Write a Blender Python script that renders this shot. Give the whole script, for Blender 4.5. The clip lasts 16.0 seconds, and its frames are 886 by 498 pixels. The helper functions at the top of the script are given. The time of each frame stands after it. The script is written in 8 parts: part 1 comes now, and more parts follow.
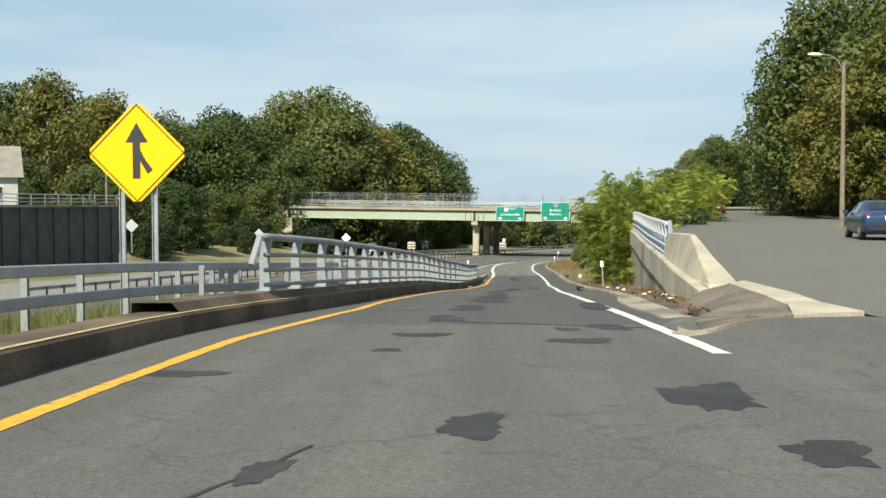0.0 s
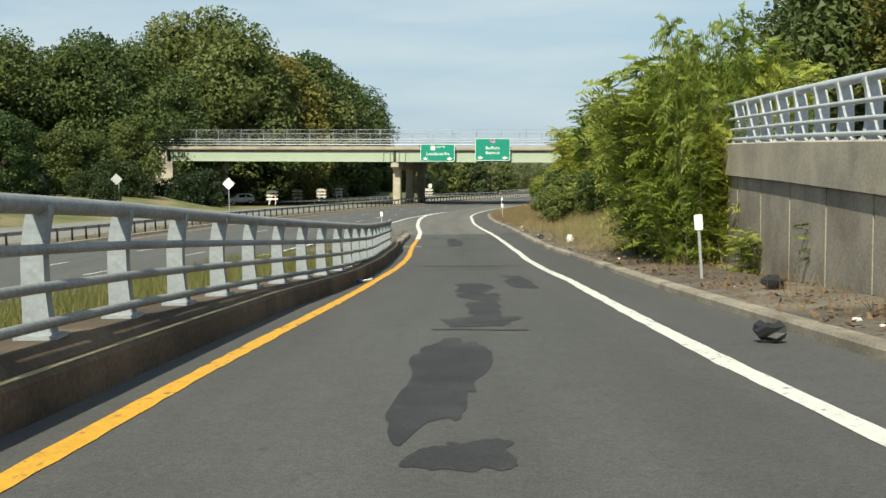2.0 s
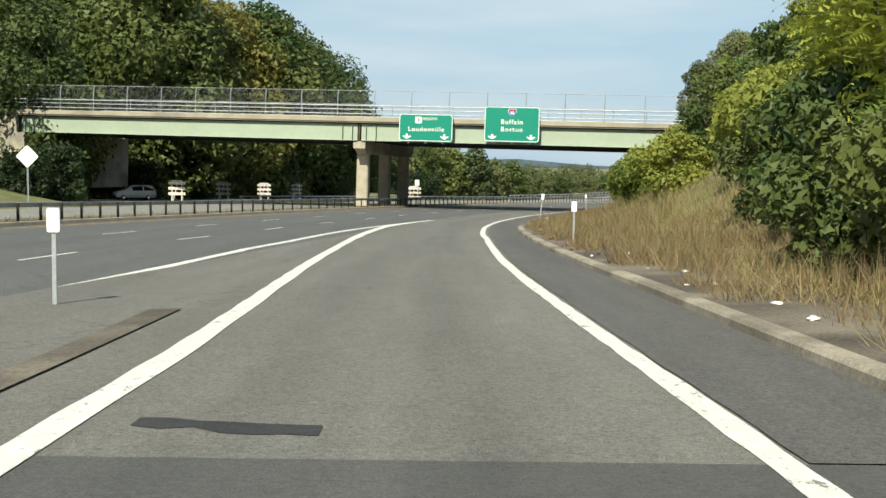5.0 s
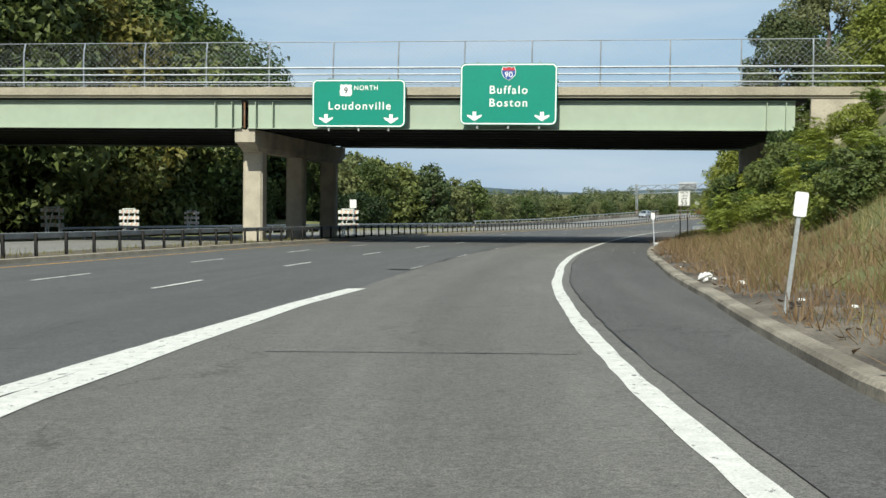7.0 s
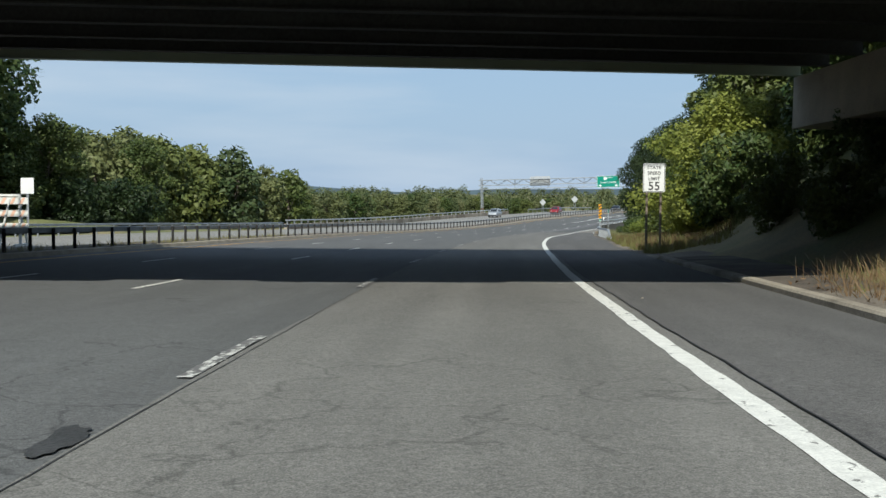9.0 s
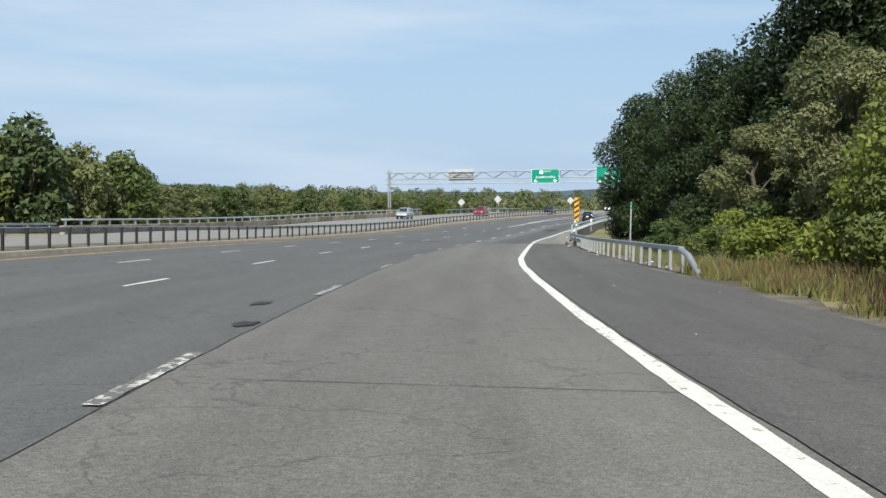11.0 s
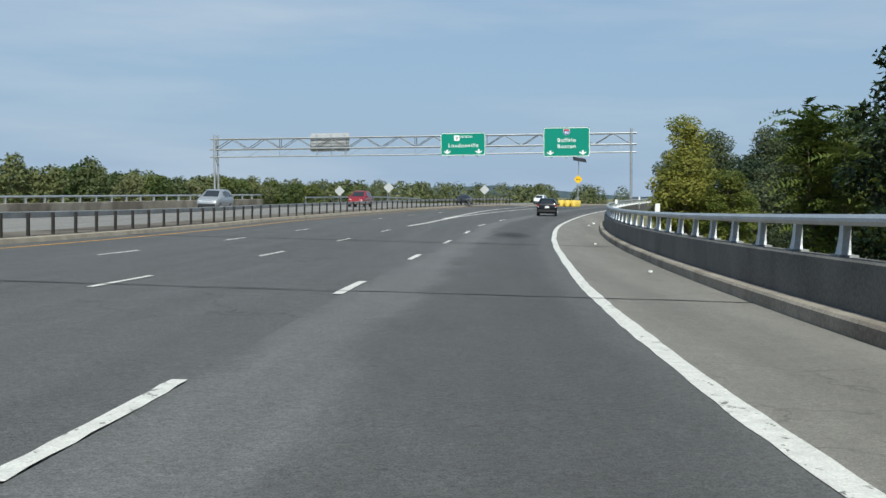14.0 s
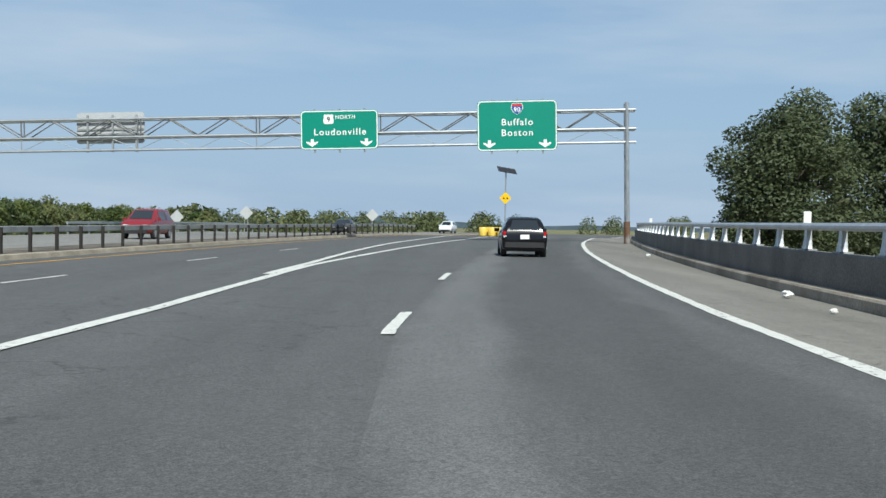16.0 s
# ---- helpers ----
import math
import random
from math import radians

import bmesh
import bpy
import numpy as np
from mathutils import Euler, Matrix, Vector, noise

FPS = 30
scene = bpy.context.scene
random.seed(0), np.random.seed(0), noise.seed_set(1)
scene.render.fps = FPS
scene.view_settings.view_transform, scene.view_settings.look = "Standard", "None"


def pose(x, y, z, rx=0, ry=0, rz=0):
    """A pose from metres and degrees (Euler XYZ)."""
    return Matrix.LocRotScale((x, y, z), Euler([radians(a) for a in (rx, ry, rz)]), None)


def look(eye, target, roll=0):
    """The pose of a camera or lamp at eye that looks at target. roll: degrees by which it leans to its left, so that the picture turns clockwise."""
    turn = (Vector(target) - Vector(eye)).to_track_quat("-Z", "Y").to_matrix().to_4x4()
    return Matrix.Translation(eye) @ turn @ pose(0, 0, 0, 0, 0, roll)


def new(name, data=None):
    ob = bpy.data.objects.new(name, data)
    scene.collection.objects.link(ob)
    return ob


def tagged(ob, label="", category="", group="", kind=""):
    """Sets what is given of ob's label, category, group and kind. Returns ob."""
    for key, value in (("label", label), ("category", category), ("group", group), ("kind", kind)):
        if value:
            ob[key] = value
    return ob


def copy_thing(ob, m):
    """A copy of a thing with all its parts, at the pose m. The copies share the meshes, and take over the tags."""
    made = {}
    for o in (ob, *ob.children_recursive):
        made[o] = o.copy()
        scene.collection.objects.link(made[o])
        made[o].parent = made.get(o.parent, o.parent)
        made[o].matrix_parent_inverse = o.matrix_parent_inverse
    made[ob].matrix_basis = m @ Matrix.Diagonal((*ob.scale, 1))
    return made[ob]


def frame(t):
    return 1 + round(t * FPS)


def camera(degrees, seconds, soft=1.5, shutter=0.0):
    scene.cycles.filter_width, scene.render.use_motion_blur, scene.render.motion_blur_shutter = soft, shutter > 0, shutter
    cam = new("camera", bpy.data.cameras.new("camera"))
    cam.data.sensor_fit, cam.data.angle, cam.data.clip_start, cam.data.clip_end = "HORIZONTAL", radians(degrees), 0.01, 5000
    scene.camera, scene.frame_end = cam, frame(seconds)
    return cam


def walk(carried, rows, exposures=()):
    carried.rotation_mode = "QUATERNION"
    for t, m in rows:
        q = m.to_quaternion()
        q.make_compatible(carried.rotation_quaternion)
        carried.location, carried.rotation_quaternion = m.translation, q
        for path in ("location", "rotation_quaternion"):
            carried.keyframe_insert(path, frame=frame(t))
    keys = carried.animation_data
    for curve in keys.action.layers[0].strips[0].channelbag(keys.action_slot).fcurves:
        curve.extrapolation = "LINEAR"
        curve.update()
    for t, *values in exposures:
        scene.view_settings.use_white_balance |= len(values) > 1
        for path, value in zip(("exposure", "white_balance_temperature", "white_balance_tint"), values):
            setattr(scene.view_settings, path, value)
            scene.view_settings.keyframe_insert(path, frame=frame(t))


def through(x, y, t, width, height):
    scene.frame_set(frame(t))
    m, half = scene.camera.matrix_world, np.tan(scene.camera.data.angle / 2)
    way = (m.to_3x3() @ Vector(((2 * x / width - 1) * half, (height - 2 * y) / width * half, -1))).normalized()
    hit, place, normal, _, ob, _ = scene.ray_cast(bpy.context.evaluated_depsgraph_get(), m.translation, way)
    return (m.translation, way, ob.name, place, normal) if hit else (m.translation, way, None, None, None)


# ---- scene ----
cam = camera(44.0, 16.0, soft=1.5)
# seconds, eye, target, roll
PATH = [
    (0, (0.000, 0.000, 8.358), (1.580, 9.867, 7.964), -0.13),
    (0.5, (1.536, 8.364, 8.053), (3.297, 18.199, 7.639), -0.65),
    (1, (3.155, 16.787, 7.741), (5.102, 26.576, 7.117), -0.54),
    (1.5, (4.970, 25.419, 7.320), (7.075, 35.171, 6.633), -0.16),
    (2, (7.019, 34.252, 6.788), (9.265, 43.958, 5.920), -0.73),
    (2.5, (9.192, 43.078, 6.218), (11.507, 52.764, 5.316), -0.12),
    (3, (11.560, 51.993, 5.581), (13.862, 61.674, 4.584), 0.22),
    (3.5, (13.782, 61.173, 4.977), (16.033, 70.865, 3.975), 1.62),
    (4, (15.969, 70.585, 4.437), (18.195, 80.294, 3.553), 1.67),
    (4.2, (17.099, 74.575, 4.283), (19.299, 84.290, 3.403), 1.21),
    (6.3, (27.674, 120.312, 2.517), (30.037, 130.009, 1.904), 0.32),
    (6.5, (28.759, 124.615, 2.364), (31.171, 134.299, 1.743), -0.49),
    (7, (31.542, 135.292, 2.023), (34.255, 144.902, 1.492), -0.15),
    (7.5, (34.794, 145.919, 1.689), (37.946, 155.395, 1.159), 0.24),
    (8, (38.234, 156.353, 1.350), (41.828, 165.669, 0.820), 0.30),
    (8.2, (39.796, 160.431, 1.225), (43.561, 169.681, 0.699), 0.51),
    (8.5, (42.241, 166.514, 1.046), (46.202, 175.681, 0.530), 1.36),
    (8.7, (43.898, 170.580, 0.928), (47.944, 179.710, 0.409), 0.91),
    (10.8, (67.403, 216.411, -0.457), (72.235, 225.149, -0.996), 0.90),
    (11, (69.792, 220.763, -0.592), (74.689, 229.467, -1.092), 0.90),
    (11.5, (76.010, 231.491, -0.951), (81.074, 240.098, -1.473), 0.54),
    (12, (82.381, 242.150, -1.295), (87.609, 250.660, -1.787), 0.90),
    (12.5, (88.990, 252.699, -1.637), (94.370, 261.113, -2.139), 1.25),
    (13, (95.854, 263.105, -1.967), (101.359, 271.439, -2.463), 1.08),
    (13.4, (101.423, 271.437, -2.220), (107.007, 279.720, -2.678), 0.81),
    (13.5, (102.861, 273.575, -2.267), (108.466, 281.842, -2.750), 1.38),
    (14, (110.360, 284.586, -2.662), (116.086, 292.768, -3.173), 1.21),
    (14.5, (118.064, 295.458, -2.953), (123.953, 303.532, -3.309), 1.16),
    (15, (126.131, 306.247, -3.147), (132.207, 314.181, -3.499), 1.00),
    (15.5, (134.053, 316.894, -3.278), (140.359, 324.649, -3.615), 1.04),
    (16, (142.024, 327.337, -3.323), (148.579, 334.886, -3.536), 0.97),
]
walk(cam, [(t, look(eye, target, roll)) for t, eye, target, roll in PATH],
     [(0, 0.5, 7000, 1), (2, 0.38, 7100, 0), (4, 0.45, 7050, -1), (6.5, 0.35, 6600, 1), (7.5, 0.13, 6250, 1), (8.5, 0.12, 6150, 3), (10.8, 0.4, 6350, 5), (11.5, 0.28, 6250, 5), (12.5, 0.0, 6150, 4), (13.5, -0.05, 6150, 3), (14.5, 0.05, 6100, 3), (16, 0.08, 6100, 3)])

# ---- light ----
SUN_AWAY = Vector((0.53 * 0.719, 0.848 * 0.719, -0.695))   # the way the sunlight goes
sun = new("sun", bpy.data.lights.new("sun", "SUN"))
sun.data.energy, sun.data.angle, sun.data.color = 5.0, radians(0.6), (1.0, 0.94, 0.84)
sun.matrix_world = look((0, 0, 60), Vector((0, 0, 60)) + SUN_AWAY)
world = bpy.data.worlds.new("sky")
scene.world = world
world.use_nodes = True
wn, wl = world.node_tree.nodes, world.node_tree.links
wn.clear()
w_out = wn.new("ShaderNodeOutputWorld")
w_bg = wn.new("ShaderNodeBackground")
w_sky = wn.new("ShaderNodeTexSky")
w_sky.sky_type, w_sky.sun_disc = "NISHITA", False
w_sky.sun_elevation = radians(44)
w_sky.sun_rotation = math.atan2(-SUN_AWAY.x, -SUN_AWAY.y)
w_sky.air_density, w_sky.dust_density, w_sky.ozone_density = 1.0, 0.2, 2.5
w_tc = wn.new("ShaderNodeTexCoord")
w_map = wn.new("ShaderNodeMapping")
w_map.inputs["Scale"].default_value = (1.6, 1.6, 11.0)
w_map.inputs["Rotation"].default_value = (radians(4), radians(5), 0)
w_noise = wn.new("ShaderNodeTexNoise")
w_noise.inputs["Scale"].default_value, w_noise.inputs["Detail"].default_value = 1.6, 7.0
w_noise.inputs["Roughness"].default_value = 0.52
w_ramp = wn.new("ShaderNodeValToRGB")
w_ramp.color_ramp.elements[0].position, w_ramp.color_ramp.elements[1].position = 0.42, 0.75
# haze thickens towards the horizon, thin cloud lies over it
w_sep = wn.new("ShaderNodeSeparateXYZ")
w_haze = wn.new("ShaderNodeMapRange")
w_haze.inputs["From Min"].default_value, w_haze.inputs["From Max"].default_value = 0.0, 0.34
w_haze.inputs["To Min"].default_value, w_haze.inputs["To Max"].default_value = 0.97, 0.3
w_air = wn.new("ShaderNodeMix")
w_air.data_type = "RGBA"
w_air.inputs["B"].default_value = (3.75, 4.9, 6.7, 1)
w_mul = wn.new("ShaderNodeMath")
w_mul.operation, w_mul.inputs[1].default_value = "MULTIPLY", 0.75
w_mix = wn.new("ShaderNodeMix")
w_mix.data_type = "RGBA"
w_mix.inputs["B"].default_value = (6.2, 6.8, 7.7, 1)
wl.new(w_tc.outputs["Generated"], w_map.inputs["Vector"])
wl.new(w_tc.outputs["Generated"], w_sep.inputs[0])
wl.new(w_sep.outputs["Z"], w_haze.inputs["Value"])
wl.new(w_haze.outputs["Result"], w_air.inputs["Factor"])
wl.new(w_sky.outputs["Color"], w_air.inputs["A"])
wl.new(w_map.outputs["Vector"], w_noise.inputs["Vector"])
wl.new(w_noise.outputs["Fac"], w_ramp.inputs["Fac"])
wl.new(w_ramp.outputs["Color"], w_mul.inputs[0])
wl.new(w_mul.outputs[0], w_mix.inputs["Factor"])
wl.new(w_air.outputs["Result"], w_mix.inputs["A"])
wl.new(w_mix.outputs["Result"], w_bg.inputs["Color"])
w_bg.inputs["Strength"].default_value = 0.09
wl.new(w_bg.outputs["Background"], w_out.inputs["Surface"])
scene.view_settings.exposure = 0.0

# ---- materials ----
def material(name, base, rough=0.7, metal=0.0, vary=0.25, scale=3.0, fine=60.0, bump=0.15, second=None, split=0.5, per_object=0.0, spec=0.5, streak=0.0, grit=0.0):
    """A surface with variation at two scales, relief and, where given, a second colour in patches."""
    m = bpy.data.materials.new(name)
    m.use_nodes = True
    n, l = m.node_tree.nodes, m.node_tree.links
    b = n["Principled BSDF"]
    b.inputs["Roughness"].default_value, b.inputs["Metallic"].default_value = rough, metal
    b.inputs["Specular IOR Level"].default_value = spec
    tc = n.new("ShaderNodeTexCoord")
    big, small = n.new("ShaderNodeTexNoise"), n.new("ShaderNodeTexNoise")
    big.inputs["Scale"].default_value, big.inputs["Detail"].default_value = scale, 5.0
    small.inputs["Scale"].default_value, small.inputs["Detail"].default_value = fine, 3.0
    for t in (big, small):
        l.new(tc.outputs["Object"], t.inputs["Vector"])
    add = n.new("ShaderNodeMath")
    add.operation = "ADD"
    l.new(big.outputs["Fac"], add.inputs[0])
    l.new(small.outputs["Fac"], add.inputs[1])
    mr = n.new("ShaderNodeMapRange")
    mr.inputs["From Min"].default_value, mr.inputs["From Max"].default_value = 0.75, 1.25
    mr.inputs["To Min"].default_value, mr.inputs["To Max"].default_value = 1 - vary, 1 + vary
    l.new(add.outputs[0], mr.inputs["Value"])
    mul = n.new("ShaderNodeVectorMath")
    mul.operation = "SCALE"
    mul.inputs[0].default_value = base
    if second:
        pick = n.new("ShaderNodeTexNoise")
        pick.inputs["Scale"].default_value, pick.inputs["Detail"].default_value = scale * 0.37, 6.0
        l.new(tc.outputs["Object"], pick.inputs["Vector"])
        rp = n.new("ShaderNodeMapRange")
        rp.inputs["From Min"].default_value, rp.inputs["From Max"].default_value = split - 0.06, split + 0.06
        l.new(pick.outputs["Fac"], rp.inputs["Value"])
        mx = n.new("ShaderNodeMix")
        mx.data_type = "RGBA"
        mx.inputs["A"].default_value, mx.inputs["B"].default_value = (*base, 1), (*second, 1)
        l.new(rp.outputs["Result"], mx.inputs["Factor"])
        l.new(mx.outputs["Result"], mul.inputs[0])
    fac = mr.outputs["Result"]
    if per_object:
        oi = n.new("ShaderNodeObjectInfo")
        orr = n.new("ShaderNodeMapRange")
        orr.inputs["To Min"].default_value, orr.inputs["To Max"].default_value = 1 - per_object, 1 + per_object
        l.new(oi.outputs["Random"], orr.inputs["Value"])
        om = n.new("ShaderNodeMath")
        om.operation = "MULTIPLY"
        l.new(fac, om.inputs[0])
        l.new(orr.outputs["Result"], om.inputs[1])
        fac = om.outputs[0]
    if streak:
        # long streaks of wear along the road
        uvm, mp, st = n.new("ShaderNodeUVMap"), n.new("ShaderNodeMapping"), n.new("ShaderNodeTexNoise")
        mp.inputs["Scale"].default_value = (0.045, 1.5, 1.0)
        st.inputs["Scale"].default_value, st.inputs["Detail"].default_value = 1.0, 5.0
        l.new(uvm.outputs["UV"], mp.inputs["Vector"])
        l.new(mp.outputs["Vector"], st.inputs["Vector"])
        sr = n.new("ShaderNodeMapRange")
        sr.inputs["From Min"].default_value, sr.inputs["From Max"].default_value = 0.32, 0.68
        sr.inputs["To Min"].default_value, sr.inputs["To Max"].default_value = 1 - streak, 1 + streak
        l.new(st.outputs["Fac"], sr.inputs["Value"])
        sm = n.new("ShaderNodeMath")
        sm.operation = "MULTIPLY"
        l.new(fac, sm.inputs[0])
        l.new(sr.outputs["Result"], sm.inputs[1])
        fac = sm.outputs[0]
    if grit:
        # single stones of the aggregate, dark and pale, and thumb-sized oil drips
        for sc, lo, hi, a, c in ((75.0, 0.36, 0.64, 1 - grit, 1 + grit), (7.0, 0.27, 0.33, 0.72, 1.0)):
            sp, gr, gm = n.new("ShaderNodeTexNoise"), n.new("ShaderNodeMapRange"), n.new("ShaderNodeMath")
            sp.inputs["Scale"].default_value, sp.inputs["Detail"].default_value = sc, 1.0
            l.new(tc.outputs["Object"], sp.inputs["Vector"])
            gr.inputs["From Min"].default_value, gr.inputs["From Max"].default_value = lo, hi
            gr.inputs["To Min"].default_value, gr.inputs["To Max"].default_value = a, c
            l.new(sp.outputs["Fac"], gr.inputs["Value"])
            gm.operation = "MULTIPLY"
            l.new(fac, gm.inputs[0])
            l.new(gr.outputs["Result"], gm.inputs[1])
            fac = gm.outputs[0]
    l.new(fac, mul.inputs["Scale"])
    l.new(mul.outputs["Vector"], b.inputs["Base Color"])
    if bump:
        bp = n.new("ShaderNodeBump")
        bp.inputs["Strength"].default_value, bp.inputs["Distance"].default_value = bump, 0.02
        l.new(small.outputs["Fac"], bp.inputs["Height"])
        l.new(bp.outputs["Normal"], b.inputs["Normal"])
    return m


def chain(n, l, fac, other):
    """Multiplies two factors."""
    mm = n.new("ShaderNodeMath")
    mm.operation = "MULTIPLY"
    l.new(fac, mm.inputs[0])
    l.new(other, mm.inputs[1])
    return mm.outputs[0]


def spread(n, l, value, lo, hi, a, c):
    """Maps lo..hi to a..c."""
    mp = n.new("ShaderNodeMapRange")
    mp.inputs["From Min"].default_value, mp.inputs["From Max"].default_value = lo, hi
    mp.inputs["To Min"].default_value, mp.inputs["To Max"].default_value = a, c
    l.new(value, mp.inputs["Value"])
    return mp.outputs["Result"]


def speckle(n, l, vector, scale, detail, lo, hi, a, c, rough=0.5):
    """A noise mapped to a factor."""
    t = n.new("ShaderNodeTexNoise")
    t.inputs["Scale"].default_value, t.inputs["Detail"].default_value, t.inputs["Roughness"].default_value = scale, detail, rough
    l.new(vector, t.inputs["Vector"])
    return spread(n, l, t.outputs["Fac"], lo, hi, a, c)


def stretched(n, l, uv, along_s, across):
    mp = n.new("ShaderNodeMapping")
    mp.inputs["Scale"].default_value = (along_s, across, 1.0)
    l.new(uv, mp.inputs["Vector"])
    return mp.outputs["Vector"]


def road_material(name, base, grit=0.3, streak=0.12, cracks=0.0, bands=(), warm=(1.0, 1.0, 1.0), rough=0.87, spots=0.7):
    """Asphalt whose texture runs with the road: aggregate, wear along the lanes, fine cracks, spots.
    bands: (distance from the reference line, half width, factor) of paler or darker wear."""
    m = bpy.data.materials.new(name)
    m.use_nodes = True
    n, l = m.node_tree.nodes, m.node_tree.links
    b = n["Principled BSDF"]
    b.inputs["Roughness"].default_value, b.inputs["Specular IOR Level"].default_value = rough, 0.35
    tc, uvm = n.new("ShaderNodeTexCoord"), n.new("ShaderNodeUVMap")
    ob, uv = tc.outputs["Object"], uvm.outputs["UV"]
    fac = speckle(n, l, stretched(n, l, uv, 0.03, 0.85), 1.0, 5.0, 0.3, 0.7, 1 - streak, 1 + streak)
    fac = chain(n, l, fac, speckle(n, l, stretched(n, l, uv, 0.22, 1.6), 1.0, 5.0, 0.3, 0.7, 1 - 0.7 * streak, 1 + 0.7 * streak, 0.62))
    fac = chain(n, l, fac, speckle(n, l, ob, 3.2, 5.0, 0.3, 0.7, 0.93, 1.07, 0.65))
    fac = chain(n, l, fac, speckle(n, l, ob, 21.0, 2.0, 0.3, 0.7, 1 - 0.55 * grit, 1 + 0.55 * grit))
    fac = chain(n, l, fac, speckle(n, l, ob, 80.0, 1.0, 0.32, 0.68, 1 - grit, 1 + grit))
    fac = chain(n, l, fac, speckle(n, l, ob, 5.5, 2.0, 0.245, 0.275, spots, 1.0))
    fac = chain(n, l, fac, speckle(n, l, ob, 14.0, 1.0, 0.23, 0.26, spots, 1.0))
    sep = n.new("ShaderNodeSeparateXYZ")
    l.new(uv, sep.inputs[0])
    wob = speckle(n, l, stretched(n, l, uv, 0.25, 0.6), 1.0, 3.0, 0.25, 0.75, -0.3, 0.3)
    tint = None
    for c, half, k in bands:
        ad = n.new("ShaderNodeMath")
        ad.operation, ad.inputs[1].default_value = "SUBTRACT", c
        l.new(sep.outputs["Y"], ad.inputs[0])
        aw = n.new("ShaderNodeMath")
        aw.operation = "ADD"
        l.new(ad.outputs[0], aw.inputs[0])
        l.new(wob, aw.inputs[1])
        ab = n.new("ShaderNodeMath")
        ab.operation = "ABSOLUTE"
        l.new(aw.outputs[0], ab.inputs[0])
        mp = n.new("ShaderNodeMapRange")
        mp.interpolation_type = "SMOOTHSTEP"
        mp.inputs["From Min"].default_value, mp.inputs["From Max"].default_value = half * 0.4, half * 1.5
        mp.inputs["To Min"].default_value, mp.inputs["To Max"].default_value = k, 1.0
        l.new(ab.outputs[0], mp.inputs["Value"])
        fac = chain(n, l, fac, mp.outputs["Result"])
    if cracks:
        vo = n.new("ShaderNodeTexVoronoi")
        vo.feature = "DISTANCE_TO_EDGE"
        vo.inputs["Scale"].default_value = 0.42
        ad = n.new("ShaderNodeVectorMath")
        ad.operation = "ADD"
        nz = n.new("ShaderNodeTexNoise")
        nz.inputs["Scale"].default_value, nz.inputs["Detail"].default_value = 1.7, 5.0
        l.new(ob, nz.inputs["Vector"])
        l.new(ob, ad.inputs[0])
        l.new(nz.outputs["Color"], ad.inputs[1])
        l.new(ad.outputs["Vector"], vo.inputs["Vector"])
        line = spread(n, l, vo.outputs["Distance"], 0.003, 0.012, 1 - cracks, 1.0)
        gate = speckle(n, l, ob, 0.16, 3.0, 0.5, 0.6, 1.0, 0.0)
        mx = n.new("ShaderNodeMath")
        mx.operation = "MAXIMUM"
        l.new(line, mx.inputs[0])
        l.new(gate, mx.inputs[1])
        fac = chain(n, l, fac, mx.outputs[0])
    sc = n.new("ShaderNodeVectorMath")
    sc.operation, sc.inputs[0].default_value = "SCALE", tuple(p * q for p, q in zip(base, warm))
    l.new(fac, sc.inputs["Scale"])
    l.new(sc.outputs["Vector"], b.inputs["Base Color"])
    bt, bp = n.new("ShaderNodeTexNoise"), n.new("ShaderNodeBump")
    bt.inputs["Scale"].default_value, bt.inputs["Detail"].default_value = 60.0, 2.0
    l.new(ob, bt.inputs["Vector"])
    bp.inputs["Strength"].default_value, bp.inputs["Distance"].default_value = 0.35, 0.015
    l.new(bt.outputs["Fac"], bp.inputs["Height"])
    l.new(bp.outputs["Normal"], b.inputs["Normal"])
    return m


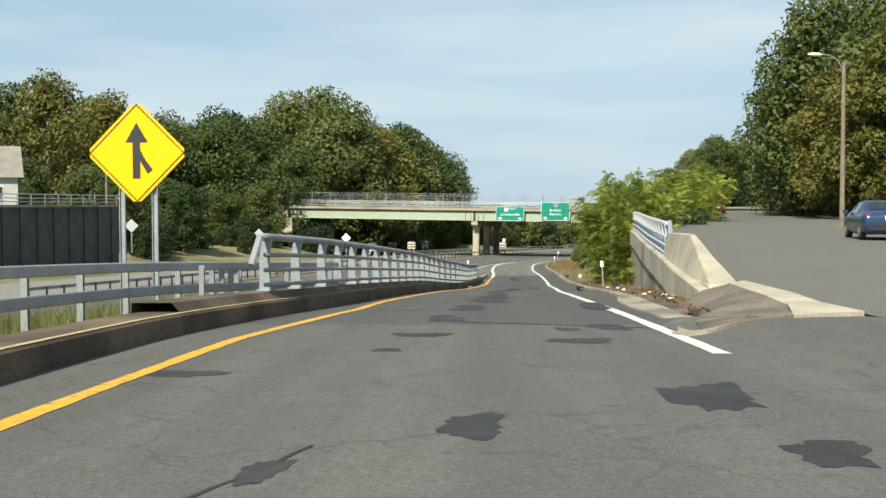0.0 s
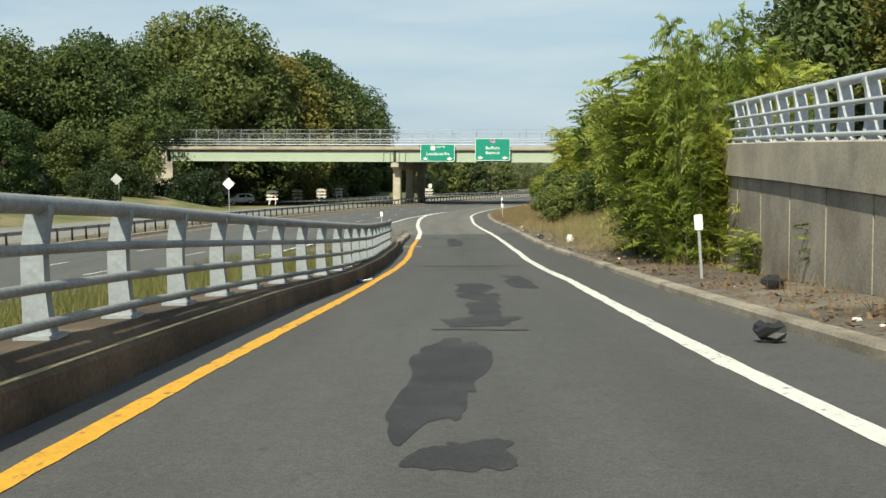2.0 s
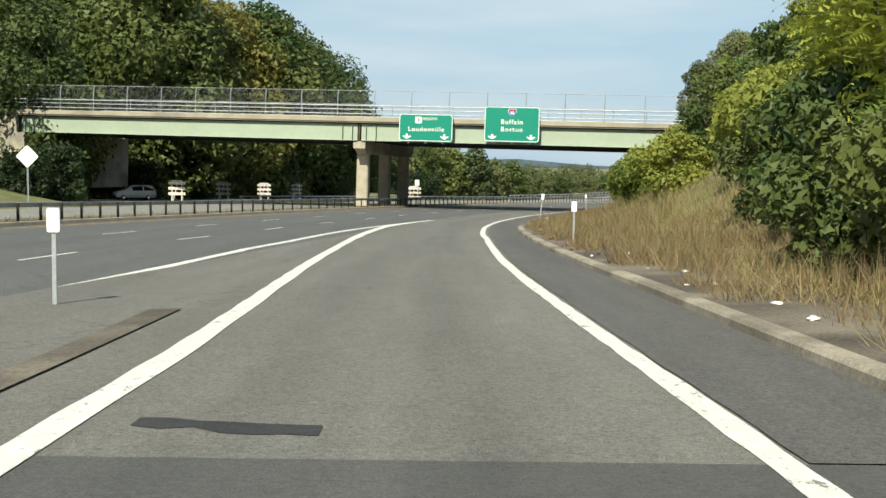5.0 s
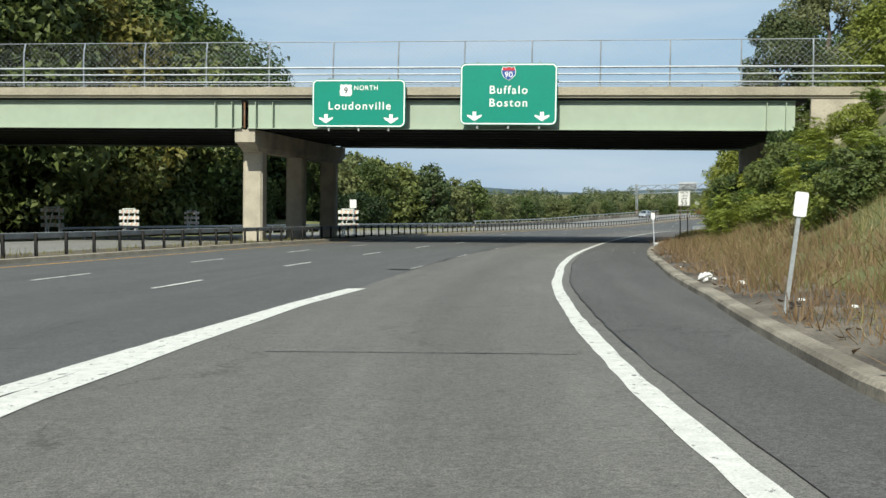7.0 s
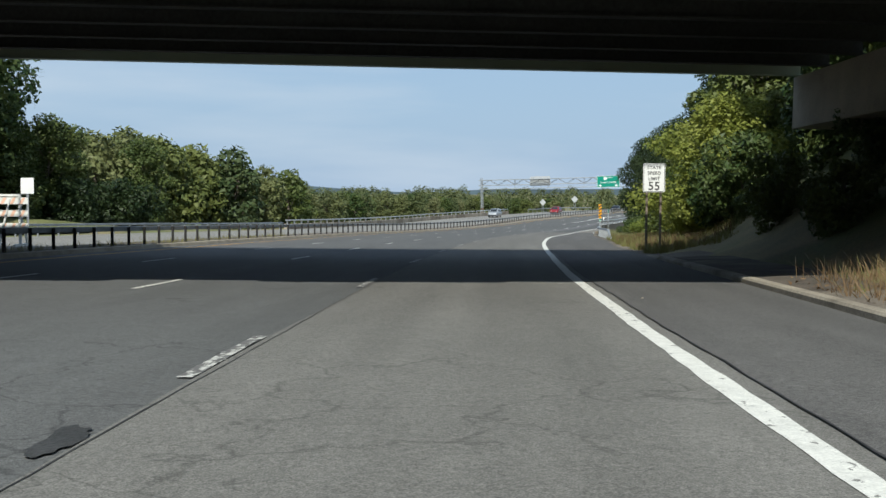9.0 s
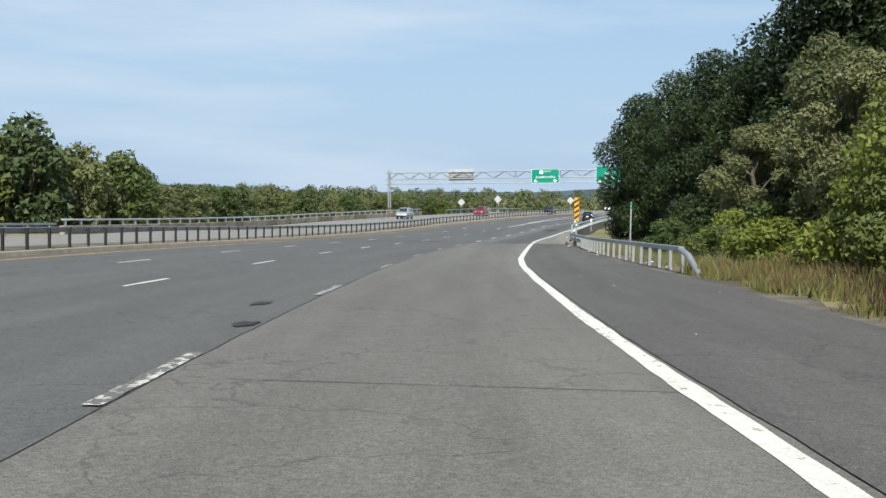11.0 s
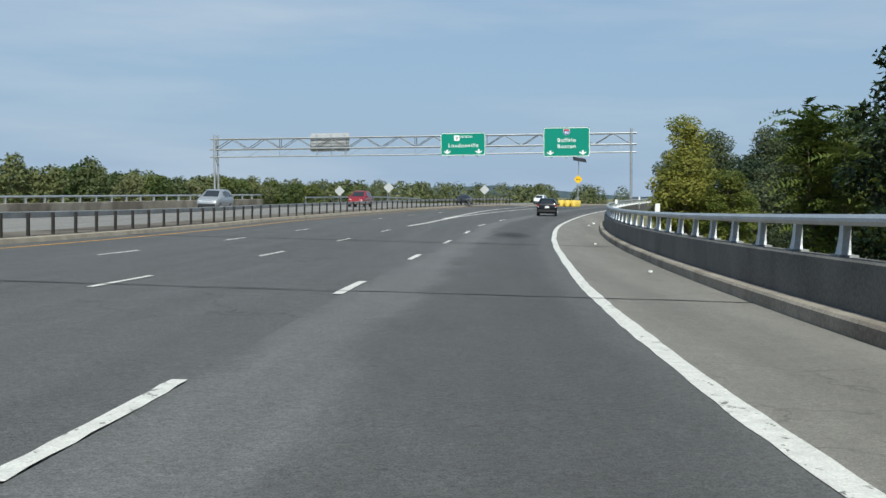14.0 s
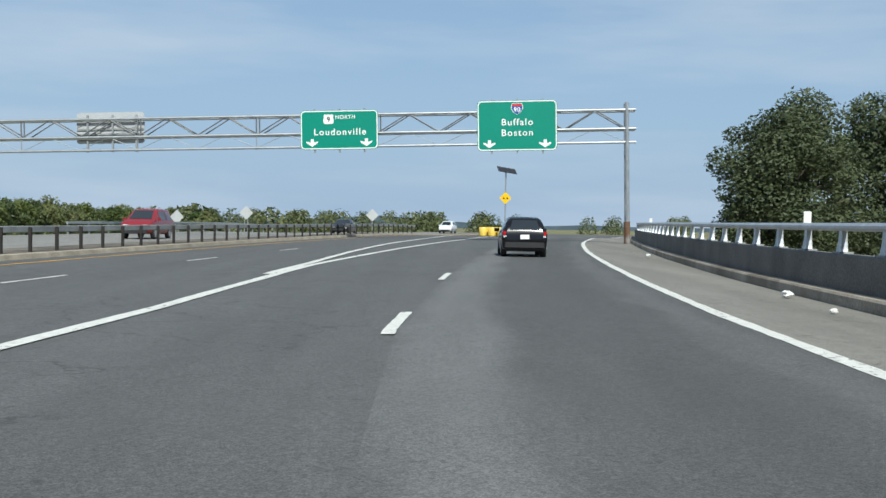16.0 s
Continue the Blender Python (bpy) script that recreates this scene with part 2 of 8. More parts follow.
def paint_material(name, base, under, wear=0.62):
    """Road paint with chips that show the asphalt; wear lowers as more is gone."""
    m = bpy.data.materials.new(name)
    m.use_nodes = True
    n, l = m.node_tree.nodes, m.node_tree.links
    b = n["Principled BSDF"]
    b.inputs["Roughness"].default_value = 0.75
    tc, uvm = n.new("ShaderNodeTexCoord"), n.new("ShaderNodeUVMap")
    chips, tracts, sm = n.new("ShaderNodeTexNoise"), n.new("ShaderNodeTexNoise"), n.new("ShaderNodeMath")
    chips.inputs["Scale"].default_value, chips.inputs["Detail"].default_value, chips.inputs["Roughness"].default_value = 1.0, 6.0, 0.62
    l.new(stretched(n, l, uvm.outputs["UV"], 6.0, 9.0), chips.inputs["Vector"])
    tracts.inputs["Scale"].default_value, tracts.inputs["Detail"].default_value = 1.0, 2.0
    l.new(stretched(n, l, uvm.outputs["UV"], 0.35, 0.5), tracts.inputs["Vector"])
    sm.operation, sm.inputs[1].default_value = "MULTIPLY_ADD", 0.28
    l.new(tracts.outputs["Fac"], sm.inputs[0])
    l.new(chips.outputs["Fac"], sm.inputs[2])
    gone = spread(n, l, sm.outputs[0], wear + 0.11, wear + 0.15, 0.0, 1.0)
    mx = n.new("ShaderNodeMix")
    mx.data_type = "RGBA"
    mx.inputs["A"].default_value, mx.inputs["B"].default_value = (*base, 1), (*under, 1)
    l.new(gone, mx.inputs["Factor"])
    fac = chain(n, l, speckle(n, l, tc.outputs["Object"], 7.0, 4.0, 0.3, 0.7, 0.86, 1.08), speckle(n, l, tc.outputs["Object"], 50.0, 1.0, 0.3, 0.7, 0.86, 1.1))
    sc = n.new("ShaderNodeVectorMath")
    sc.operation = "SCALE"
    l.new(mx.outputs["Result"], sc.inputs[0])
    l.new(fac, sc.inputs["Scale"])
    l.new(sc.outputs["Vector"], b.inputs["Base Color"])
    return m


def stain_material(name, base, strength):
    """A soaked-in stain that thins out towards its rim."""
    m = bpy.data.materials.new(name)
    m.use_nodes = True
    n, l = m.node_tree.nodes, m.node_tree.links
    b = n["Principled BSDF"]
    b.inputs["Base Color"].default_value, b.inputs["Roughness"].default_value = (*base, 1), 0.85
    tc, uvm = n.new("ShaderNodeTexCoord"), n.new("ShaderNodeUVMap")
    sep = n.new("ShaderNodeSeparateXYZ")
    l.new(uvm.outputs["UV"], sep.inputs[0])
    rim = spread(n, l, sep.outputs["X"], 0.1, 1.0, strength, 0.0)
    cl = speckle(n, l, tc.outputs["Object"], 2.5, 5.0, 0.3, 0.6, 0.4, 1.0, 0.6)
    fine = speckle(n, l, tc.outputs["Object"], 60.0, 1.0, 0.3, 0.7, 0.6, 1.0)
    tr, ms = n.new("ShaderNodeBsdfTransparent"), n.new("ShaderNodeMixShader")
    l.new(chain(n, l, chain(n, l, rim, cl), fine), ms.inputs["Fac"])
    l.new(tr.outputs["BSDF"], ms.inputs[1])
    l.new(b.outputs["BSDF"], ms.inputs[2])
    l.new(ms.outputs["Shader"], n["Material Output"].inputs["Surface"])
    return m


def leaf_material(name, base, second, through=0.25):
    """Leaves, each island of a shade of its own; some light goes through."""
    m = bpy.data.materials.new(name)
    m.use_nodes = True
    n, l = m.node_tree.nodes, m.node_tree.links
    b = n["Principled BSDF"]
    b.inputs["Roughness"].default_value = 0.55
    b.inputs["Specular IOR Level"].default_value = 0.3
    geo, oi, tc = n.new("ShaderNodeNewGeometry"), n.new("ShaderNodeObjectInfo"), n.new("ShaderNodeTexCoord")
    mx = n.new("ShaderNodeMix")
    mx.data_type = "RGBA"
    mx.inputs["A"].default_value, mx.inputs["B"].default_value = (*base, 1), (*second, 1)
    nz = n.new("ShaderNodeTexNoise")
    nz.inputs["Scale"].default_value = 0.3
    nz.inputs["Detail"].default_value = 3.0
    l.new(tc.outputs["Object"], nz.inputs["Vector"])
    s1 = n.new("ShaderNodeMath")
    s1.operation, s1.inputs[1].default_value = "MULTIPLY_ADD", 0.34
    l.new(geo.outputs["Random Per Island"], s1.inputs[0])
    l.new(nz.outputs["Fac"], s1.inputs[2])
    s2 = n.new("ShaderNodeMath")
    s2.operation, s2.inputs[1].default_value = "MULTIPLY_ADD", 0.66
    l.new(oi.outputs["Random"], s2.inputs[0])
    l.new(s1.outputs[0], s2.inputs[2])
    mr = n.new("ShaderNodeMapRange")
    mr.inputs["From Min"].default_value, mr.inputs["From Max"].default_value = 0.55, 1.35
    l.new(s2.outputs[0], mr.inputs["Value"])
    l.new(mr.outputs["Result"], mx.inputs["Factor"])
    l.new(mx.outputs["Result"], b.inputs["Base Color"])
    tr = n.new("ShaderNodeBsdfTranslucent")
    l.new(mx.outputs["Result"], tr.inputs["Color"])
    ms = n.new("ShaderNodeMixShader")
    ms.inputs["Fac"].default_value = through
    l.new(b.outputs["BSDF"], ms.inputs[1])
    l.new(tr.outputs["BSDF"], ms.inputs[2])
    l.new(ms.outputs["Shader"], n["Material Output"].inputs["Surface"])
    return m


M = {}
M["asphalt"] = road_material("asphalt", (0.1, 0.1, 0.098), grit=0.34, streak=0.1, cracks=0.35)
M["asphalt_old"] = road_material("asphalt_old", (0.142, 0.136, 0.124), grit=0.36, streak=0.13, cracks=0.3, bands=((0.0, 0.55, 0.93), (1.55, 0.45, 1.12)))
M["asphalt_pale"] = road_material("pale_worn_asphalt", (0.215, 0.208, 0.192), grit=0.3, streak=0.14)
M["asphalt_ramp"] = road_material("patched_asphalt", (0.103, 0.1, 0.094), grit=0.3, streak=0.14, cracks=0.25)
M["asphalt_slip"] = road_material("dark_slip_asphalt", (0.08, 0.079, 0.077), grit=0.24, streak=0.1, bands=((0.0, 0.35, 0.94),))
M["asphalt_shoulder"] = road_material("shoulder_asphalt", (0.098, 0.094, 0.09), grit=0.4, streak=0.14, cracks=0.3, spots=0.6)
M["asphalt_deck"] = road_material("deck_asphalt", (0.09, 0.09, 0.088), grit=0.32, streak=0.1, bands=((0.6, 0.6, 1.55), (3.9, 0.35, 1.2), (-3.6, 0.5, 1.2), (2.3, 0.6, 0.94)))
M["concrete_floor"] = road_material("shoulder_concrete", (0.2, 0.188, 0.165), grit=0.22, streak=0.13, cracks=0.25)
M["tar"] = material("tar_patch", (0.027, 0.027, 0.028), 0.8, vary=0.4, scale=1.5, fine=34, bump=0.5, second=(0.038, 0.038, 0.039), split=0.55)
M["white_paint"] = paint_material("white_road_paint", (0.68, 0.67, 0.62), (0.2, 0.195, 0.18), 0.635)
M["worn_paint"] = paint_material("worn_road_paint", (0.55, 0.54, 0.5), (0.13, 0.125, 0.12), 0.47)
M["yellow_paint"] = paint_material("yellow_road_paint", (0.68, 0.355, 0.035), (0.25, 0.16, 0.06), 0.625)
M["concrete"] = material("concrete", (0.4, 0.355, 0.28), 0.9, vary=0.25, scale=0.8, fine=22, second=(0.25, 0.23, 0.2), split=0.58)
M["concrete_dark"] = material("stained_concrete", (0.3, 0.265, 0.215), 0.9, vary=0.3, scale=0.9, fine=20, second=(0.19, 0.16, 0.125), split=0.52)
# stained brown, darkened further by the shade of kerb face and ledge
M["curb"] = material("shaded_curb_concrete", (0.125, 0.09, 0.057), 0.92, vary=0.35, scale=1.2, fine=20, second=(0.07, 0.049, 0.033), split=0.5)
M["kerb_grey"] = material("grey_kerb_concrete", (0.3, 0.265, 0.21), 0.92, vary=0.3, scale=1.2, fine=24, second=(0.18, 0.155, 0.12), split=0.52)
M["parapet"] = material("bridge_parapet_concrete", (0.34, 0.3, 0.23), 0.9, vary=0.2, scale=0.5, fine=14, second=(0.26, 0.23, 0.18), split=0.6)
M["girder"] = material("pale_green_girder_paint", (0.34, 0.4, 0.31), 0.55, vary=0.05, scale=0.35, fine=2, bump=0.0)
# near-black base carries the shade below the bridge deck
M["under"] = material("shaded_underside", (0.035, 0.036, 0.036), 0.8, vary=0.3, scale=0.5, fine=9)
M["galv"] = material("galvanised_steel", (0.36, 0.38, 0.4), 0.5, 0.55, vary=0.18, scale=1.5, fine=24, bump=0.05)
M["galv_dull"] = material("dull_galvanised_steel", (0.28, 0.29, 0.29), 0.65, 0.3, vary=0.25, scale=1.2, fine=20, bump=0.08)
M["alu"] = material("weathered_aluminium", (0.5, 0.52, 0.54), 0.45, 0.6, vary=0.14, scale=1.5, fine=24, bump=0.05)
M["rust"] = material("rusty_steel", (0.16, 0.085, 0.045), 0.9, 0.1, vary=0.3, scale=2.0, fine=18, second=(0.24, 0.23, 0.22), split=0.55)
M["sign_green"] = material("green_sign_sheeting", (0.0, 0.22, 0.15), 0.45, vary=0.05, scale=0.7, fine=6, bump=0)
M["sign_white"] = material("white_sign_sheeting", (0.8, 0.8, 0.78), 0.45, vary=0.05, scale=0.7, fine=6, bump=0)
M["sign_yellow"] = material("yellow_sign_sheeting", (0.85, 0.5, 0.0), 0.4, vary=0.05, scale=0.7, fine=6, bump=0)
M["sign_black"] = material("black_sign_print", (0.03, 0.03, 0.03), 0.5, vary=0.1, scale=2, fine=10, bump=0)
M["sign_blue"] = material("blue_sign_print", (0.02, 0.08, 0.3), 0.45, vary=0.05, scale=2, fine=10, bump=0)
M["sign_red"] = material("red_sign_print", (0.5, 0.03, 0.04), 0.45, vary=0.05, scale=2, fine=10, bump=0)
M["sign_back"] = material("sign_back_aluminium", (0.5, 0.51, 0.52), 0.5, 0.3, vary=0.08, scale=1, fine=10, bump=0)
M["orange"] = material("orange_sheeting", (0.75, 0.2, 0.03), 0.5, vary=0.1, scale=2, fine=10, bump=0)
M["barrel"] = material("yellow_plastic", (0.78, 0.56, 0.1), 0.45, vary=0.15, scale=1, fine=10, bump=0.02)
M["wood"] = material("weathered_wood", (0.2, 0.16, 0.12), 0.85, vary=0.3, scale=2, fine=30)
M["grass"] = material("verge_grass", (0.13, 0.14, 0.05), 0.95, vary=0.35, scale=0.35, fine=12, bump=0.5, second=(0.2, 0.17, 0.085), split=0.5)
M["dry_ground"] = material("dry_ground", (0.2, 0.16, 0.105), 0.95, vary=0.35, scale=0.5, fine=14, bump=0.5, second=(0.13, 0.115, 0.07), split=0.5)
M["gravel"] = material("gritty_verge", (0.15, 0.128, 0.1), 0.95, vary=0.45, scale=0.9, fine=22, bump=0.6, second=(0.085, 0.07, 0.055), split=0.5)
M["bark"] = material("bark", (0.11, 0.09, 0.07), 0.95, vary=0.35, scale=2, fine=20, bump=0.5)
M["leaf"] = leaf_material("leaves_green", (0.03, 0.064, 0.018), (0.125, 0.15, 0.042))
M["leaf_dark"] = leaf_material("leaves_dark", (0.01, 0.025, 0.009), (0.04, 0.06, 0.018))
M["leaf_wood"] = leaf_material("leaves_wood", (0.038, 0.074, 0.02), (0.15, 0.172, 0.05), 0.28)
M["leaf_light"] = leaf_material("leaves_light", (0.09, 0.145, 0.027), (0.29, 0.31, 0.065), 0.4)
M["leaf_frond"] = leaf_material("leaves_frond", (0.08, 0.145, 0.023), (0.43, 0.45, 0.09), 0.36)
M["leaf_autumn"] = leaf_material("leaves_turning", (0.062, 0.088, 0.022), (0.205, 0.185, 0.045), 0.33)
M["leaf_mottled"] = leaf_material("leaves_mottled", (0.045, 0.07, 0.024), (0.2, 0.21, 0.095), 0.3)
M["leaf_slim"] = leaf_material("leaves_slim", (0.095, 0.135, 0.028), (0.34, 0.32, 0.068), 0.4)
M["leaf_locust"] = leaf_material("leaves_locust", (0.02, 0.038, 0.017), (0.105, 0.125, 0.06), 0.22)
# paler greens with the haze over the distant belt mixed in
M["leaf_belt"] = leaf_material("leaves_belt_hazy", (0.055, 0.085, 0.032), (0.175, 0.19, 0.075), 0.25)
M["leaf_droop"] = leaf_material("leaves_droop", (0.042, 0.08, 0.018), (0.25, 0.26, 0.062), 0.34)
M["leaf_far"] = leaf_material("leaves_far", (0.05, 0.075, 0.03), (0.14, 0.15, 0.06), 0.2)
M["dry_grass"] = leaf_material("dry_grass_blades", (0.2, 0.165, 0.085), (0.46, 0.37, 0.2), 0.3)
M["pale_grass"] = leaf_material("pale_grass_blades", (0.11, 0.13, 0.06), (0.3, 0.29, 0.15), 0.3)
M["weeds"] = leaf_material("weeds", (0.09, 0.115, 0.038), (0.22, 0.2, 0.07), 0.3)
M["brown_weeds"] = leaf_material("dead_weeds", (0.13, 0.075, 0.045), (0.22, 0.15, 0.08), 0.2)
M["glass"] = material("car_glass", (0.02, 0.025, 0.03), 0.06, vary=0.05, bump=0, spec=0.8)
M["rubber"] = material("rubber", (0.025, 0.025, 0.025), 0.8, vary=0.1, fine=30)
M["chrome"] = material("bright_metal", (0.6, 0.6, 0.62), 0.25, 0.9, vary=0.05, bump=0)
M["paint_black"] = material("black_car_paint", (0.006, 0.006, 0.007), 0.16, vary=0.05, bump=0, spec=0.5)
M["paint_blue"] = material("blue_car_paint", (0.02, 0.05, 0.11), 0.22, 0.2, vary=0.05, bump=0, spec=0.7)
M["paint_red"] = material("red_car_paint", (0.22, 0.015, 0.02), 0.25, vary=0.05, bump=0, spec=0.7)
M["paint_white"] = material("white_car_paint", (0.72, 0.73, 0.74), 0.25, vary=0.04, bump=0, spec=0.7)
M["paint_silver"] = material("silver_car_paint", (0.42, 0.44, 0.46), 0.3, 0.5, vary=0.04, bump=0, spec=0.7)
M["lamp_red"] = material("red_lens", (0.45, 0.01, 0.012), 0.2, vary=0.05, bump=0)
M["lamp_clear"] = material("clear_lens", (0.7, 0.7, 0.7), 0.15, vary=0.05, bump=0)
M["plastic_white"] = material("white_plastic", (0.75, 0.75, 0.73), 0.5, vary=0.1, scale=3, fine=12, bump=0.03)
M["plastic_dark"] = material("dark_plastic", (0.02, 0.02, 0.022), 0.5, vary=0.1, scale=3, fine=12, bump=0.03)
M["roof"] = material("roof_shingles", (0.24, 0.22, 0.2), 0.9, vary=0.2, scale=1, fine=14)
M["siding"] = material("house_siding", (0.5, 0.5, 0.48), 0.8, vary=0.12, scale=1, fine=14)
M["far_hill"] = material("hazy_wooded_hill", (0.05, 0.075, 0.09), 1.0, vary=0.3, scale=0.01, fine=0.05, bump=0)
M["marker_amber"] = material("amber_marker_sheeting", (0.85, 0.38, 0.0), 0.45, vary=0.06, scale=0.7, fine=6, bump=0)
# tan strip lightened to hold the sun on the kerb's top edge
M["kerb_edge"] = material("sunlit_tan_kerb_edge", (0.42, 0.33, 0.18), 0.9, vary=0.3, scale=2.5, fine=25)
M["stain"] = stain_material("soaked_stain", (0.03, 0.03, 0.031), 0.75)
M["rail_paint"] = material("pale_rail_paint", (0.3, 0.33, 0.355), 0.5, 0.25, vary=0.14, scale=1.5, fine=24, bump=0.03)
M["barrier_white"] = material("weathered_white_barrier_paint", (0.74, 0.74, 0.7), 0.6, vary=0.14, scale=2, fine=20, bump=0.02)
M["faded_orange"] = material("faded_orange_sheeting", (0.8, 0.5, 0.36), 0.6, vary=0.15, scale=2, fine=12, bump=0)
# base darkened to hold the shade on the parapet's road face
M["parapet_dark"] = material("shaded_parapet_concrete", (0.135, 0.13, 0.118), 0.9, vary=0.34, scale=0.8, fine=22, bump=0.2, streak=0.35)
# near-black base for the posts behind the median beam
M["steel_black"] = material("near_black_steel", (0.022, 0.02, 0.019), 0.85, 0.1, vary=0.3, scale=2.0, fine=18)
M["kerb_tan"] = material("worn_tan_median_concrete", (0.33, 0.285, 0.215), 0.9, vary=0.3, scale=1.5, fine=22)
M["rail_white"] = material("chalky_white_rail_paint", (0.47, 0.5, 0.53), 0.55, 0.05, vary=0.16, scale=1.5, fine=24, bump=0.03)
# upper truss members, darker than the galvanised chords
M["truss_dark"] = material("dark_truss_steel", (0.16, 0.165, 0.17), 0.6, 0.4, vary=0.2, scale=1.5, fine=14, bump=0.0)
M["sheet_wall"] = material("dark_retaining_wall", (0.075, 0.075, 0.078), 0.9, vary=0.25, scale=0.7, fine=14, bump=0.2)
# the road's line: x, y, z every 20 m, from 60 m before the start
LINE = [
    (-10.8, -59.0, 9.19),
    (-7.2, -39.3, 8.48),
    (-3.6, -19.7, 7.77),
    (0.0, 0.0, 7.06),
    (3.7, 19.6, 6.31),
    (8.2, 39.1, 5.16),
    (13.2, 58.5, 3.84),
    (18.1, 77.92, 2.77),
    (22.7, 97.33, 1.99),
    (26.9, 116.9, 1.31),
    (31.8, 136.3, 0.68),
    (37.9, 155.3, 0.07),
    (45.5, 173.8, -0.48),
    (54.6, 191.6, -1.01),
    (63.8, 209.4, -1.55),
    (73.3, 226.9, -2.11),
    (83.6, 244.1, -2.67),
    (94.4, 260.9, -3.20),
    (105.5, 277.5, -3.76),
    (117.0, 294.0, -4.20),
    (128.9, 310.0, -4.50),
    (141.0, 326.0, -4.62),
    (153.4, 341.6, -4.58),
    (166.3, 356.9, -4.49),
    (179.6, 371.8, -4.39),
    (193.4, 386.3, -4.30),
    (207.7, 400.3, -4.21),
    (222.4, 413.8, -4.40),
    (237.5, 426.9, -4.40),
    (253.1, 439.5, -4.40),
    (269.0, 451.7, -4.40),
]


# ---- building helpers ----
def spline(vals, k):
    """Value at fractional index k of a list of tuples, smoothly."""
    i = max(0, min(len(vals) - 2, int(math.floor(k))))
    f = k - i
    a, b, c, d = (vals[max(0, min(len(vals) - 1, j))] for j in (i - 1, i, i + 1, i + 2))
    return tuple(0.5 * (2 * q + (r - p) * f + (2 * p - 5 * q + 4 * r - s) * f * f + (3 * q - p - 3 * r + s) * f ** 3)
                 for p, q, r, s in zip(a, b, c, d))


def on_line(s):
    return spline(LINE, (s + 60) / 20)


def spot(s, u, dz=0.0):
    """The point u metres to the right of the line at s, dz over the pavement."""
    x, y, z = on_line(s)
    xa, ya, _ = on_line(s - 1)
    xb, yb, _ = on_line(s + 1)
    d = math.hypot(xb - xa, yb - ya)
    return Vector((x + u * (yb - ya) / d, y - u * (xb - xa) / d, z + dz))


def heading(s):
    """Degrees about z that turn +y into the line's way at s."""
    a, b = spot(s - 1, 0), spot(s + 1, 0)
    return math.degrees(math.atan2(-(b.x - a.x), b.y - a.y))


def table(rows):
    """A function that runs straight between rows of (s, value)."""
    xs, ys = [r[0] for r in rows], [r[1] for r in rows]
    return lambda s: float(np.interp(s, xs, ys))


class Geo:
    """Collects corners and faces of one mesh."""

    def __init__(self):
        self.v, self.f = [], []

    def add(self, verts, faces):
        n = len(self.v)
        self.v += [tuple(p) for p in verts]
        self.f += [tuple(n + i for i in q) for q in faces]
        return self

    def box(self, sx, sy, sz, at=(0, 0, 0), m=None, taper=1.0, bevel=0.0):
        """A box standing on at, with its upper end tapered; bevelled upright edges."""
        if bevel:
            o = [(-sx / 2 + bevel, -sy / 2), (sx / 2 - bevel, -sy / 2), (sx / 2, -sy / 2 + bevel), (sx / 2, sy / 2 - bevel),
                 (sx / 2 - bevel, sy / 2), (-sx / 2 + bevel, sy / 2), (-sx / 2, sy / 2 - bevel), (-sx / 2, -sy / 2 + bevel)]
        else:
            o = [(-sx / 2, -sy / 2), (sx / 2, -sy / 2), (sx / 2, sy / 2), (-sx / 2, sy / 2)]
        k = len(o)
        vs = [Vector((x, y, 0)) for x, y in o] + [Vector((x * taper, y * taper, sz)) for x, y in o]
        vs = [p + Vector(at) for p in vs]
        if m is not None:
            vs = [m @ p for p in vs]
        fs = [tuple(reversed(range(k))), tuple(range(k, 2 * k))] + [(i, (i + 1) % k, k + (i + 1) % k, k + i) for i in range(k)]
        return self.add(vs, fs)

    def plate(self, outline, thick, m=None):
        """A flat piece: outline of (x, z), from y = 0 back to thick."""
        k = len(outline)
        vs = [Vector((x, 0, z)) for x, z in outline] + [Vector((x, thick, z)) for x, z in outline]
        if m is not None:
            vs = [m @ p for p in vs]
        return self.add(vs, [tuple(range(k)), tuple(reversed(range(k, 2 * k)))] + [(i, k + i, k + (i + 1) % k, (i + 1) % k) for i in range(k)])

    def tube(self, pts, r, n=8, r_end=None):
        """A round bar along pts."""
        pts = [Vector(p) for p in pts]
        vs, fs = [], []
        for i, p in enumerate(pts):
            d = (pts[min(i + 1, len(pts) - 1)] - pts[max(i - 1, 0)]).normalized()
            side = d.cross((0, 0, 1)) if abs(d.z) < 0.95 else d.cross((1, 0, 0))
            side.normalize()
            up = side.cross(d)
            rr = r if r_end is None else r + (r_end - r) * i / (len(pts) - 1)
            vs += [p + rr * (math.cos(2 * math.pi * j / n) * side + math.sin(2 * math.pi * j / n) * up) for j in range(n)]
        for i in range(len(pts) - 1):
            fs += [(i * n + j, (i + 1) * n + j, (i + 1) * n + (j + 1) % n, i * n + (j + 1) % n) for j in range(n)]
        e = (len(pts) - 1) * n
        fs += [tuple(range(n)), tuple(reversed(range(e, e + n)))]
        return self.add(vs, fs)

    def sweep(self, rings, closed=True, caps=True):
        """Joins rings of equal counts."""
        n = len(rings[0])
        vs = [p for ring in rings for p in ring]
        fs = []
        for i in range(len(rings) - 1):
            for j in range(n if closed else n - 1):
                fs.append((i * n + j, i * n + (j + 1) % n, (i + 1) * n + (j + 1) % n, (i + 1) * n + j))
        if closed and caps:
            e = (len(rings) - 1) * n
            fs += [tuple(reversed(range(n))), tuple(range(e, e + n))]
        return self.add(vs, fs)

    def mesh(self, name, *mats):
        me = bpy.data.meshes.new(name)
        me.from_pydata(self.v, [], self.f)
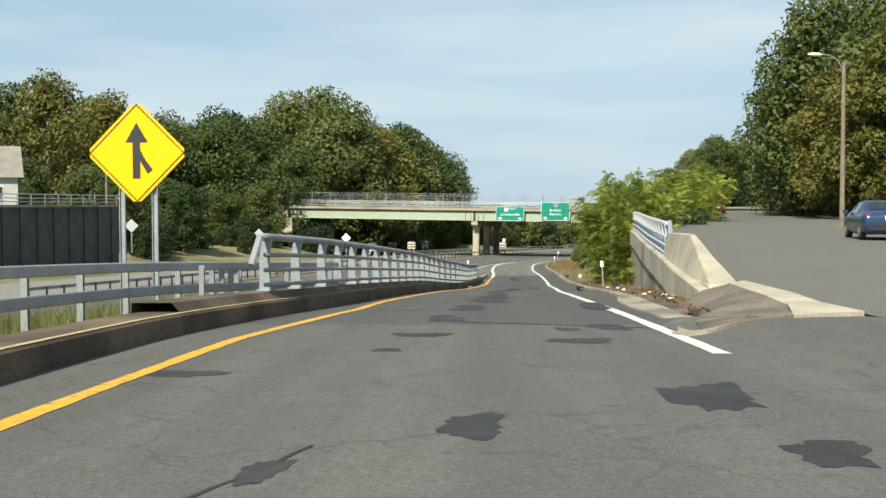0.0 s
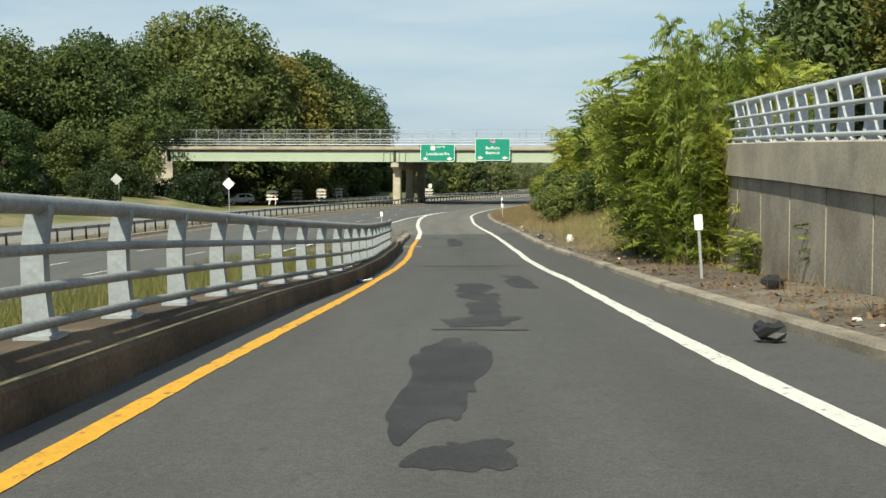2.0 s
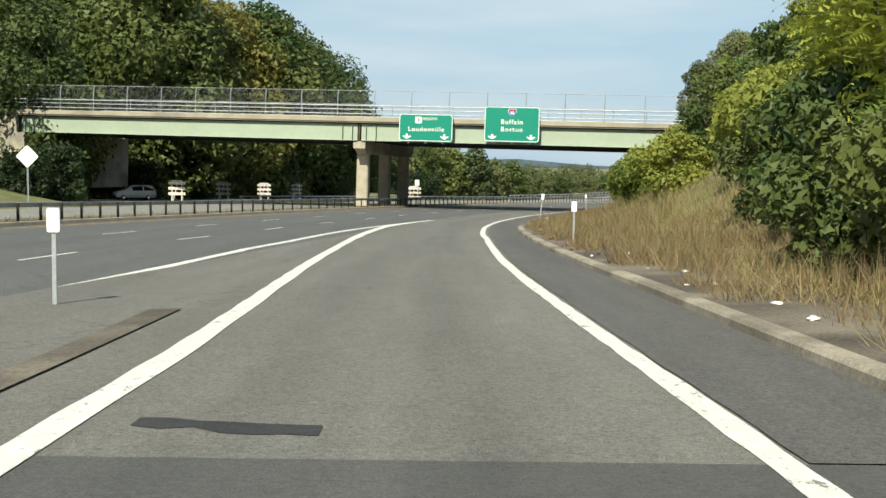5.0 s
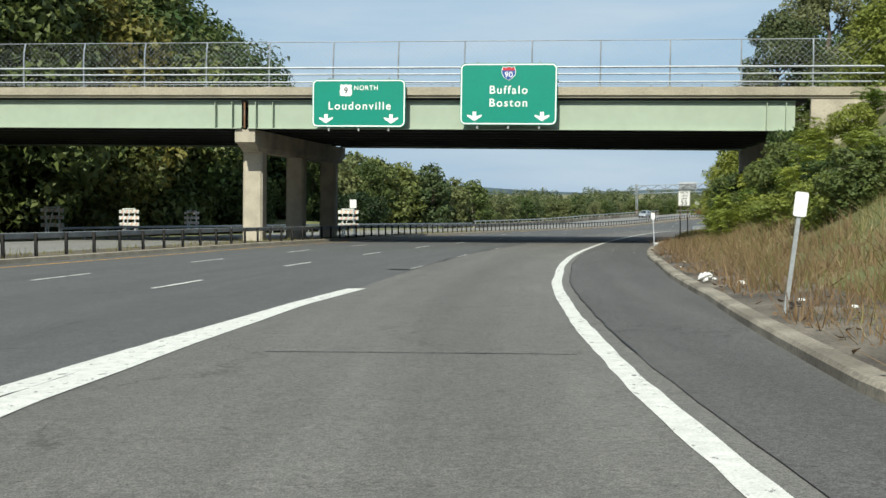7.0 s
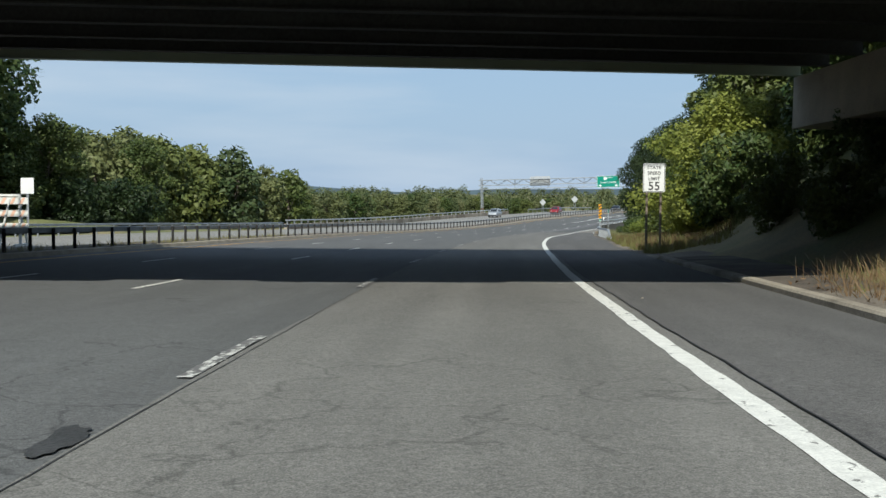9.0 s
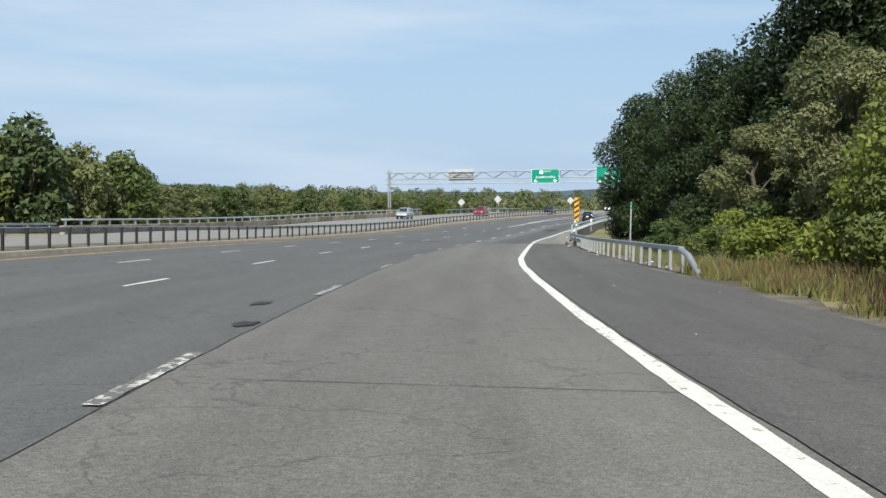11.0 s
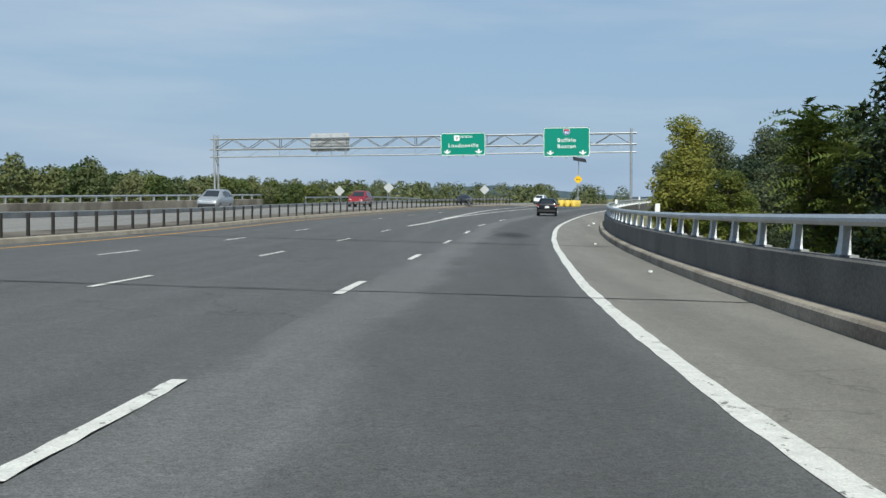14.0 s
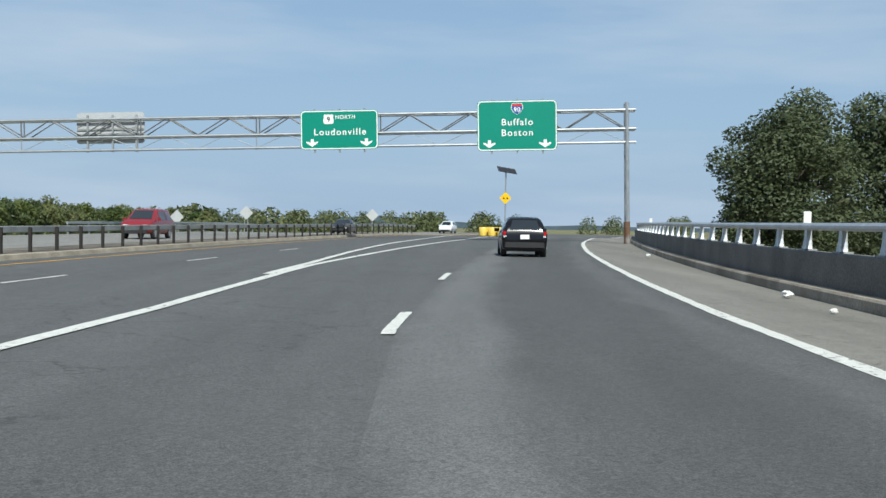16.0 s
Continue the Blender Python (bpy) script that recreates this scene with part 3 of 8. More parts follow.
        me.update()
        for m in mats:
            me.materials.append(m)
        return me


def part(name, geo, mat, parent=None, label="", smooth=False, m=None):
    """One mesh object from a Geo, under a thing where one is given."""
    me = geo.mesh(name, mat)
    if smooth:
        me.shade_smooth()
    ob = new(name, me)
    if parent is not None:
        ob.parent = parent
    if m is not None:
        ob.matrix_local = m
    if label:
        ob["label"] = label
    return ob


def thing(name, label, category, m=None, group="", kind=""):
    ob = new(name)
    ob.empty_display_size = 0.2
    if m is not None:
        ob.matrix_world = m
    return tagged(ob, label, category, group, kind)


def ribbon(name, s0, s1, step, columns, mat, label="", category="", kind="structure", ref=None):
    """A sheet along the line. columns: from left to right, functions or numbers (u, dz)."""
    n = max(1, round((s1 - s0) / step))
    rings = []
    for i in range(n + 1):
        s = s0 + (s1 - s0) * i / n
        ring = []
        for u, dz in columns:
            ring.append(spot(s, u(s) if callable(u) else u, dz(s) if callable(dz) else dz))
        rings.append(ring)
    g = Geo()
    g.sweep([list(reversed(r)) for r in rings], closed=False)
    ob = part(name, g, mat)
    m = len(columns)
    flat = []
    for i in range(n + 1):
        s = s0 + (s1 - s0) * i / n
        flat += [(s, (u(s) if callable(u) else u) - (ref(s) if ref else 0.0)) for u, dz in reversed(columns)]
    uv = ob.data.uv_layers.new(name="along")
    for loop in ob.data.loops:
        uv.data[loop.index].uv = flat[loop.vertex_index]
    return tagged(ob, label, category, kind=kind) if label else ob


def beam_along(s0, s1, step, u, dz, w, h, round_corner=0.3):
    """A bar along the line with a section w wide and h high; u and dz may be functions."""
    g = Geo()
    n = max(1, round((s1 - s0) / step))
    rings = []
    b = min(w, h) * round_corner
    sec = [(-w / 2 + b, -h / 2), (w / 2 - b, -h / 2), (w / 2, -h / 2 + b), (w / 2, h / 2 - b),
           (w / 2 - b, h / 2), (-w / 2 + b, h / 2), (-w / 2, h / 2 - b), (-w / 2, -h / 2 + b)]
    for i in range(n + 1):
        s = s0 + (s1 - s0) * i / n
        uu = u(s) if callable(u) else u
        zz = dz(s) if callable(dz) else dz
        rings.append([spot(s, uu + a, zz + c) for a, c in sec])
    return g.sweep([list(reversed(r)) for r in rings])


def put(s, u, dz=0.0, turn=0.0):
    """Pose at a spot of the line, facing back along it, so that a thing's front (-y) looks at who comes."""
    p = spot(s, u, dz)
    return pose(p.x, p.y, p.z, 0, 0, heading(s) + turn)

# ---- the roads ----
U_RIGHT = table([(-60, 13), (15.5, 13), (16.8, 5.0), (18, 3.9), (19, 3.7), (23, 3.85), (40, 3.9), (65, 3.8), (74, 3.65), (80, 3.4), (95, 3.3), (112, 3.45), (147, 3.1), (158, 4.0), (173, 4.6), (192, 4.6),
                 (211, 5.15), (235, 5.7), (260, 6.0), (284, 5.0), (305, 4.55), (312, 4.38), (320, 4.6), (328, 4.84), (337, 5.12), (346, 5.47), (355, 5.92), (366, 6.55), (378, 7.38),
                 (389, 8.25), (405, 9.8), (422, 11.5), (460, 15), (540, 24)])
U_WHITE = table([(13, 3.0), (25, 2.85), (37, 2.65), (45, 2.45), (60, 2.36), (66, 2.15), (72, 2.03), (78, 2.05), (84, 2.0), (92, 1.93), (107, 1.75), (120, 1.72), (133, 1.76), (138, 1.62), (148, 1.5), (164, 1.57), (168, 1.67), (174, 1.7), (178, 1.75), (185, 1.73), (197, 1.55),
                 (207, 1.58), (225, 1.9), (234, 1.98), (240, 2.0), (258, 1.8), (270, 1.58), (277, 1.57), (283, 1.7), (291, 1.83), (300, 1.93), (311, 2.02), (316, 2.08), (320, 2.18), (329, 2.42), (338, 2.78), (347, 3.17),
                 (356, 3.62), (366, 4.16), (372, 4.5), (378, 4.88), (386, 5.52), (397, 6.42), (405, 7.06), (413, 7.7), (424, 8.6), (436, 9.55), (540, 19)])
U_YELLOW = table([(-40, -3.5), (8, -3.33), (15, -3.2), (19, -2.85), (23.4, -2.55), (28, -2.6), (34, -2.5), (41, -2.34), (60, -2.2), (67, -2.1), (73, -2.12), (77, -2.2), (80, -2.3), (86, -2.42), (95, -2.42), (105, -2.45), (116, -2.6), (135, -2.95), (147, -3.2), (157, -2.8), (161, -2.45)])
U_CURB = table([(-40, -4.4), (10, -4.35), (15, -4.25), (20, -3.75), (25, -3.22), (29, -3.12), (34, -3.0), (42, -2.85), (52, -2.85), (60, -2.5), (68, -2.5), (72, -2.62), (79, -2.72), (82, -2.88), (89, -2.98), (96, -2.93)])
U_MAIN = table([(-60, -26), (0, -19), (30, -15.5), (60, -12.0), (85, -9.4), (100, -7.4), (107, -6.4), (118, -5.0), (126, -4.4), (134, -3.6), (152, -2.9), (162, -2.5), (178, -2.45), (183, -2.44), (195, -2.75), (207, -2.75), (236, -2.43), (244, -2.46), (276, -2.66), (292, -2.68), (305, -2.4), (316, -1.95), (328, -1.7), (341, -1.28), (351, -0.8), (363, -0.3), (375, 0.05), (389, 1.15), (404, 2.4), (436, 5.1), (540, 14)])
HALF = table([(-60, 15), (120, 15), (180, 12.8), (540, 12.8)])       # width of the main road's near half


def smooth(a, b, x):
    f = max(0.0, min(1.0, (x - a) / (b - a)))
    return f * f * (3 - 2 * f)


def dz_main(s):
    """Height of the main road over the ramp."""
    return 0.0 if s > 123 else 1.2 + 0.025 * (123 - s) - on_line(s)[2]


def u_left(s):
    return U_MAIN(s) if s > 96 else U_CURB(s)


DECK = 311.4                                           # where the long bridge begins


def dz_mouth(s):
    """At its mouth the slip road's right side keeps the level of the street."""
    return max(0.0, 6.74 - on_line(s)[2]) if s < 16.5 else max(0.0, 6.74 - on_line(16.5)[2]) * max(0.0, (19.5 - s) / 3)


def surf(s, u):
    """Rise of the slip road's surface at its mouth."""
    d = dz_mouth(s) if s < 20 else 0.0
    return d * max(0.0, min(1.0, (u - 3.1) / 1.1))


ramp = ribbon("road_mouth", -60, 18, 1.0, [(u_left, 0.0), (0.0, 0.0), (3.1, 0.0), (lambda s: min(4.2, U_RIGHT(s) - 0.5), dz_mouth), (U_RIGHT, dz_mouth)], M["asphalt_ramp"],
              "grey patched asphalt at the slip road's mouth", "road")
tagged(ribbon("road_ramp", 18, 100, 1.0, [(u_left, 0.0), (0.0, 0.0), (3.1, 0.0), (lambda s: min(4.2, U_RIGHT(s) - 0.5), dz_mouth), (U_RIGHT, dz_mouth)], M["asphalt_slip"]),
       "dark grey patched asphalt slip road running downhill", "road", kind="structure")
tagged(ribbon("road_merge_lane", 100, DECK, 2.0, [(u_left, 0.0), (U_RIGHT, 0.0)], M["asphalt_old"]),
       "pale worn concrete merging lane beside the highway", "road", kind="structure")
tagged(ribbon("road_deck_lanes", DECK, 540, 2.0, [(U_MAIN, 0.0), (lambda s: U_WHITE(s) + 0.1, 0.0)], M["asphalt_deck"], ref=U_MAIN),
       "grey asphalt lanes on the long bridge", "road", kind="structure")
tagged(ribbon("shoulder_deck", DECK, 540, 2.0, [(lambda s: U_WHITE(s) + 0.1, 0.0), (U_RIGHT, 0.0)], M["concrete_floor"]),
       "pale concrete shoulder on the long bridge", "shoulder", kind="structure")
U_SHOULDER = table([(100, 0.14), (132, 0.2), (150, 0.3), (190, 0.3), (222, 0.24), (245, 0.16), (312, 0.13)])


def shoulder_edge(s):
    """The broken rim where the shoulder's asphalt meets the lane."""
    return U_WHITE(s) + U_SHOULDER(s) + 0.008 * math.sin(s * 2.9 + 2 * math.sin(s * 0.7)) + 0.008 * math.sin(s * 9.1) + 0.01 * math.sin(s * 0.53)


tagged(ribbon("shoulder", 100, DECK - 0.1, 0.5, [(shoulder_edge, 0.012), (lambda s: U_RIGHT(s) + 0.02, 0.012)], M["asphalt_shoulder"]),
       "darker asphalt shoulder with grit along the kerb", "shoulder", kind="structure")
main_road = ribbon("road_highway", -60, 540, 4.0, [(lambda s: U_MAIN(s) - HALF(s), dz_main), (lambda s: U_MAIN(s) + (0.0 if s < 160 else 0.4), lambda s: dz_main(s) if s < 160 else -0.012)], M["asphalt"],
                   "grey asphalt highway carriageway with worn lane lines", "road")
far_road = ribbon("road_opposite", -60, 540, 6.0, [(lambda s: U_MAIN(s) - HALF(s) - 17.5, dz_main), (lambda s: U_MAIN(s) - HALF(s) - 3.2, dz_main)], M["asphalt_pale"],
                  "pale grey worn carriageway for the opposite traffic", "road")

U_OFF = table([(190, -58), (197, -55), (208, -50), (220, -47), (240, -46), (300, -46)])
tagged(ribbon("road_offramp", 192, 300, 2.0, [(lambda s: U_OFF(s) - 4.0, 0.03), (lambda s: U_OFF(s) + 5.0, 0.03)], M["asphalt"]), "grey asphalt side road beyond the opposite lanes", "road", kind="structure")

# ---- the ground, one sheet to the horizon ----
Z_RIGHT = table([(-80, 7.0), (60, 6.9), (100, 6.7), (150, 6.2), (190, 7.2), (232, 7.2), (245, 3.0), (262, -0.8), (290, -3.2), (308, -5.0), (330, -9.5), (560, -10)])
Z_LEFT = table([(-80, 4.5), (60, 4.0), (150, 2.4), (186, 1.4), (226, 0.6), (245, 0.2), (265, -0.5), (300, -3.6), (340, -5.5), (560, -7)])


S_KEYS = np.arange(-60, 541, 2.0)
LINE_XY = np.array([on_line(s)[:2] for s in S_KEYS])


def along(x, y):
    """s and u of a place, by the nearest point of the line."""
    d = (LINE_XY[:, 0] - x) ** 2 + (LINE_XY[:, 1] - y) ** 2
    i = int(d.argmin())
    i0, i1 = max(0, i - 1), min(len(S_KEYS) - 1, i + 1)
    t = LINE_XY[i1] - LINE_XY[i0]
    t = t / np.hypot(*t)
    w = np.array((x, y)) - LINE_XY[i]
    return float(S_KEYS[i] + w @ t), float(w[0] * t[1] - w[1] * t[0])


def ground_z(x, y):
    s, u = along(x, y)
    s_c = max(-60.0, min(540.0, s))
    z_line = on_line(s_c)[2]
    z_main = z_line + dz_main(s_c)
    mu = U_MAIN(s_c)
    left_edge = mu - HALF(s_c) - 19.0 - 26.0 * smooth(178, 206, s_c) * (1 - smooth(262, 285, s_c))
    right_edge = U_RIGHT(s_c) + 1.6
    if u > mu:                                  # ramp side
        f = max(0.0, min(1.0, (u - mu - 0.2) / (min(-0.2, U_CURB(min(s_c, 90)) - 0.4) - mu - 0.2))) ** (0.2 + 0.4 * smooth(80, 96, s_c)) if s_c < 96 else 1.0
        z = z_main + (z_line - z_main) * f - 0.22
        if u > right_edge - 1.5 and s_c > 14:
            top = Z_RIGHT(s_c)
            rise = 13.0 if top > z_line else 22.0
            z += (top - z) * smooth(right_edge, right_edge + rise, u) + 0.24 * smooth(right_edge - 1.5, right_edge - 1.0, u)
    else:
        z = z_main - 0.22
        if u < left_edge:
            z += (Z_LEFT(s_c) - z) * smooth(left_edge, left_edge - 16, u)
    far = smooth(120, 420, abs(u)) if -60 < s < 540 else smooth(40, 300, max(-60 - s, s - 540) + max(0, abs(u) - 80))
    z += (-9.0 - z) * far if s > 200 else (4.0 - z) * far
    return z


def axis(dense0, dense1, step, far):
    a = list(np.arange(dense0, dense1 + 0.1, step))
    lo, hi, d = dense0, dense1, step
    while lo > -far:
        d *= 1.35
        lo -= d
        a.insert(0, lo)
    d = step
    while hi < far:
        d *= 1.35
        hi += d
        a.append(hi)
    return a


gx, gy = axis(-80, 330, 3.0, 3500), axis(-60, 480, 3.0, 3500)
gg = Geo()
gg.v = [(x, y, ground_z(x, y)) for y in gy for x in gx]
nx = len(gx)
gg.f = [(j * nx + i, j * nx + i + 1, (j + 1) * nx + i + 1, (j + 1) * nx + i) for j in range(len(gy) - 1) for i in range(nx - 1)]
ground = part("ground", gg, M["grass"], smooth=True)
tagged(ground, "rough grass and dry earth beside the roads", "ground", kind="structure")

# ---- markings ----
def stripe(name, s0, s1, u, w, mat, label, dz=0.006, step=1.5, base=None):
    f = (lambda s: u(s)) if callable(u) else (lambda s: u)
    z = (lambda s: base(s) + dz) if base else dz
    rag = lambda s, k: 0.009 * math.sin(s * 19.3 + k + 3 * math.sin(s * 4.7 + k)) + 0.006 * math.sin(s * 43.0 + 2 * k)
    return ribbon(name, s0, s1, min(step, 0.3 if s1 < 300 or s1 - s0 < 5 else 0.45), [(lambda s: f(s) - w / 2 + rag(s, 0.0), z), (lambda s: f(s) + w / 2 + rag(s, 1.7), z)], mat, label, "road marking", ref=f)


stripe("edge_line_white", 13.0, 540, U_WHITE, 0.22, M["white_paint"], "white edge line painted along the slip road", base=lambda s: surf(s, U_WHITE(s) + 0.08))
stripe("edge_line_yellow", -40, 93.5, U_YELLOW, 0.19, M["yellow_paint"], "yellow edge line beside the slip road's kerb")
U_GORE = table([(60, -12.3), (85, -9.7), (99.3, -7.74), (108, -6.55), (117.5, -5.5), (129, -4.68), (138.4, -4.25), (142.8, -3.95), (148.4, -3.5), (155, -3.02), (160.5, -2.62)])
gore_w = lambda s: 0.13 + 0.1 * smooth(124, 141, s)
ribbon("gore_line", 93.5, 161, 0.4, [(lambda s: U_YELLOW(s) - gore_w(s) + 0.01 * math.sin(s * 19), 0.0075), (lambda s: U_YELLOW(s) + 0.13 + 0.01 * math.sin(s * 17 + 1), 0.0075)], M["white_paint"],
       "white line along the merging nose", "road marking", ref=U_YELLOW)
stripe("gore_line", 60, 160.5, U_GORE, 0.27, M["white_paint"], "white edge line of the highway before the merge", base=dz_main)
for k in range(-2, 18):
    s1 = 183.06 + 12.17 * k - (0.0 if k < 4 else 0.1) if k not in (-1, 9) else {-1: 172.4, 9: 293.4}[k]
    if s1 > 165 and s1 < 440:
        stripe("lane_dash", s1 - (3.2 if k > 0 else 2.45), s1, lambda s: U_MAIN(s) - 0.08, 0.15, M["worn_paint"] if k < 11 else M["white_paint"], "worn white lane dash between the merging lanes", step=1.6)
for lane, first, gap, first_far, gap_far in ((4.15, 162.3, 10.6, 255.8, 11.97), (8.05, 175.4, 10.4, 266.8, 11.9)):
    marks = [first + gap * k for k in range(-9, 5)] + [first_far + gap_far * k for k in range(-3, 23)]
    for c in marks:
        if lane > 5 and c > 370 or lane < 5 and c > 368:
            continue
        stripe("lane_dash", c - 1.55, c + 1.55, lambda s: U_MAIN(s) - lane, 0.12, M["white_paint"], "white lane dash on the highway", step=1.6, base=dz_main)
stripe("median_edge_line", -40, 540, lambda s: U_MAIN(s) - HALF(s) + 1.1, 0.15, M["yellow_paint"], "faded yellow line along the median", base=dz_main, step=3)
# the split before the gore: two solid lines that part
U_SPLIT_R = table([(371, -4.0), (378, -3.45), (393, -2.8), (434, 0.75), (500, 6)])
U_SPLIT_L = table([(371, -4.0), (395, -2.95), (406, -2.75), (422, -2.35), (450, -1.2), (500, 0)])
stripe("split_line", 371, 470, U_SPLIT_R, 0.24, M["white_paint"], "solid white line before the fork")
stripe("split_line", 388, 470, U_SPLIT_L, 0.24, M["white_paint"], "solid white line parting from its neighbour at the fork", dz=0.009)
for c in (384.5, 396.4, 408.3):
    stripe("lane_dash", c - 1.55, c + 1.55, lambda s: U_MAIN(s) - 8.3, 0.12, M["white_paint"], "white lane dash on the highway", step=1.6)


# ---- joints, cracks and tar patches ----
def smear(name, s0, s1, u0, u1, seed, mat, label, dz=0.004, wob=0.35):
    """An irregular flat patch: a wavering outline between s0..s1 and u0..u1."""
    rnd = random.Random(seed)
    n = 64
    ph = [rnd.uniform(0, 6.28) for _ in range(5)]
    pts = []
    for i in range(n):
        a = 2 * math.pi * i / n
        k = 1 + wob * (0.5 * math.sin(2 * a + ph[0]) + 0.35 * math.sin(3 * a + ph[1]) + 0.25 * math.sin(5 * a + ph[2]) + 0.2 * math.sin(9 * a + ph[3]))
        k += wob * (0.1 * math.sin(13 * a + ph[4]) + 0.08 * math.sin(23 * a + ph[1]) + rnd.uniform(-0.05, 0.05))
        ca, sa = math.cos(a), math.sin(a)
        ca, sa = math.copysign(abs(ca) ** 0.7, ca), math.copysign(abs(sa) ** 0.7, sa)
        sp, up = (s0 + s1) / 2 + (s1 - s0) / 2 * k * sa, (u0 + u1) / 2 + (u1 - u0) / 2 * k * ca
        pts.append(spot(sp, up, dz + surf(sp, up) + (0.012 if s0 < 20 and u1 > 3 else 0.0)))
    c = sum(pts, Vector()) / n
    g = Geo().add([c] + pts, [(0, 1 + i, 1 + (i + 1) % n) for i in range(n)])
    return tagged(part(name, g, mat), label, "road patch", kind="structure")


def crack(s0, u0, s1, u1, w, seed, dz=0.005, name="road_crack", label="dark sealed crack across the pavement"):
    rnd = random.Random(seed)
    n = max(6, int(math.hypot(s1 - s0, u1 - u0) / 0.6))
    left, right = [], []
    for i in range(n + 1):
        f = i / n
        j = rnd.uniform(-1, 1) * min(w * 0.7, 0.05)
        ww = w * rnd.uniform(0.6, 1.3) / 2
        if abs(s1 - s0) > abs(u1 - u0):
            left.append(spot(s0 + (s1 - s0) * f, u0 + (u1 - u0) * f + j - ww, dz))
            right.append(spot(s0 + (s1 - s0) * f, u0 + (u1 - u0) * f + j + ww, dz))
        else:
            left.append(spot(s0 + (s1 - s0) * f + j + ww, u0 + (u1 - u0) * f, dz))
            right.append(spot(s0 + (s1 - s0) * f + j - ww, u0 + (u1 - u0) * f, dz))
    g = Geo().sweep([[a, b] for a, b in zip(right, left)], closed=False)
    return tagged(part(name, g, M["tar"]), label, "road crack", kind="structure")


smear("pale_patch", 84.2, 85.6, -2.85, -1.95, 5, M["concrete_floor"], "pale concrete patch beside the yellow line", wob=0.15)
TAR = "dark tar patch soaked into the slip road"
for i, (a, b, u0, u1, wob) in enumerate([
        (7.35, 8.25, -0.2, 0.28, 0.4), (8.5, 10.2, 1.75, 2.4, 0.4), (6.4, 7.2, 2.0, 2.5, 0.4), (13.2, 13.7, -1.15, -0.85, 0.3), (10.6, 11.2, -3.2, -2.5, 0.3), (16.9, 18.2, 1.85, 2.5, 0.35), (14.5, 15.2, 1.0, 2.0, 0.35), (16.6, 17.4, 1.32, 1.65, 0.3), (15.4, 16.2, -1.05, -0.35, 0.4),
        (18.7, 20.9, -0.8, -0.2, 0.35), (22.95, 23.85, -0.68, 0.12, 0.3), (24.0, 26.2, -0.5, 0.1, 0.4), (27.8, 29.8, -0.36, 0.68, 0.3), (30.3, 31.3, -0.45, 0.55, 0.4), (23.3, 28.3, 2.38, 2.93, 0.22), (5.9, 6.5, -1.3, -1.05, 0.4),
        (31.6, 32.6, -0.3, 0.55, 0.3), (33.0, 34.3, -0.36, 0.62, 0.3), (34.7, 35.5, -0.25, 0.55, 0.35), (36.0, 37.2, -0.2, 0.55, 0.35), (37.9, 39.3, -0.15, 0.5, 0.35), (40.6, 41.5, -0.2, 0.3, 0.4), (42.1, 47.2, -0.5, 0.22, 0.35),
        (49.0, 50.5, -0.3, 0.75, 0.3), (50.5, 53.8, 0.0, 0.6, 0.3), (54.0, 56.2, -0.1, 0.6, 0.3), (56.4, 59.3, -0.3, 0.55, 0.3), (57.6, 61.3, 0.85, 1.5, 0.25), (61.9, 62.5, 0.85, 1.34, 0.3),
        (67.55, 68.15, -1.45, 1.6, 0.2), (84.6, 93.2, -0.85, -0.1, 0.25), (22.9, 23.1, -2.12, -1.88, 0.3), (22.88, 23.14, -1.7, -1.2, 0.35), (28.5, 28.75, -1.1, -0.82, 0.2), (169.62, 169.95, -3.25, -2.5, 0.3)]):
    smear("tar_patch", a, b, u0, u1, i, M["tar"], TAR, dz=0.01 if u0 > 2.3 and a > 20 else 0.004, wob=wob)
for i, (a, u0, b, u1, w) in enumerate([(18.9, -0.4, 17.2, 3.2, 0.12), (32.3, -0.4, 31.8, 2.5, 0.12), (35.4, -0.8, 35.2, 0.2, 0.1), (48.6, -0.4, 48.4, 0.8, 0.14),
                                       (66.2, -1.0, 66.1, 1.0, 0.14), (81.2, -1.55, 80.9, 1.7, 0.26), (84.3, -1.9, 84.3, -0.6, 0.26), (85.0, -0.1, 85.0, 0.6, 0.26), (94.6, -2.0, 92.9, 1.6, 0.45), (101, -2.0, 100.7, -0.8, 0.3),
                                       (75.5, -0.18, 83.5, -0.5, 0.022), (5.2, -1.5, 7.0, -1.0, 0.035),
                                       (242.0, -1.9, 241.7, 1.9, 0.02), (277.6, -2.4, 277.2, 1.7, 0.03), (263, -2.5, 262.6, 1.8, 0.03), (150.2, -2.0, 150.0, 1.2, 0.03)]):
    crack(a, u0, b, u1, w, 40 + i)
for i, s in enumerate(range(164, 311, 12)):
    e = min(s + 12, DECK - 1)
    crack(s, U_MAIN(s) + 0.02, e, U_MAIN(e) + 0.02, 0.015, 70 + i, label="dark seam between lane slabs")
tagged(ribbon("shoulder_seam", 150, 236, 0.5, [(lambda s: shoulder_edge(s) - 0.004 - 0.008 * math.sin(s * 1.7) ** 2, 0.0165), (lambda s: shoulder_edge(s) + 0.006 + 0.012 * math.sin(s * 2.3) ** 2, 0.0165)], M["tar"]),
       "dark ragged seam between lane and shoulder", "road crack", kind="structure")
for i, (s, w) in enumerate(((DECK, 0.5), (326.0, 0.1), (350.5, 0.2))):
    n = "expansion_joint"
    crack(s + 1.6, -17 + i, s, U_RIGHT(s), w, 80 + i, dz=0.008, name=n, label="dark expansion joint across the bridge deck")
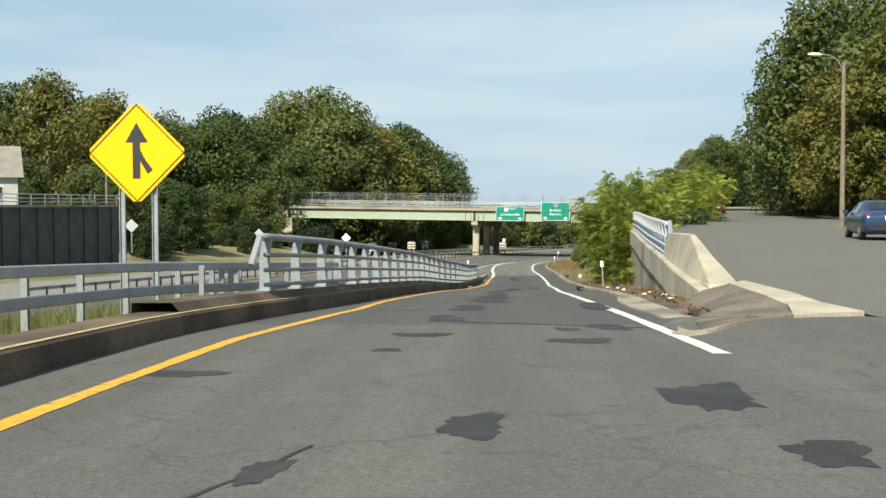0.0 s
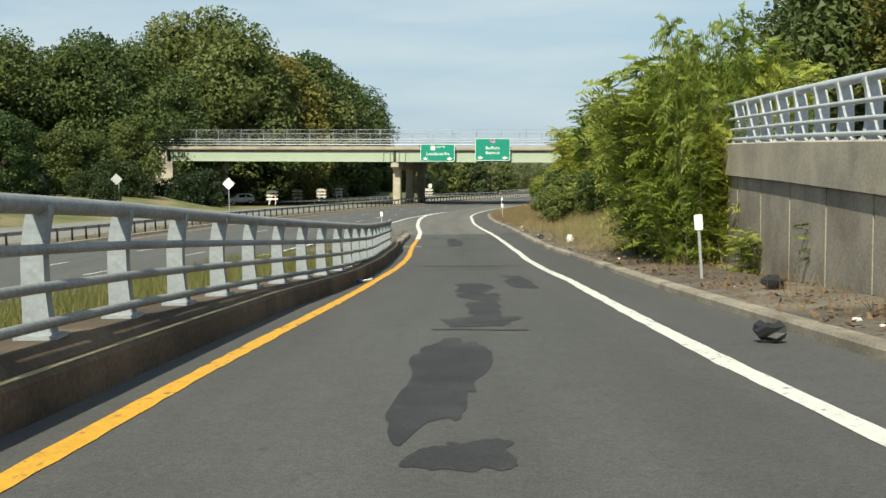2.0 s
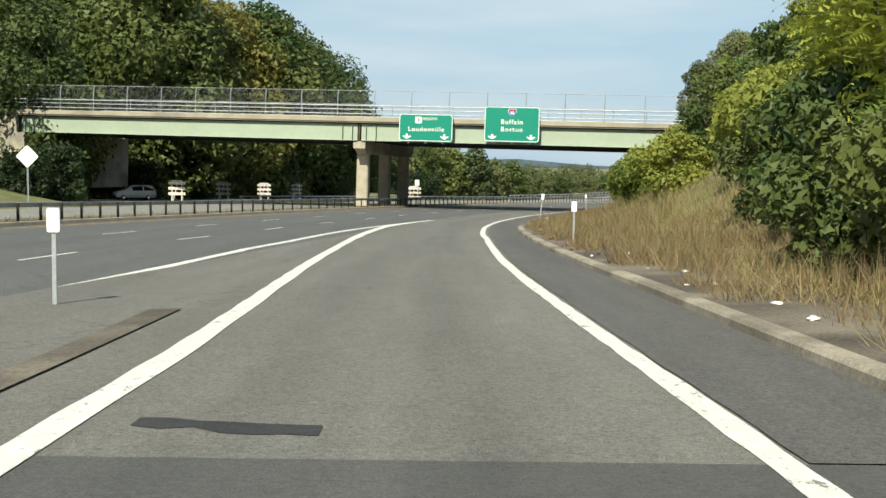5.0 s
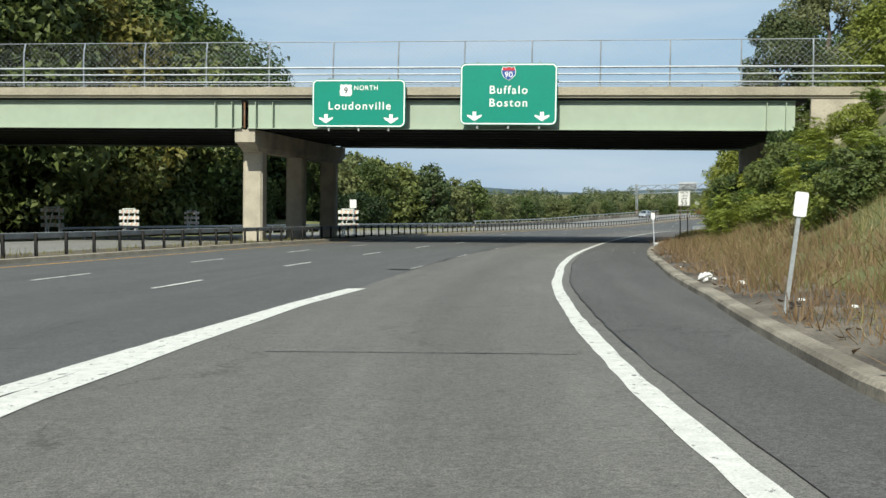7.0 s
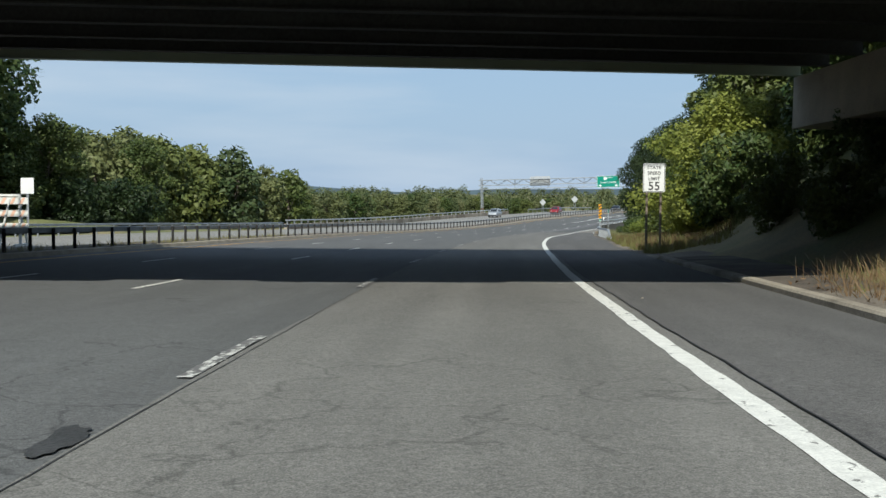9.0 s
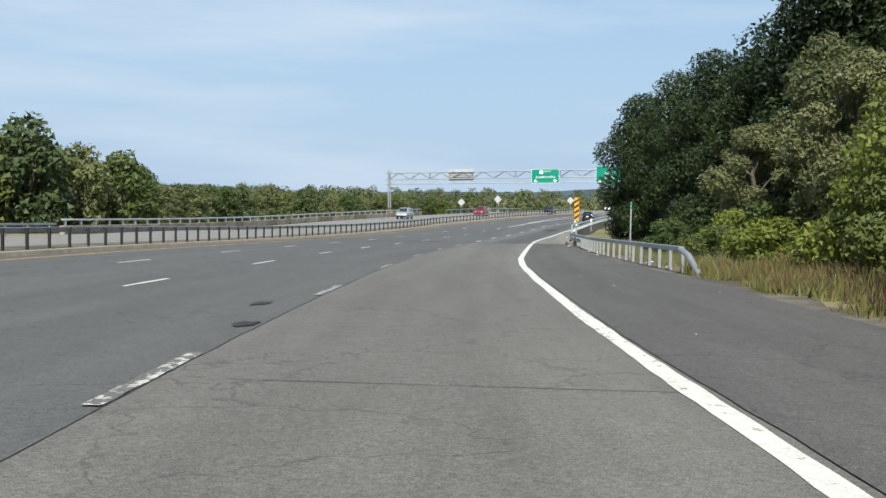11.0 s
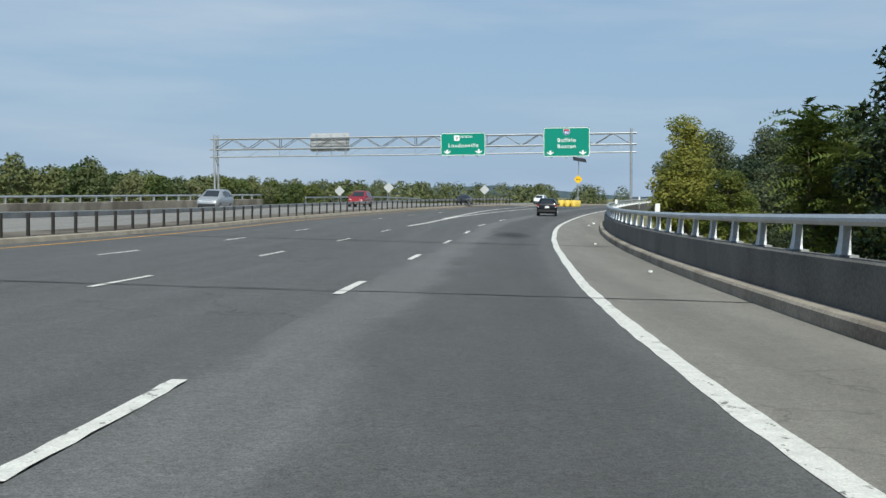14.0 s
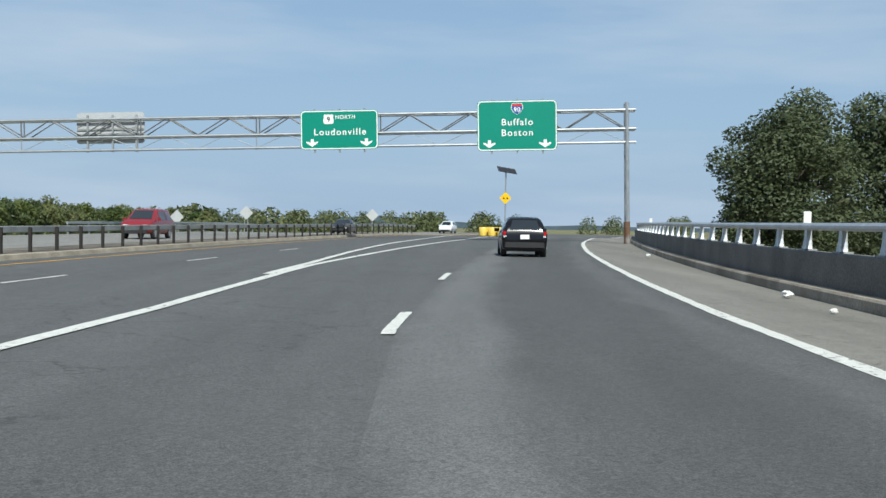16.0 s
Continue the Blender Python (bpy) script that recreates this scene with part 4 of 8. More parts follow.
for i, (s, u) in enumerate(((247.0, -2.7), (250.6, -3.2), (176.1, -2.44), (177.9, -2.48), (189.5, -2.75))):
    smear("tar_spot", s - 0.4, s + 0.4, u - 0.12, u + 0.12, 90 + i, M["tar"], "small dark tar spot along the lane seam")



def soft_stain(s0, s1, u0, u1, label):
    """A soft round stain; its first map coordinate grows from the middle to the rim."""
    g, n = Geo(), 28
    rings = [[spot((s0 + s1) / 2 + (s1 - s0) / 2 * f * math.sin(2 * math.pi * i / n), (u0 + u1) / 2 + (u1 - u0) / 2 * f * math.cos(2 * math.pi * i / n), 0.005) for i in range(n)] for f in (0.02, 0.35, 0.7, 1.0)]
    g.sweep(rings, closed=True, caps=False)
    ob = part("oil_stain", g, M["stain"])
    uv = ob.data.uv_layers.new(name="along")
    for loop in ob.data.loops:
        uv.data[loop.index].uv = ((0.02, 0.35, 0.7, 1.0)[loop.vertex_index // n], 0.0)
    return tagged(ob, label, "road stain", kind="structure")


soft_stain(356.5, 366.5, 0.9, 2.9, "soft dark oil stain in the lane")
for s, u, k in ((296, 2.5, 1.0), (302, 2.55, 1.4), (307, 2.5, 0.9), (287, 2.35, 0.8)):
    soft_stain(s - 1.6 * k, s + 1.6 * k, u - 0.3 * k, u + 0.45 * k, "dark broken asphalt beside the edge line")

# ---- the overpass ----
B_O = pose(46.49, 194.78, 0, 0, 0, -23.9) @ pose(0, 0, 0, -0.6, 0.86)      # its near face; x along it, y across; it falls gently both ways
B0, B1, B_WIDE = -46.3, 21.25, 23.3
B_MID, B_LONG = (B0 + B1) / 2, B1 - B0
overpass = thing("overpass", "pale green girder overpass with tan concrete parapet, over the highway", "bridge", B_O)
part("deck", Geo().box(B_LONG, B_WIDE - 0.6, 0.3, (B_MID, B_WIDE / 2, 7.0)), M["under"], overpass, "concrete deck slab with the underside's shade in its colour")


def parapet_profile(y0, out):
    """Moulded edge beam, with a drip nose on its outer side."""
    g = Geo()
    sec = [(0.0, 7.78), (0.42, 7.78), (0.42, 7.2), (0.12, 7.2), (0.1, 7.3), (0.0, 7.34)]
    rings = [[(x, y0 + out * a, z) for a, z in sec] for x in (B0 - 3.5, B_MID, B1 + 4.0)]
    return g.sweep(rings)


part("parapet", parapet_profile(-0.12, 1), M["parapet"], overpass, "tan concrete parapet")
part("parapet", parapet_profile(B_WIDE + 0.12, -1), M["parapet"], overpass, "tan concrete parapet")
for i in range(9):
    y = 0.42 + i * (B_WIDE - 0.84) / 8
    for x0, x1 in ((B0, -10.0), (-9.6, B1 - 0.6)):
        sec = [(-0.2, 5.46), (0.2, 5.46), (0.2, 5.51), (0.02, 5.53), (0.02, 7.0), (0.18, 7.02), (0.18, 7.06), (-0.18, 7.06), (-0.18, 7.02), (-0.02, 7.0), (-0.02, 5.53), (-0.2, 5.51)]
        g = Geo().sweep([[(x, y + a, z) for a, z in sec] for x in (x0, x1)])
        gd = part("girder", g, M["girder"] if i in (0, 8) else M["under"], overpass, "pale green painted steel girder" if i in (0, 8) else "inner steel girder with the underside's shade in its colour")
        if i in (0, 8):
            for x in (x0 + 0.5, x1 - 0.5, x0 + 1.5, x1 - 1.5):
                part("stiffener", Geo().box(0.03, 0.3, 1.46, (x, y - 0.16 if i == 0 else y + 0.16, 5.52)), M["girder"], gd)
part("bearing_joint", Geo().box(0.1, 0.05, 1.5, (-9.8, 0.3, 5.5)), M["rust"], overpass, "rust-stained joint between girders")
# pier: cap beam and three columns
pier_cap = Geo()
cap_sec = [(-0.6, 5.42), (0.6, 5.42), (0.6, 4.45), (0.5, 4.2), (-0.5, 4.2), (-0.6, 4.45)]
pier_cap.sweep([[(-9.8 + a, y, z if y not in (0.4, 22.9) else max(z, 4.7)) for a, z in cap_sec] for y in (0.4, 1.5, 21.8, 22.9)])
pier = thing("bridge_pier", "concrete bridge pier with cap beam and columns in the median", "pier", B_O)
part("cap_beam", pier_cap, M["concrete"], pier, "weathered concrete cap beam")
for y in (2.6, 11.6, 20.6):
    part("column", Geo().box(1.2, 1.0, 6.4, (-9.9, y, -2.15), bevel=0.12), M["concrete"], pier, "square concrete column")
# abutments
for name, x0, x1, zb in (("abutment_right", B1 - 0.7, B1 + 5.5, 3.6), ("abutment_left", B0 - 6.5, B0 + 0.5, -0.5)):
    ab = thing("bridge_abutment", "pale concrete bridge abutment with rust stains", "abutment", B_O)
    part("seat_wall", Geo().box(x1 - x0, B_WIDE - 0.1, 5.43 - zb, ((x0 + x1) / 2, B_WIDE / 2, zb)), M["concrete"], ab)
    part("wing_wall", Geo().box(x1 - x0 - 0.9, 0.35, 1.75, ((x0 + x1) / 2 + (0.4 if x0 > 0 else -0.4), 0.24, 5.435)), M["concrete"], ab, "pale wing wall")
# steel railing with fence on both edges
for y, side in ((0.12, 1), (B_WIDE - 0.12, -1)):
    rail = thing("bridge_railing", "grey steel bridge railing with tall wire fence", "railing", B_O)
    n = 18
    for i in range(n + 1):
        x = -45.5 + 3.72 * i
        bend = [(x, y, 7.78), (x, y, 9.4), (x, y + side * 0.06, 9.9), (x, y + side * 0.2, 10.35)]
        g = Geo().tube(bend, 0.045, 6)
        part("post", g, M["galv"], rail)
        part("base_plate", Geo().box(0.28, 0.24, 0.05, (x, y, 7.78)), M["galv_dull"], rail)
    for z, r in ((8.07, 0.045), (8.5, 0.045), (8.87, 0.06)):
        part("rail", Geo().tube([(B0 - 3.2, y - 0.03, z), (B_MID, y - 0.03, z), (B1 + 3.8, y - 0.03, z)], r, 6), M["galv"], rail)
    part("top_wire", Geo().tube([(B0 - 0.6, y + side * 0.2, 10.35), (B1 + 1.2, y + side * 0.2, 10.35)], 0.025, 5), M["galv"], rail)
    # diamond mesh, in two sets of thin wires
    g = Geo()
    step, z0, z1 = 0.3, 7.85, 10.3
    k = B0 - 3.0
    while k < B1 + 1.2:
        for d in (1, -1):
            xa, xb = (k, k + z1 - z0) if d > 0 else (k + z1 - z0, k)
            w = 0.005
            g.add([(xa - w, y + 0.03 * side, z0), (xa + w, y + 0.03 * side, z0), (xb + w, y + 0.15 * side, z1), (xb - w, y + 0.15 * side, z1)], [(0, 1, 2, 3)])
        k += step
    ob = part("wire_mesh", g, M["galv"], rail, "thin chain-link mesh")
    ob["kind"] = "stuff"


# ---- big green signs ----
def words(text, size, x, z, parent, y=-0.012, mat="sign_white", name="lettering", spacing=1.08):
    """Flat lettering, centred on x, standing on z, facing -y."""
    cu = bpy.data.curves.new("text", "FONT")
    cu.body, cu.size, cu.align_x, cu.extrude, cu.space_character = text, size, "CENTER", 0.003, spacing
    cu.offset = size * 0.012
    ob = bpy.data.objects.new("text", cu)
    scene.collection.objects.link(ob)
    bpy.context.view_layer.update()
    me = bpy.data.meshes.new_from_object(ob.evaluated_get(bpy.context.evaluated_depsgraph_get()))
    bpy.data.objects.remove(ob)
    me.materials.clear()
    me.materials.append(M[mat])
    o = new(name, me)
    o.parent = parent
    o.matrix_local = pose(x, y, z, 90)
    return o


def rounded(w, h, r, n=5, x0=0.0, z0=0.0):
    """Outline of a rounded rectangle centred on x0, standing on z0."""
    out = []
    for cx, cz, a0 in ((w / 2 - r, r, -90), (w / 2 - r, h - r, 0), (-w / 2 + r, h - r, 90), (-w / 2 + r, r, 180)):
        for i in range(n + 1):
            a = radians(a0 + 90 * i / n)
            out.append((x0 + cx + r * math.cos(a), z0 + cz + r * math.sin(a)))
    return out


def frame_strip(w, h, r, t, inset, y, parent, mat, name="border"):
    """A thin rounded border as one closed strip."""
    a, b = rounded(w - 2 * inset, h - 2 * inset, r), rounded(w - 2 * inset - 2 * t, h - 2 * inset - 2 * t, max(0.02, r - t))
    n = len(a)
    vs = [(x, y, z + inset) for x, z in a] + [(x, y, z + inset + t) for x, z in b]
    fs = [(i, (i + 1) % n, n + (i + 1) % n, n + i) for i in range(n)]
    return part(name, Geo().add(vs, fs), M[mat], parent, "white border")


def down_arrow(x, z, k, parent):
    pts = [(-0.11, 0.55), (0.11, 0.55), (0.11, 0.3), (0.42, 0.38), (0.42, 0.27), (0.0, 0.0), (-0.42, 0.27), (-0.42, 0.38), (-0.11, 0.3)]
    vs = [(x + k * a, -0.012, z + k * b) for a, b in pts]
    g = Geo().add(vs, [(0, 1, 2, 8), (8, 2, 5), (2, 3, 4, 5), (8, 5, 6, 7)])
    return part("down_arrow", g, M["sign_white"], parent, "white arrow pointing down")


def shield(x, z, k, parent, kind):
    if kind == "round":
        o = [(-0.5, 0.1), (-0.36, 0.0), (-0.1, 0.02), (0.0, -0.04), (0.1, 0.02), (0.36, 0.0), (0.5, 0.1), (0.55, 0.4), (0.47, 0.68), (0.52, 0.85), (0.4, 1.0), (0.2, 0.94), (0.0, 1.0),
             (-0.2, 0.94), (-0.4, 1.0), (-0.52, 0.85), (-0.47, 0.68), (-0.55, 0.4)]
        g = Geo().plate([(x + k * a, z + k * b) for a, b in o], 0.004, pose(0, -0.016, 0))
        p = part("route_shield", g, M["sign_white"], parent, "white route shield")
        words("9", 0.72 * k, x, z + 0.24 * k, parent, -0.02, "sign_black", "numeral")
    else:
        o = [(0.0, -0.06), (0.3, 0.1), (0.5, 0.4), (0.52, 0.62), (0.42, 0.95), (0.22, 0.9), (0.0, 0.97), (-0.22, 0.9), (-0.42, 0.95), (-0.52, 0.62), (-0.5, 0.4), (-0.3, 0.1)]
        part("shield_rim", Geo().plate([(x + k * a * 1.09, z + k * (b * 1.06 - 0.02)) for a, b in o], 0.003, pose(0, -0.013, 0)), M["sign_white"], parent, "white shield rim")
        g = Geo().plate([(x + k * a, z + k * b) for a, b in o], 0.004, pose(0, -0.017, 0))
        p = part("route_shield", g, M["sign_blue"], parent, "blue route shield")
        part("shield_band", Geo().plate([(x - 0.5 * k, z + 0.68 * k), (x + 0.5 * k, z + 0.68 * k), (x + 0.42 * k, z + 0.93 * k), (x + 0.22 * k, z + 0.88 * k), (x, z + 0.95 * k), (x - 0.22 * k, z + 0.88 * k), (x - 0.42 * k, z + 0.93 * k)], 0.003, pose(0, -0.021, 0)), M["sign_red"], parent, "red band of the shield")
        words("90", 0.62 * k, x, z + 0.16 * k, parent, -0.022, "sign_white", "numeral")
    return p


def guide_sign(kind, m):
    """A green guide sign facing -y, standing on its lower edge; 'road' names the route, 'cities' two towns."""
    w, h = 5.3, (2.65 if kind == "road" else 3.35)
    label = "green guide sign with white border reading Loudonville" if kind == "road" else "green guide sign with white border reading Buffalo Boston"
    t = thing("guide_sign", label, "road sign", m)
    part("panel", Geo().plate(rounded(w, h, 0.3), 0.05), M["sign_green"], t)
    frame_strip(w, h, 0.28, 0.07, 0.03, -0.012, t, "sign_white")
    for x in (-1.7, 0.0, 1.7):
        part("mount_beam", Geo().box(0.1, 0.14, h + 0.3, (x, 0.13, -0.2)), M["galv_dull"], t)
    if kind == "road":
        shield(-0.72, 1.72, 0.66, t, "round")
        words("NORTH", 0.36, 0.42, 2.06, t, spacing=1.15)
        words("Loudonville", 0.62, 0.05, 0.98, t, spacing=1.22)
        down_arrow(-1.85, 0.2, 0.95, t)
        down_arrow(1.85, 0.2, 0.95, t)
    else:
        shield(0.0, 2.48, 0.7, t, "interstate")
        words("Buffalo", 0.62, 0.0, 1.7, t, spacing=1.22)
        words("Boston", 0.62, 0.0, 1.0, t, spacing=1.22)
        down_arrow(-1.85, 0.2, 0.95, t)
        down_arrow(1.85, 0.2, 0.95, t)
    return t


guide_sign("road", B_O @ pose(-2.99, -0.42, 5.52))
guide_sign("cities", B_O @ pose(5.36, -0.42, 5.68))

# ---- kerbs, walls and rails beside the slip road ----
def kerb(name, s0, s1, u, w, h, mat, label, side=1, step=1.5, base=None, below=0.3, piece=0.0):
    """A kerb along the line, its road face at u, with a rounded upper edge; side 1 lies to the right of u."""
    b = lambda s: base(s) if base else 0.0
    n = max(1, round((s1 - s0) / step))
    sec = [(0.0, -below), (0.0, h - 0.04), (0.035, h), (w, h), (w, -below)]
    rings = []
    for i in range(n + 1):
        s = s0 + (s1 - s0) * i / n
        uu = u(s) if callable(u) else u
        ring = [spot(s, uu + side * a, c + b(s)) for a, c in sec]
        rings.append(ring if side < 0 else list(reversed(ring)))
    return tagged(part(name, Geo().sweep([list(r) for r in rings]), mat), label, "kerb", kind="structure")


kerb("kerb_left", 4, 84.5, U_CURB, 0.75, 0.31, M["curb"], "stained brown concrete kerb wall with shade in its colour, under the railing", -1, below=2.4)
tagged(ribbon("kerb_edge", 4, 84.4, 1.5, [(lambda s: U_CURB(s) - 0.12, 0.314), (lambda s: U_CURB(s) - 0.03, 0.314)], M["kerb_edge"]), "tan edge along the kerb wall with sunlight in its colour", "kerb", kind="structure")
kerb("kerb_nose", 84.5, 97.5, lambda s: U_CURB(min(s, 95)) + 0.01, 0.32, 0.2, M["kerb_grey"], "low concrete kerb of the merging nose", -1, 0.8)
kerb("kerb_right", 18.4, 221, U_RIGHT, 0.26, 0.14, M["kerb_grey"], "worn concrete kerb along the right shoulder", base=lambda s: -0.11 * (1 - smooth(21, 34, s)))
tagged(ribbon("verge_right", 21, 306, 2.0, [(lambda s: U_RIGHT(s) + (0.2 if s < 220 else -0.3 - 0.25 * math.sin(s * 0.9)), lambda s: 0.13 - 0.1 * (1 - smooth(21, 34, s)) if s < 220 else 0.006), (lambda s: U_RIGHT(s) + 0.9, lambda s: 0.17 if s < 220 else 0.01), (lambda s: U_RIGHT(s) + (2.2 if s < 262 else 1.7), lambda s: 0.2 if s < 230 else 0.05)], M["gravel"]),
       "gritty littered verge behind the kerb", "verge", kind="structure")
tagged(ribbon("nose_island", 84, 108, 1.0, [(lambda s: U_MAIN(s) + 0.3, lambda s: dz_main(s) + 0.02), (lambda s: U_CURB(min(s, 95)) - 0.3, lambda s: 0.18 if s < 97 else 0.02)], M["gravel"]),
       "gritty triangle behind the nose kerb", "verge", kind="structure")

# retaining wall up to the street, right of the slip road
U_WALL = table([(19.5, 4.3), (23.2, 4.62), (28, 4.82), (34, 5.2), (40, 5.5), (57, 6.3), (80, 7.4)])
Z_CAP = table([(19.5, 6.5), (25, 6.65), (34, 6.8), (57, 6.95), (80, 6.95)])


def wall_ring(s, sec):
    p = spot(s, U_WALL(s))
    q = spot(s, U_WALL(s) + 1.0)
    d = Vector((q.x - p.x, q.y - p.y, 0))
    top = Z_CAP(s)
    return [Vector((p.x + d.x * a, p.y + d.y * a, top + c if c > -5 else on_line(s)[2] - 0.5)) for a, c in sec]


steps = [23.2 + i * 2.0 for i in range(29)]
tagged(part("retaining_wall", Geo().sweep([list(reversed(wall_ring(s, [(0.12, -9), (0.12, -0.78), (0.7, -0.78), (0.7, -9)]))) for s in steps]), M["concrete_dark"]),
       "stained concrete retaining wall with weeds at its foot", "wall", kind="structure")
tagged(part("wall_cap", Geo().sweep([list(reversed(wall_ring(s, [(0.0, -0.8), (0.0, -0.03), (0.04, 0.0), (0.62, 0.0), (0.62, -0.8)]))) for s in steps]), M["concrete"]),
       "tan concrete cap along the retaining wall", "wall", kind="structure")
tagged(part("wall_end", Geo().sweep([[(spot(s, a).x, spot(s, a).y, z) for a, z in ((u0, 6.2), (u0, min(h, 6.66)), (u1, h - 0.02), (u1 + 0.03, h), (u2, h), (u3, min(h, 6.75)), (u3, 6.2))] for s, h, u0, u1, u2, u3 in
            ((34.0, 7.52, 5.3, 5.4, 5.62, 5.7), (31.0, 7.58, 5.14, 5.36, 5.55, 5.66), (28.5, 7.6, 5.02, 5.3, 5.42, 5.62), (26.0, 7.15, 4.94, 5.1, 5.44, 5.58), (23.45, 6.7, 4.86, 4.9, 5.46, 5.5), (23.3, 6.6, 4.86, 4.92, 5.44, 5.5))]), M["concrete"]),
       "sloping tan concrete end block of the wall", "wall", kind="structure")


# cast panels of the wall, slightly proud between their joints
wall = bpy.data.objects["retaining_wall"]
for i in range(17):
    a, b = 23.0 + i * 2.6, 25.52 + i * 2.6
    rings = []
    for s in (a, b):
        p, q = spot(s, U_WALL(s)), spot(s, U_WALL(s) + 1.0)
        d = Vector((q.x - p.x, q.y - p.y, 0))
        low, top = on_line(s)[2] - 0.1, Z_CAP(s) - 0.81
        rings.append([(p.x + d.x * o, p.y + d.y * o, z) for o, z in ((0.085, low), (0.085, top - 0.03), (0.1, top), (0.14, top), (0.14, low))])
    part("panel", Geo().sweep([list(reversed(r)) for r in rings]), M["concrete_dark"], wall)

# bent-post railing, as on the slip road and the wall
def bent_post(lean, h, broad=1.0):
    """Wide steel post with a slight S bend; lean 1 bends to +x."""
    g = Geo()
    rings = []
    for k, f, wdt in ((0.0, 0.0, 0.3), (0.0, 0.04, 0.24), (-0.012, 0.18, 0.205), (-0.022, 0.42, 0.185), (-0.02, 0.62, 0.18), (0.005, 0.8, 0.18), (0.035, 0.94, 0.18), (0.04, 1.0, 0.17)):
        x, wdt = lean * k, wdt * broad
        rings.append([(x - wdt / 2, -0.06, f * h), (x + wdt / 2, -0.06, f * h), (x + wdt / 2, 0.06, f * h), (x - wdt / 2, 0.06, f * h)])
    return g.sweep(rings)


def bent_railing(name, label, stations, u, dz, lean, h, levels, mat, top_r=0.07, bars="", broad=1.0):
    """Railing along the line: posts at the stations, bars at the levels (fractions of h)."""
    t = thing(name, label, "railing", pose(*spot(stations[0], u(stations[0]), 0)))
    inv = t.matrix_world.inverted()
    me_post, me_plate = None, None
    for s in stations:
        m = put(s, u(s), dz(s))
        if me_post is None:
            ob = part("post", bent_post(lean, h, broad), mat, t)
            pl = part("base_plate", Geo().box(0.34, 0.26, 0.03), mat, t)
            me_post, me_plate = ob.data, pl.data
        else:
            ob, pl = new("post", me_post), new("base_plate", me_plate)
            ob.parent = pl.parent = t
        ob.matrix_local = inv @ m
        pl.matrix_local = inv @ m
    for f in levels:
        r = top_r if f == levels[0] else 0.042
        pts = [inv @ spot(s, u(s) + lean * (0.05 if f == levels[0] else 0.12), dz(s) + f * h) for s in [stations[0] - 0.4] + list(stations) + [stations[-1] + 0.4]]
        part("rail", Geo().tube(pts, r, 8), M[bars] if bars else mat, t, smooth=True)
    return t, inv


# the plinth that carries the railing: it stands above the kerb at first and sinks to its level
RAIL_Z = table([(18, 0.46), (45, 0.45), (52, 0.38), (60, 0.29), (66, 0.22), (86, 0.2)])
tagged(ribbon("rail_plinth", 16, 84.4, 1.5, [(lambda s: U_CURB(s) - 0.86, -0.7), (lambda s: U_CURB(s) - 0.84, lambda s: RAIL_Z(s) - 0.01), (lambda s: U_CURB(s) - 0.24, lambda s: RAIL_Z(s) - 0.01), (lambda s: U_CURB(s) - 0.13, lambda s: max(0.3, min(0.316, RAIL_Z(s))))], M["curb"]),
       "dirty concrete ledge with shade in its colour, under the railing", "kerb", kind="structure")
st = [21.1 + 2.03 * i for i in range(31)]
# the duller steel of the bars holds the shade on their road side
rail_l, inv_l = bent_railing("ramp_railing", "grey bent-post steel railing with four bars, on the kerb wall", st, lambda s: U_CURB(s) - 0.42, RAIL_Z, 1, 1.04, (1.0, 0.67, 0.39, 0.12), M["rail_paint"], top_r=0.075, bars="galv_dull")
s0 = st[0]
part("end_bar", Geo().tube([inv_l @ spot(s0 - 0.4, U_CURB(s0) - 0.44, RAIL_Z(s0) + 1.04), inv_l @ spot(s0 - 0.9, U_CURB(s0) - 0.5, 0.95)], 0.07, 8), M["galv"], rail_l)
st2 = [34.4 + 1.5 * i for i in range(25)]
rail_r, inv_r = bent_railing("wall_railing", "pale bent-post steel railing with bars, along the wall", st2, lambda s: U_WALL(s) + 0.3, lambda s: Z_CAP(s) - on_line(s)[2], -1, 0.98, (1.0, 0.62, 0.34, 0.1), M["rail_white"], top_r=0.08, broad=1.3)
part("end_bar", Geo().tube([inv_r @ spot(34.0, U_WALL(34) + 0.3, Z_CAP(34) + 1.05 - on_line(34)[2]), inv_r @ spot(33.3, U_WALL(33) + 0.3, Z_CAP(33) + 0.68 - on_line(33.3)[2])], 0.07, 8), M["alu"], rail_r)


# box-beam guardrail
def i_post(h):
    g = Geo()
    g.box(0.1, 0.012, h, (0, -0.035, 0)).box(0.1, 0.012, h, (0, 0.035, 0)).box(0.012, 0.06, h, (0, 0, 0))
    return g


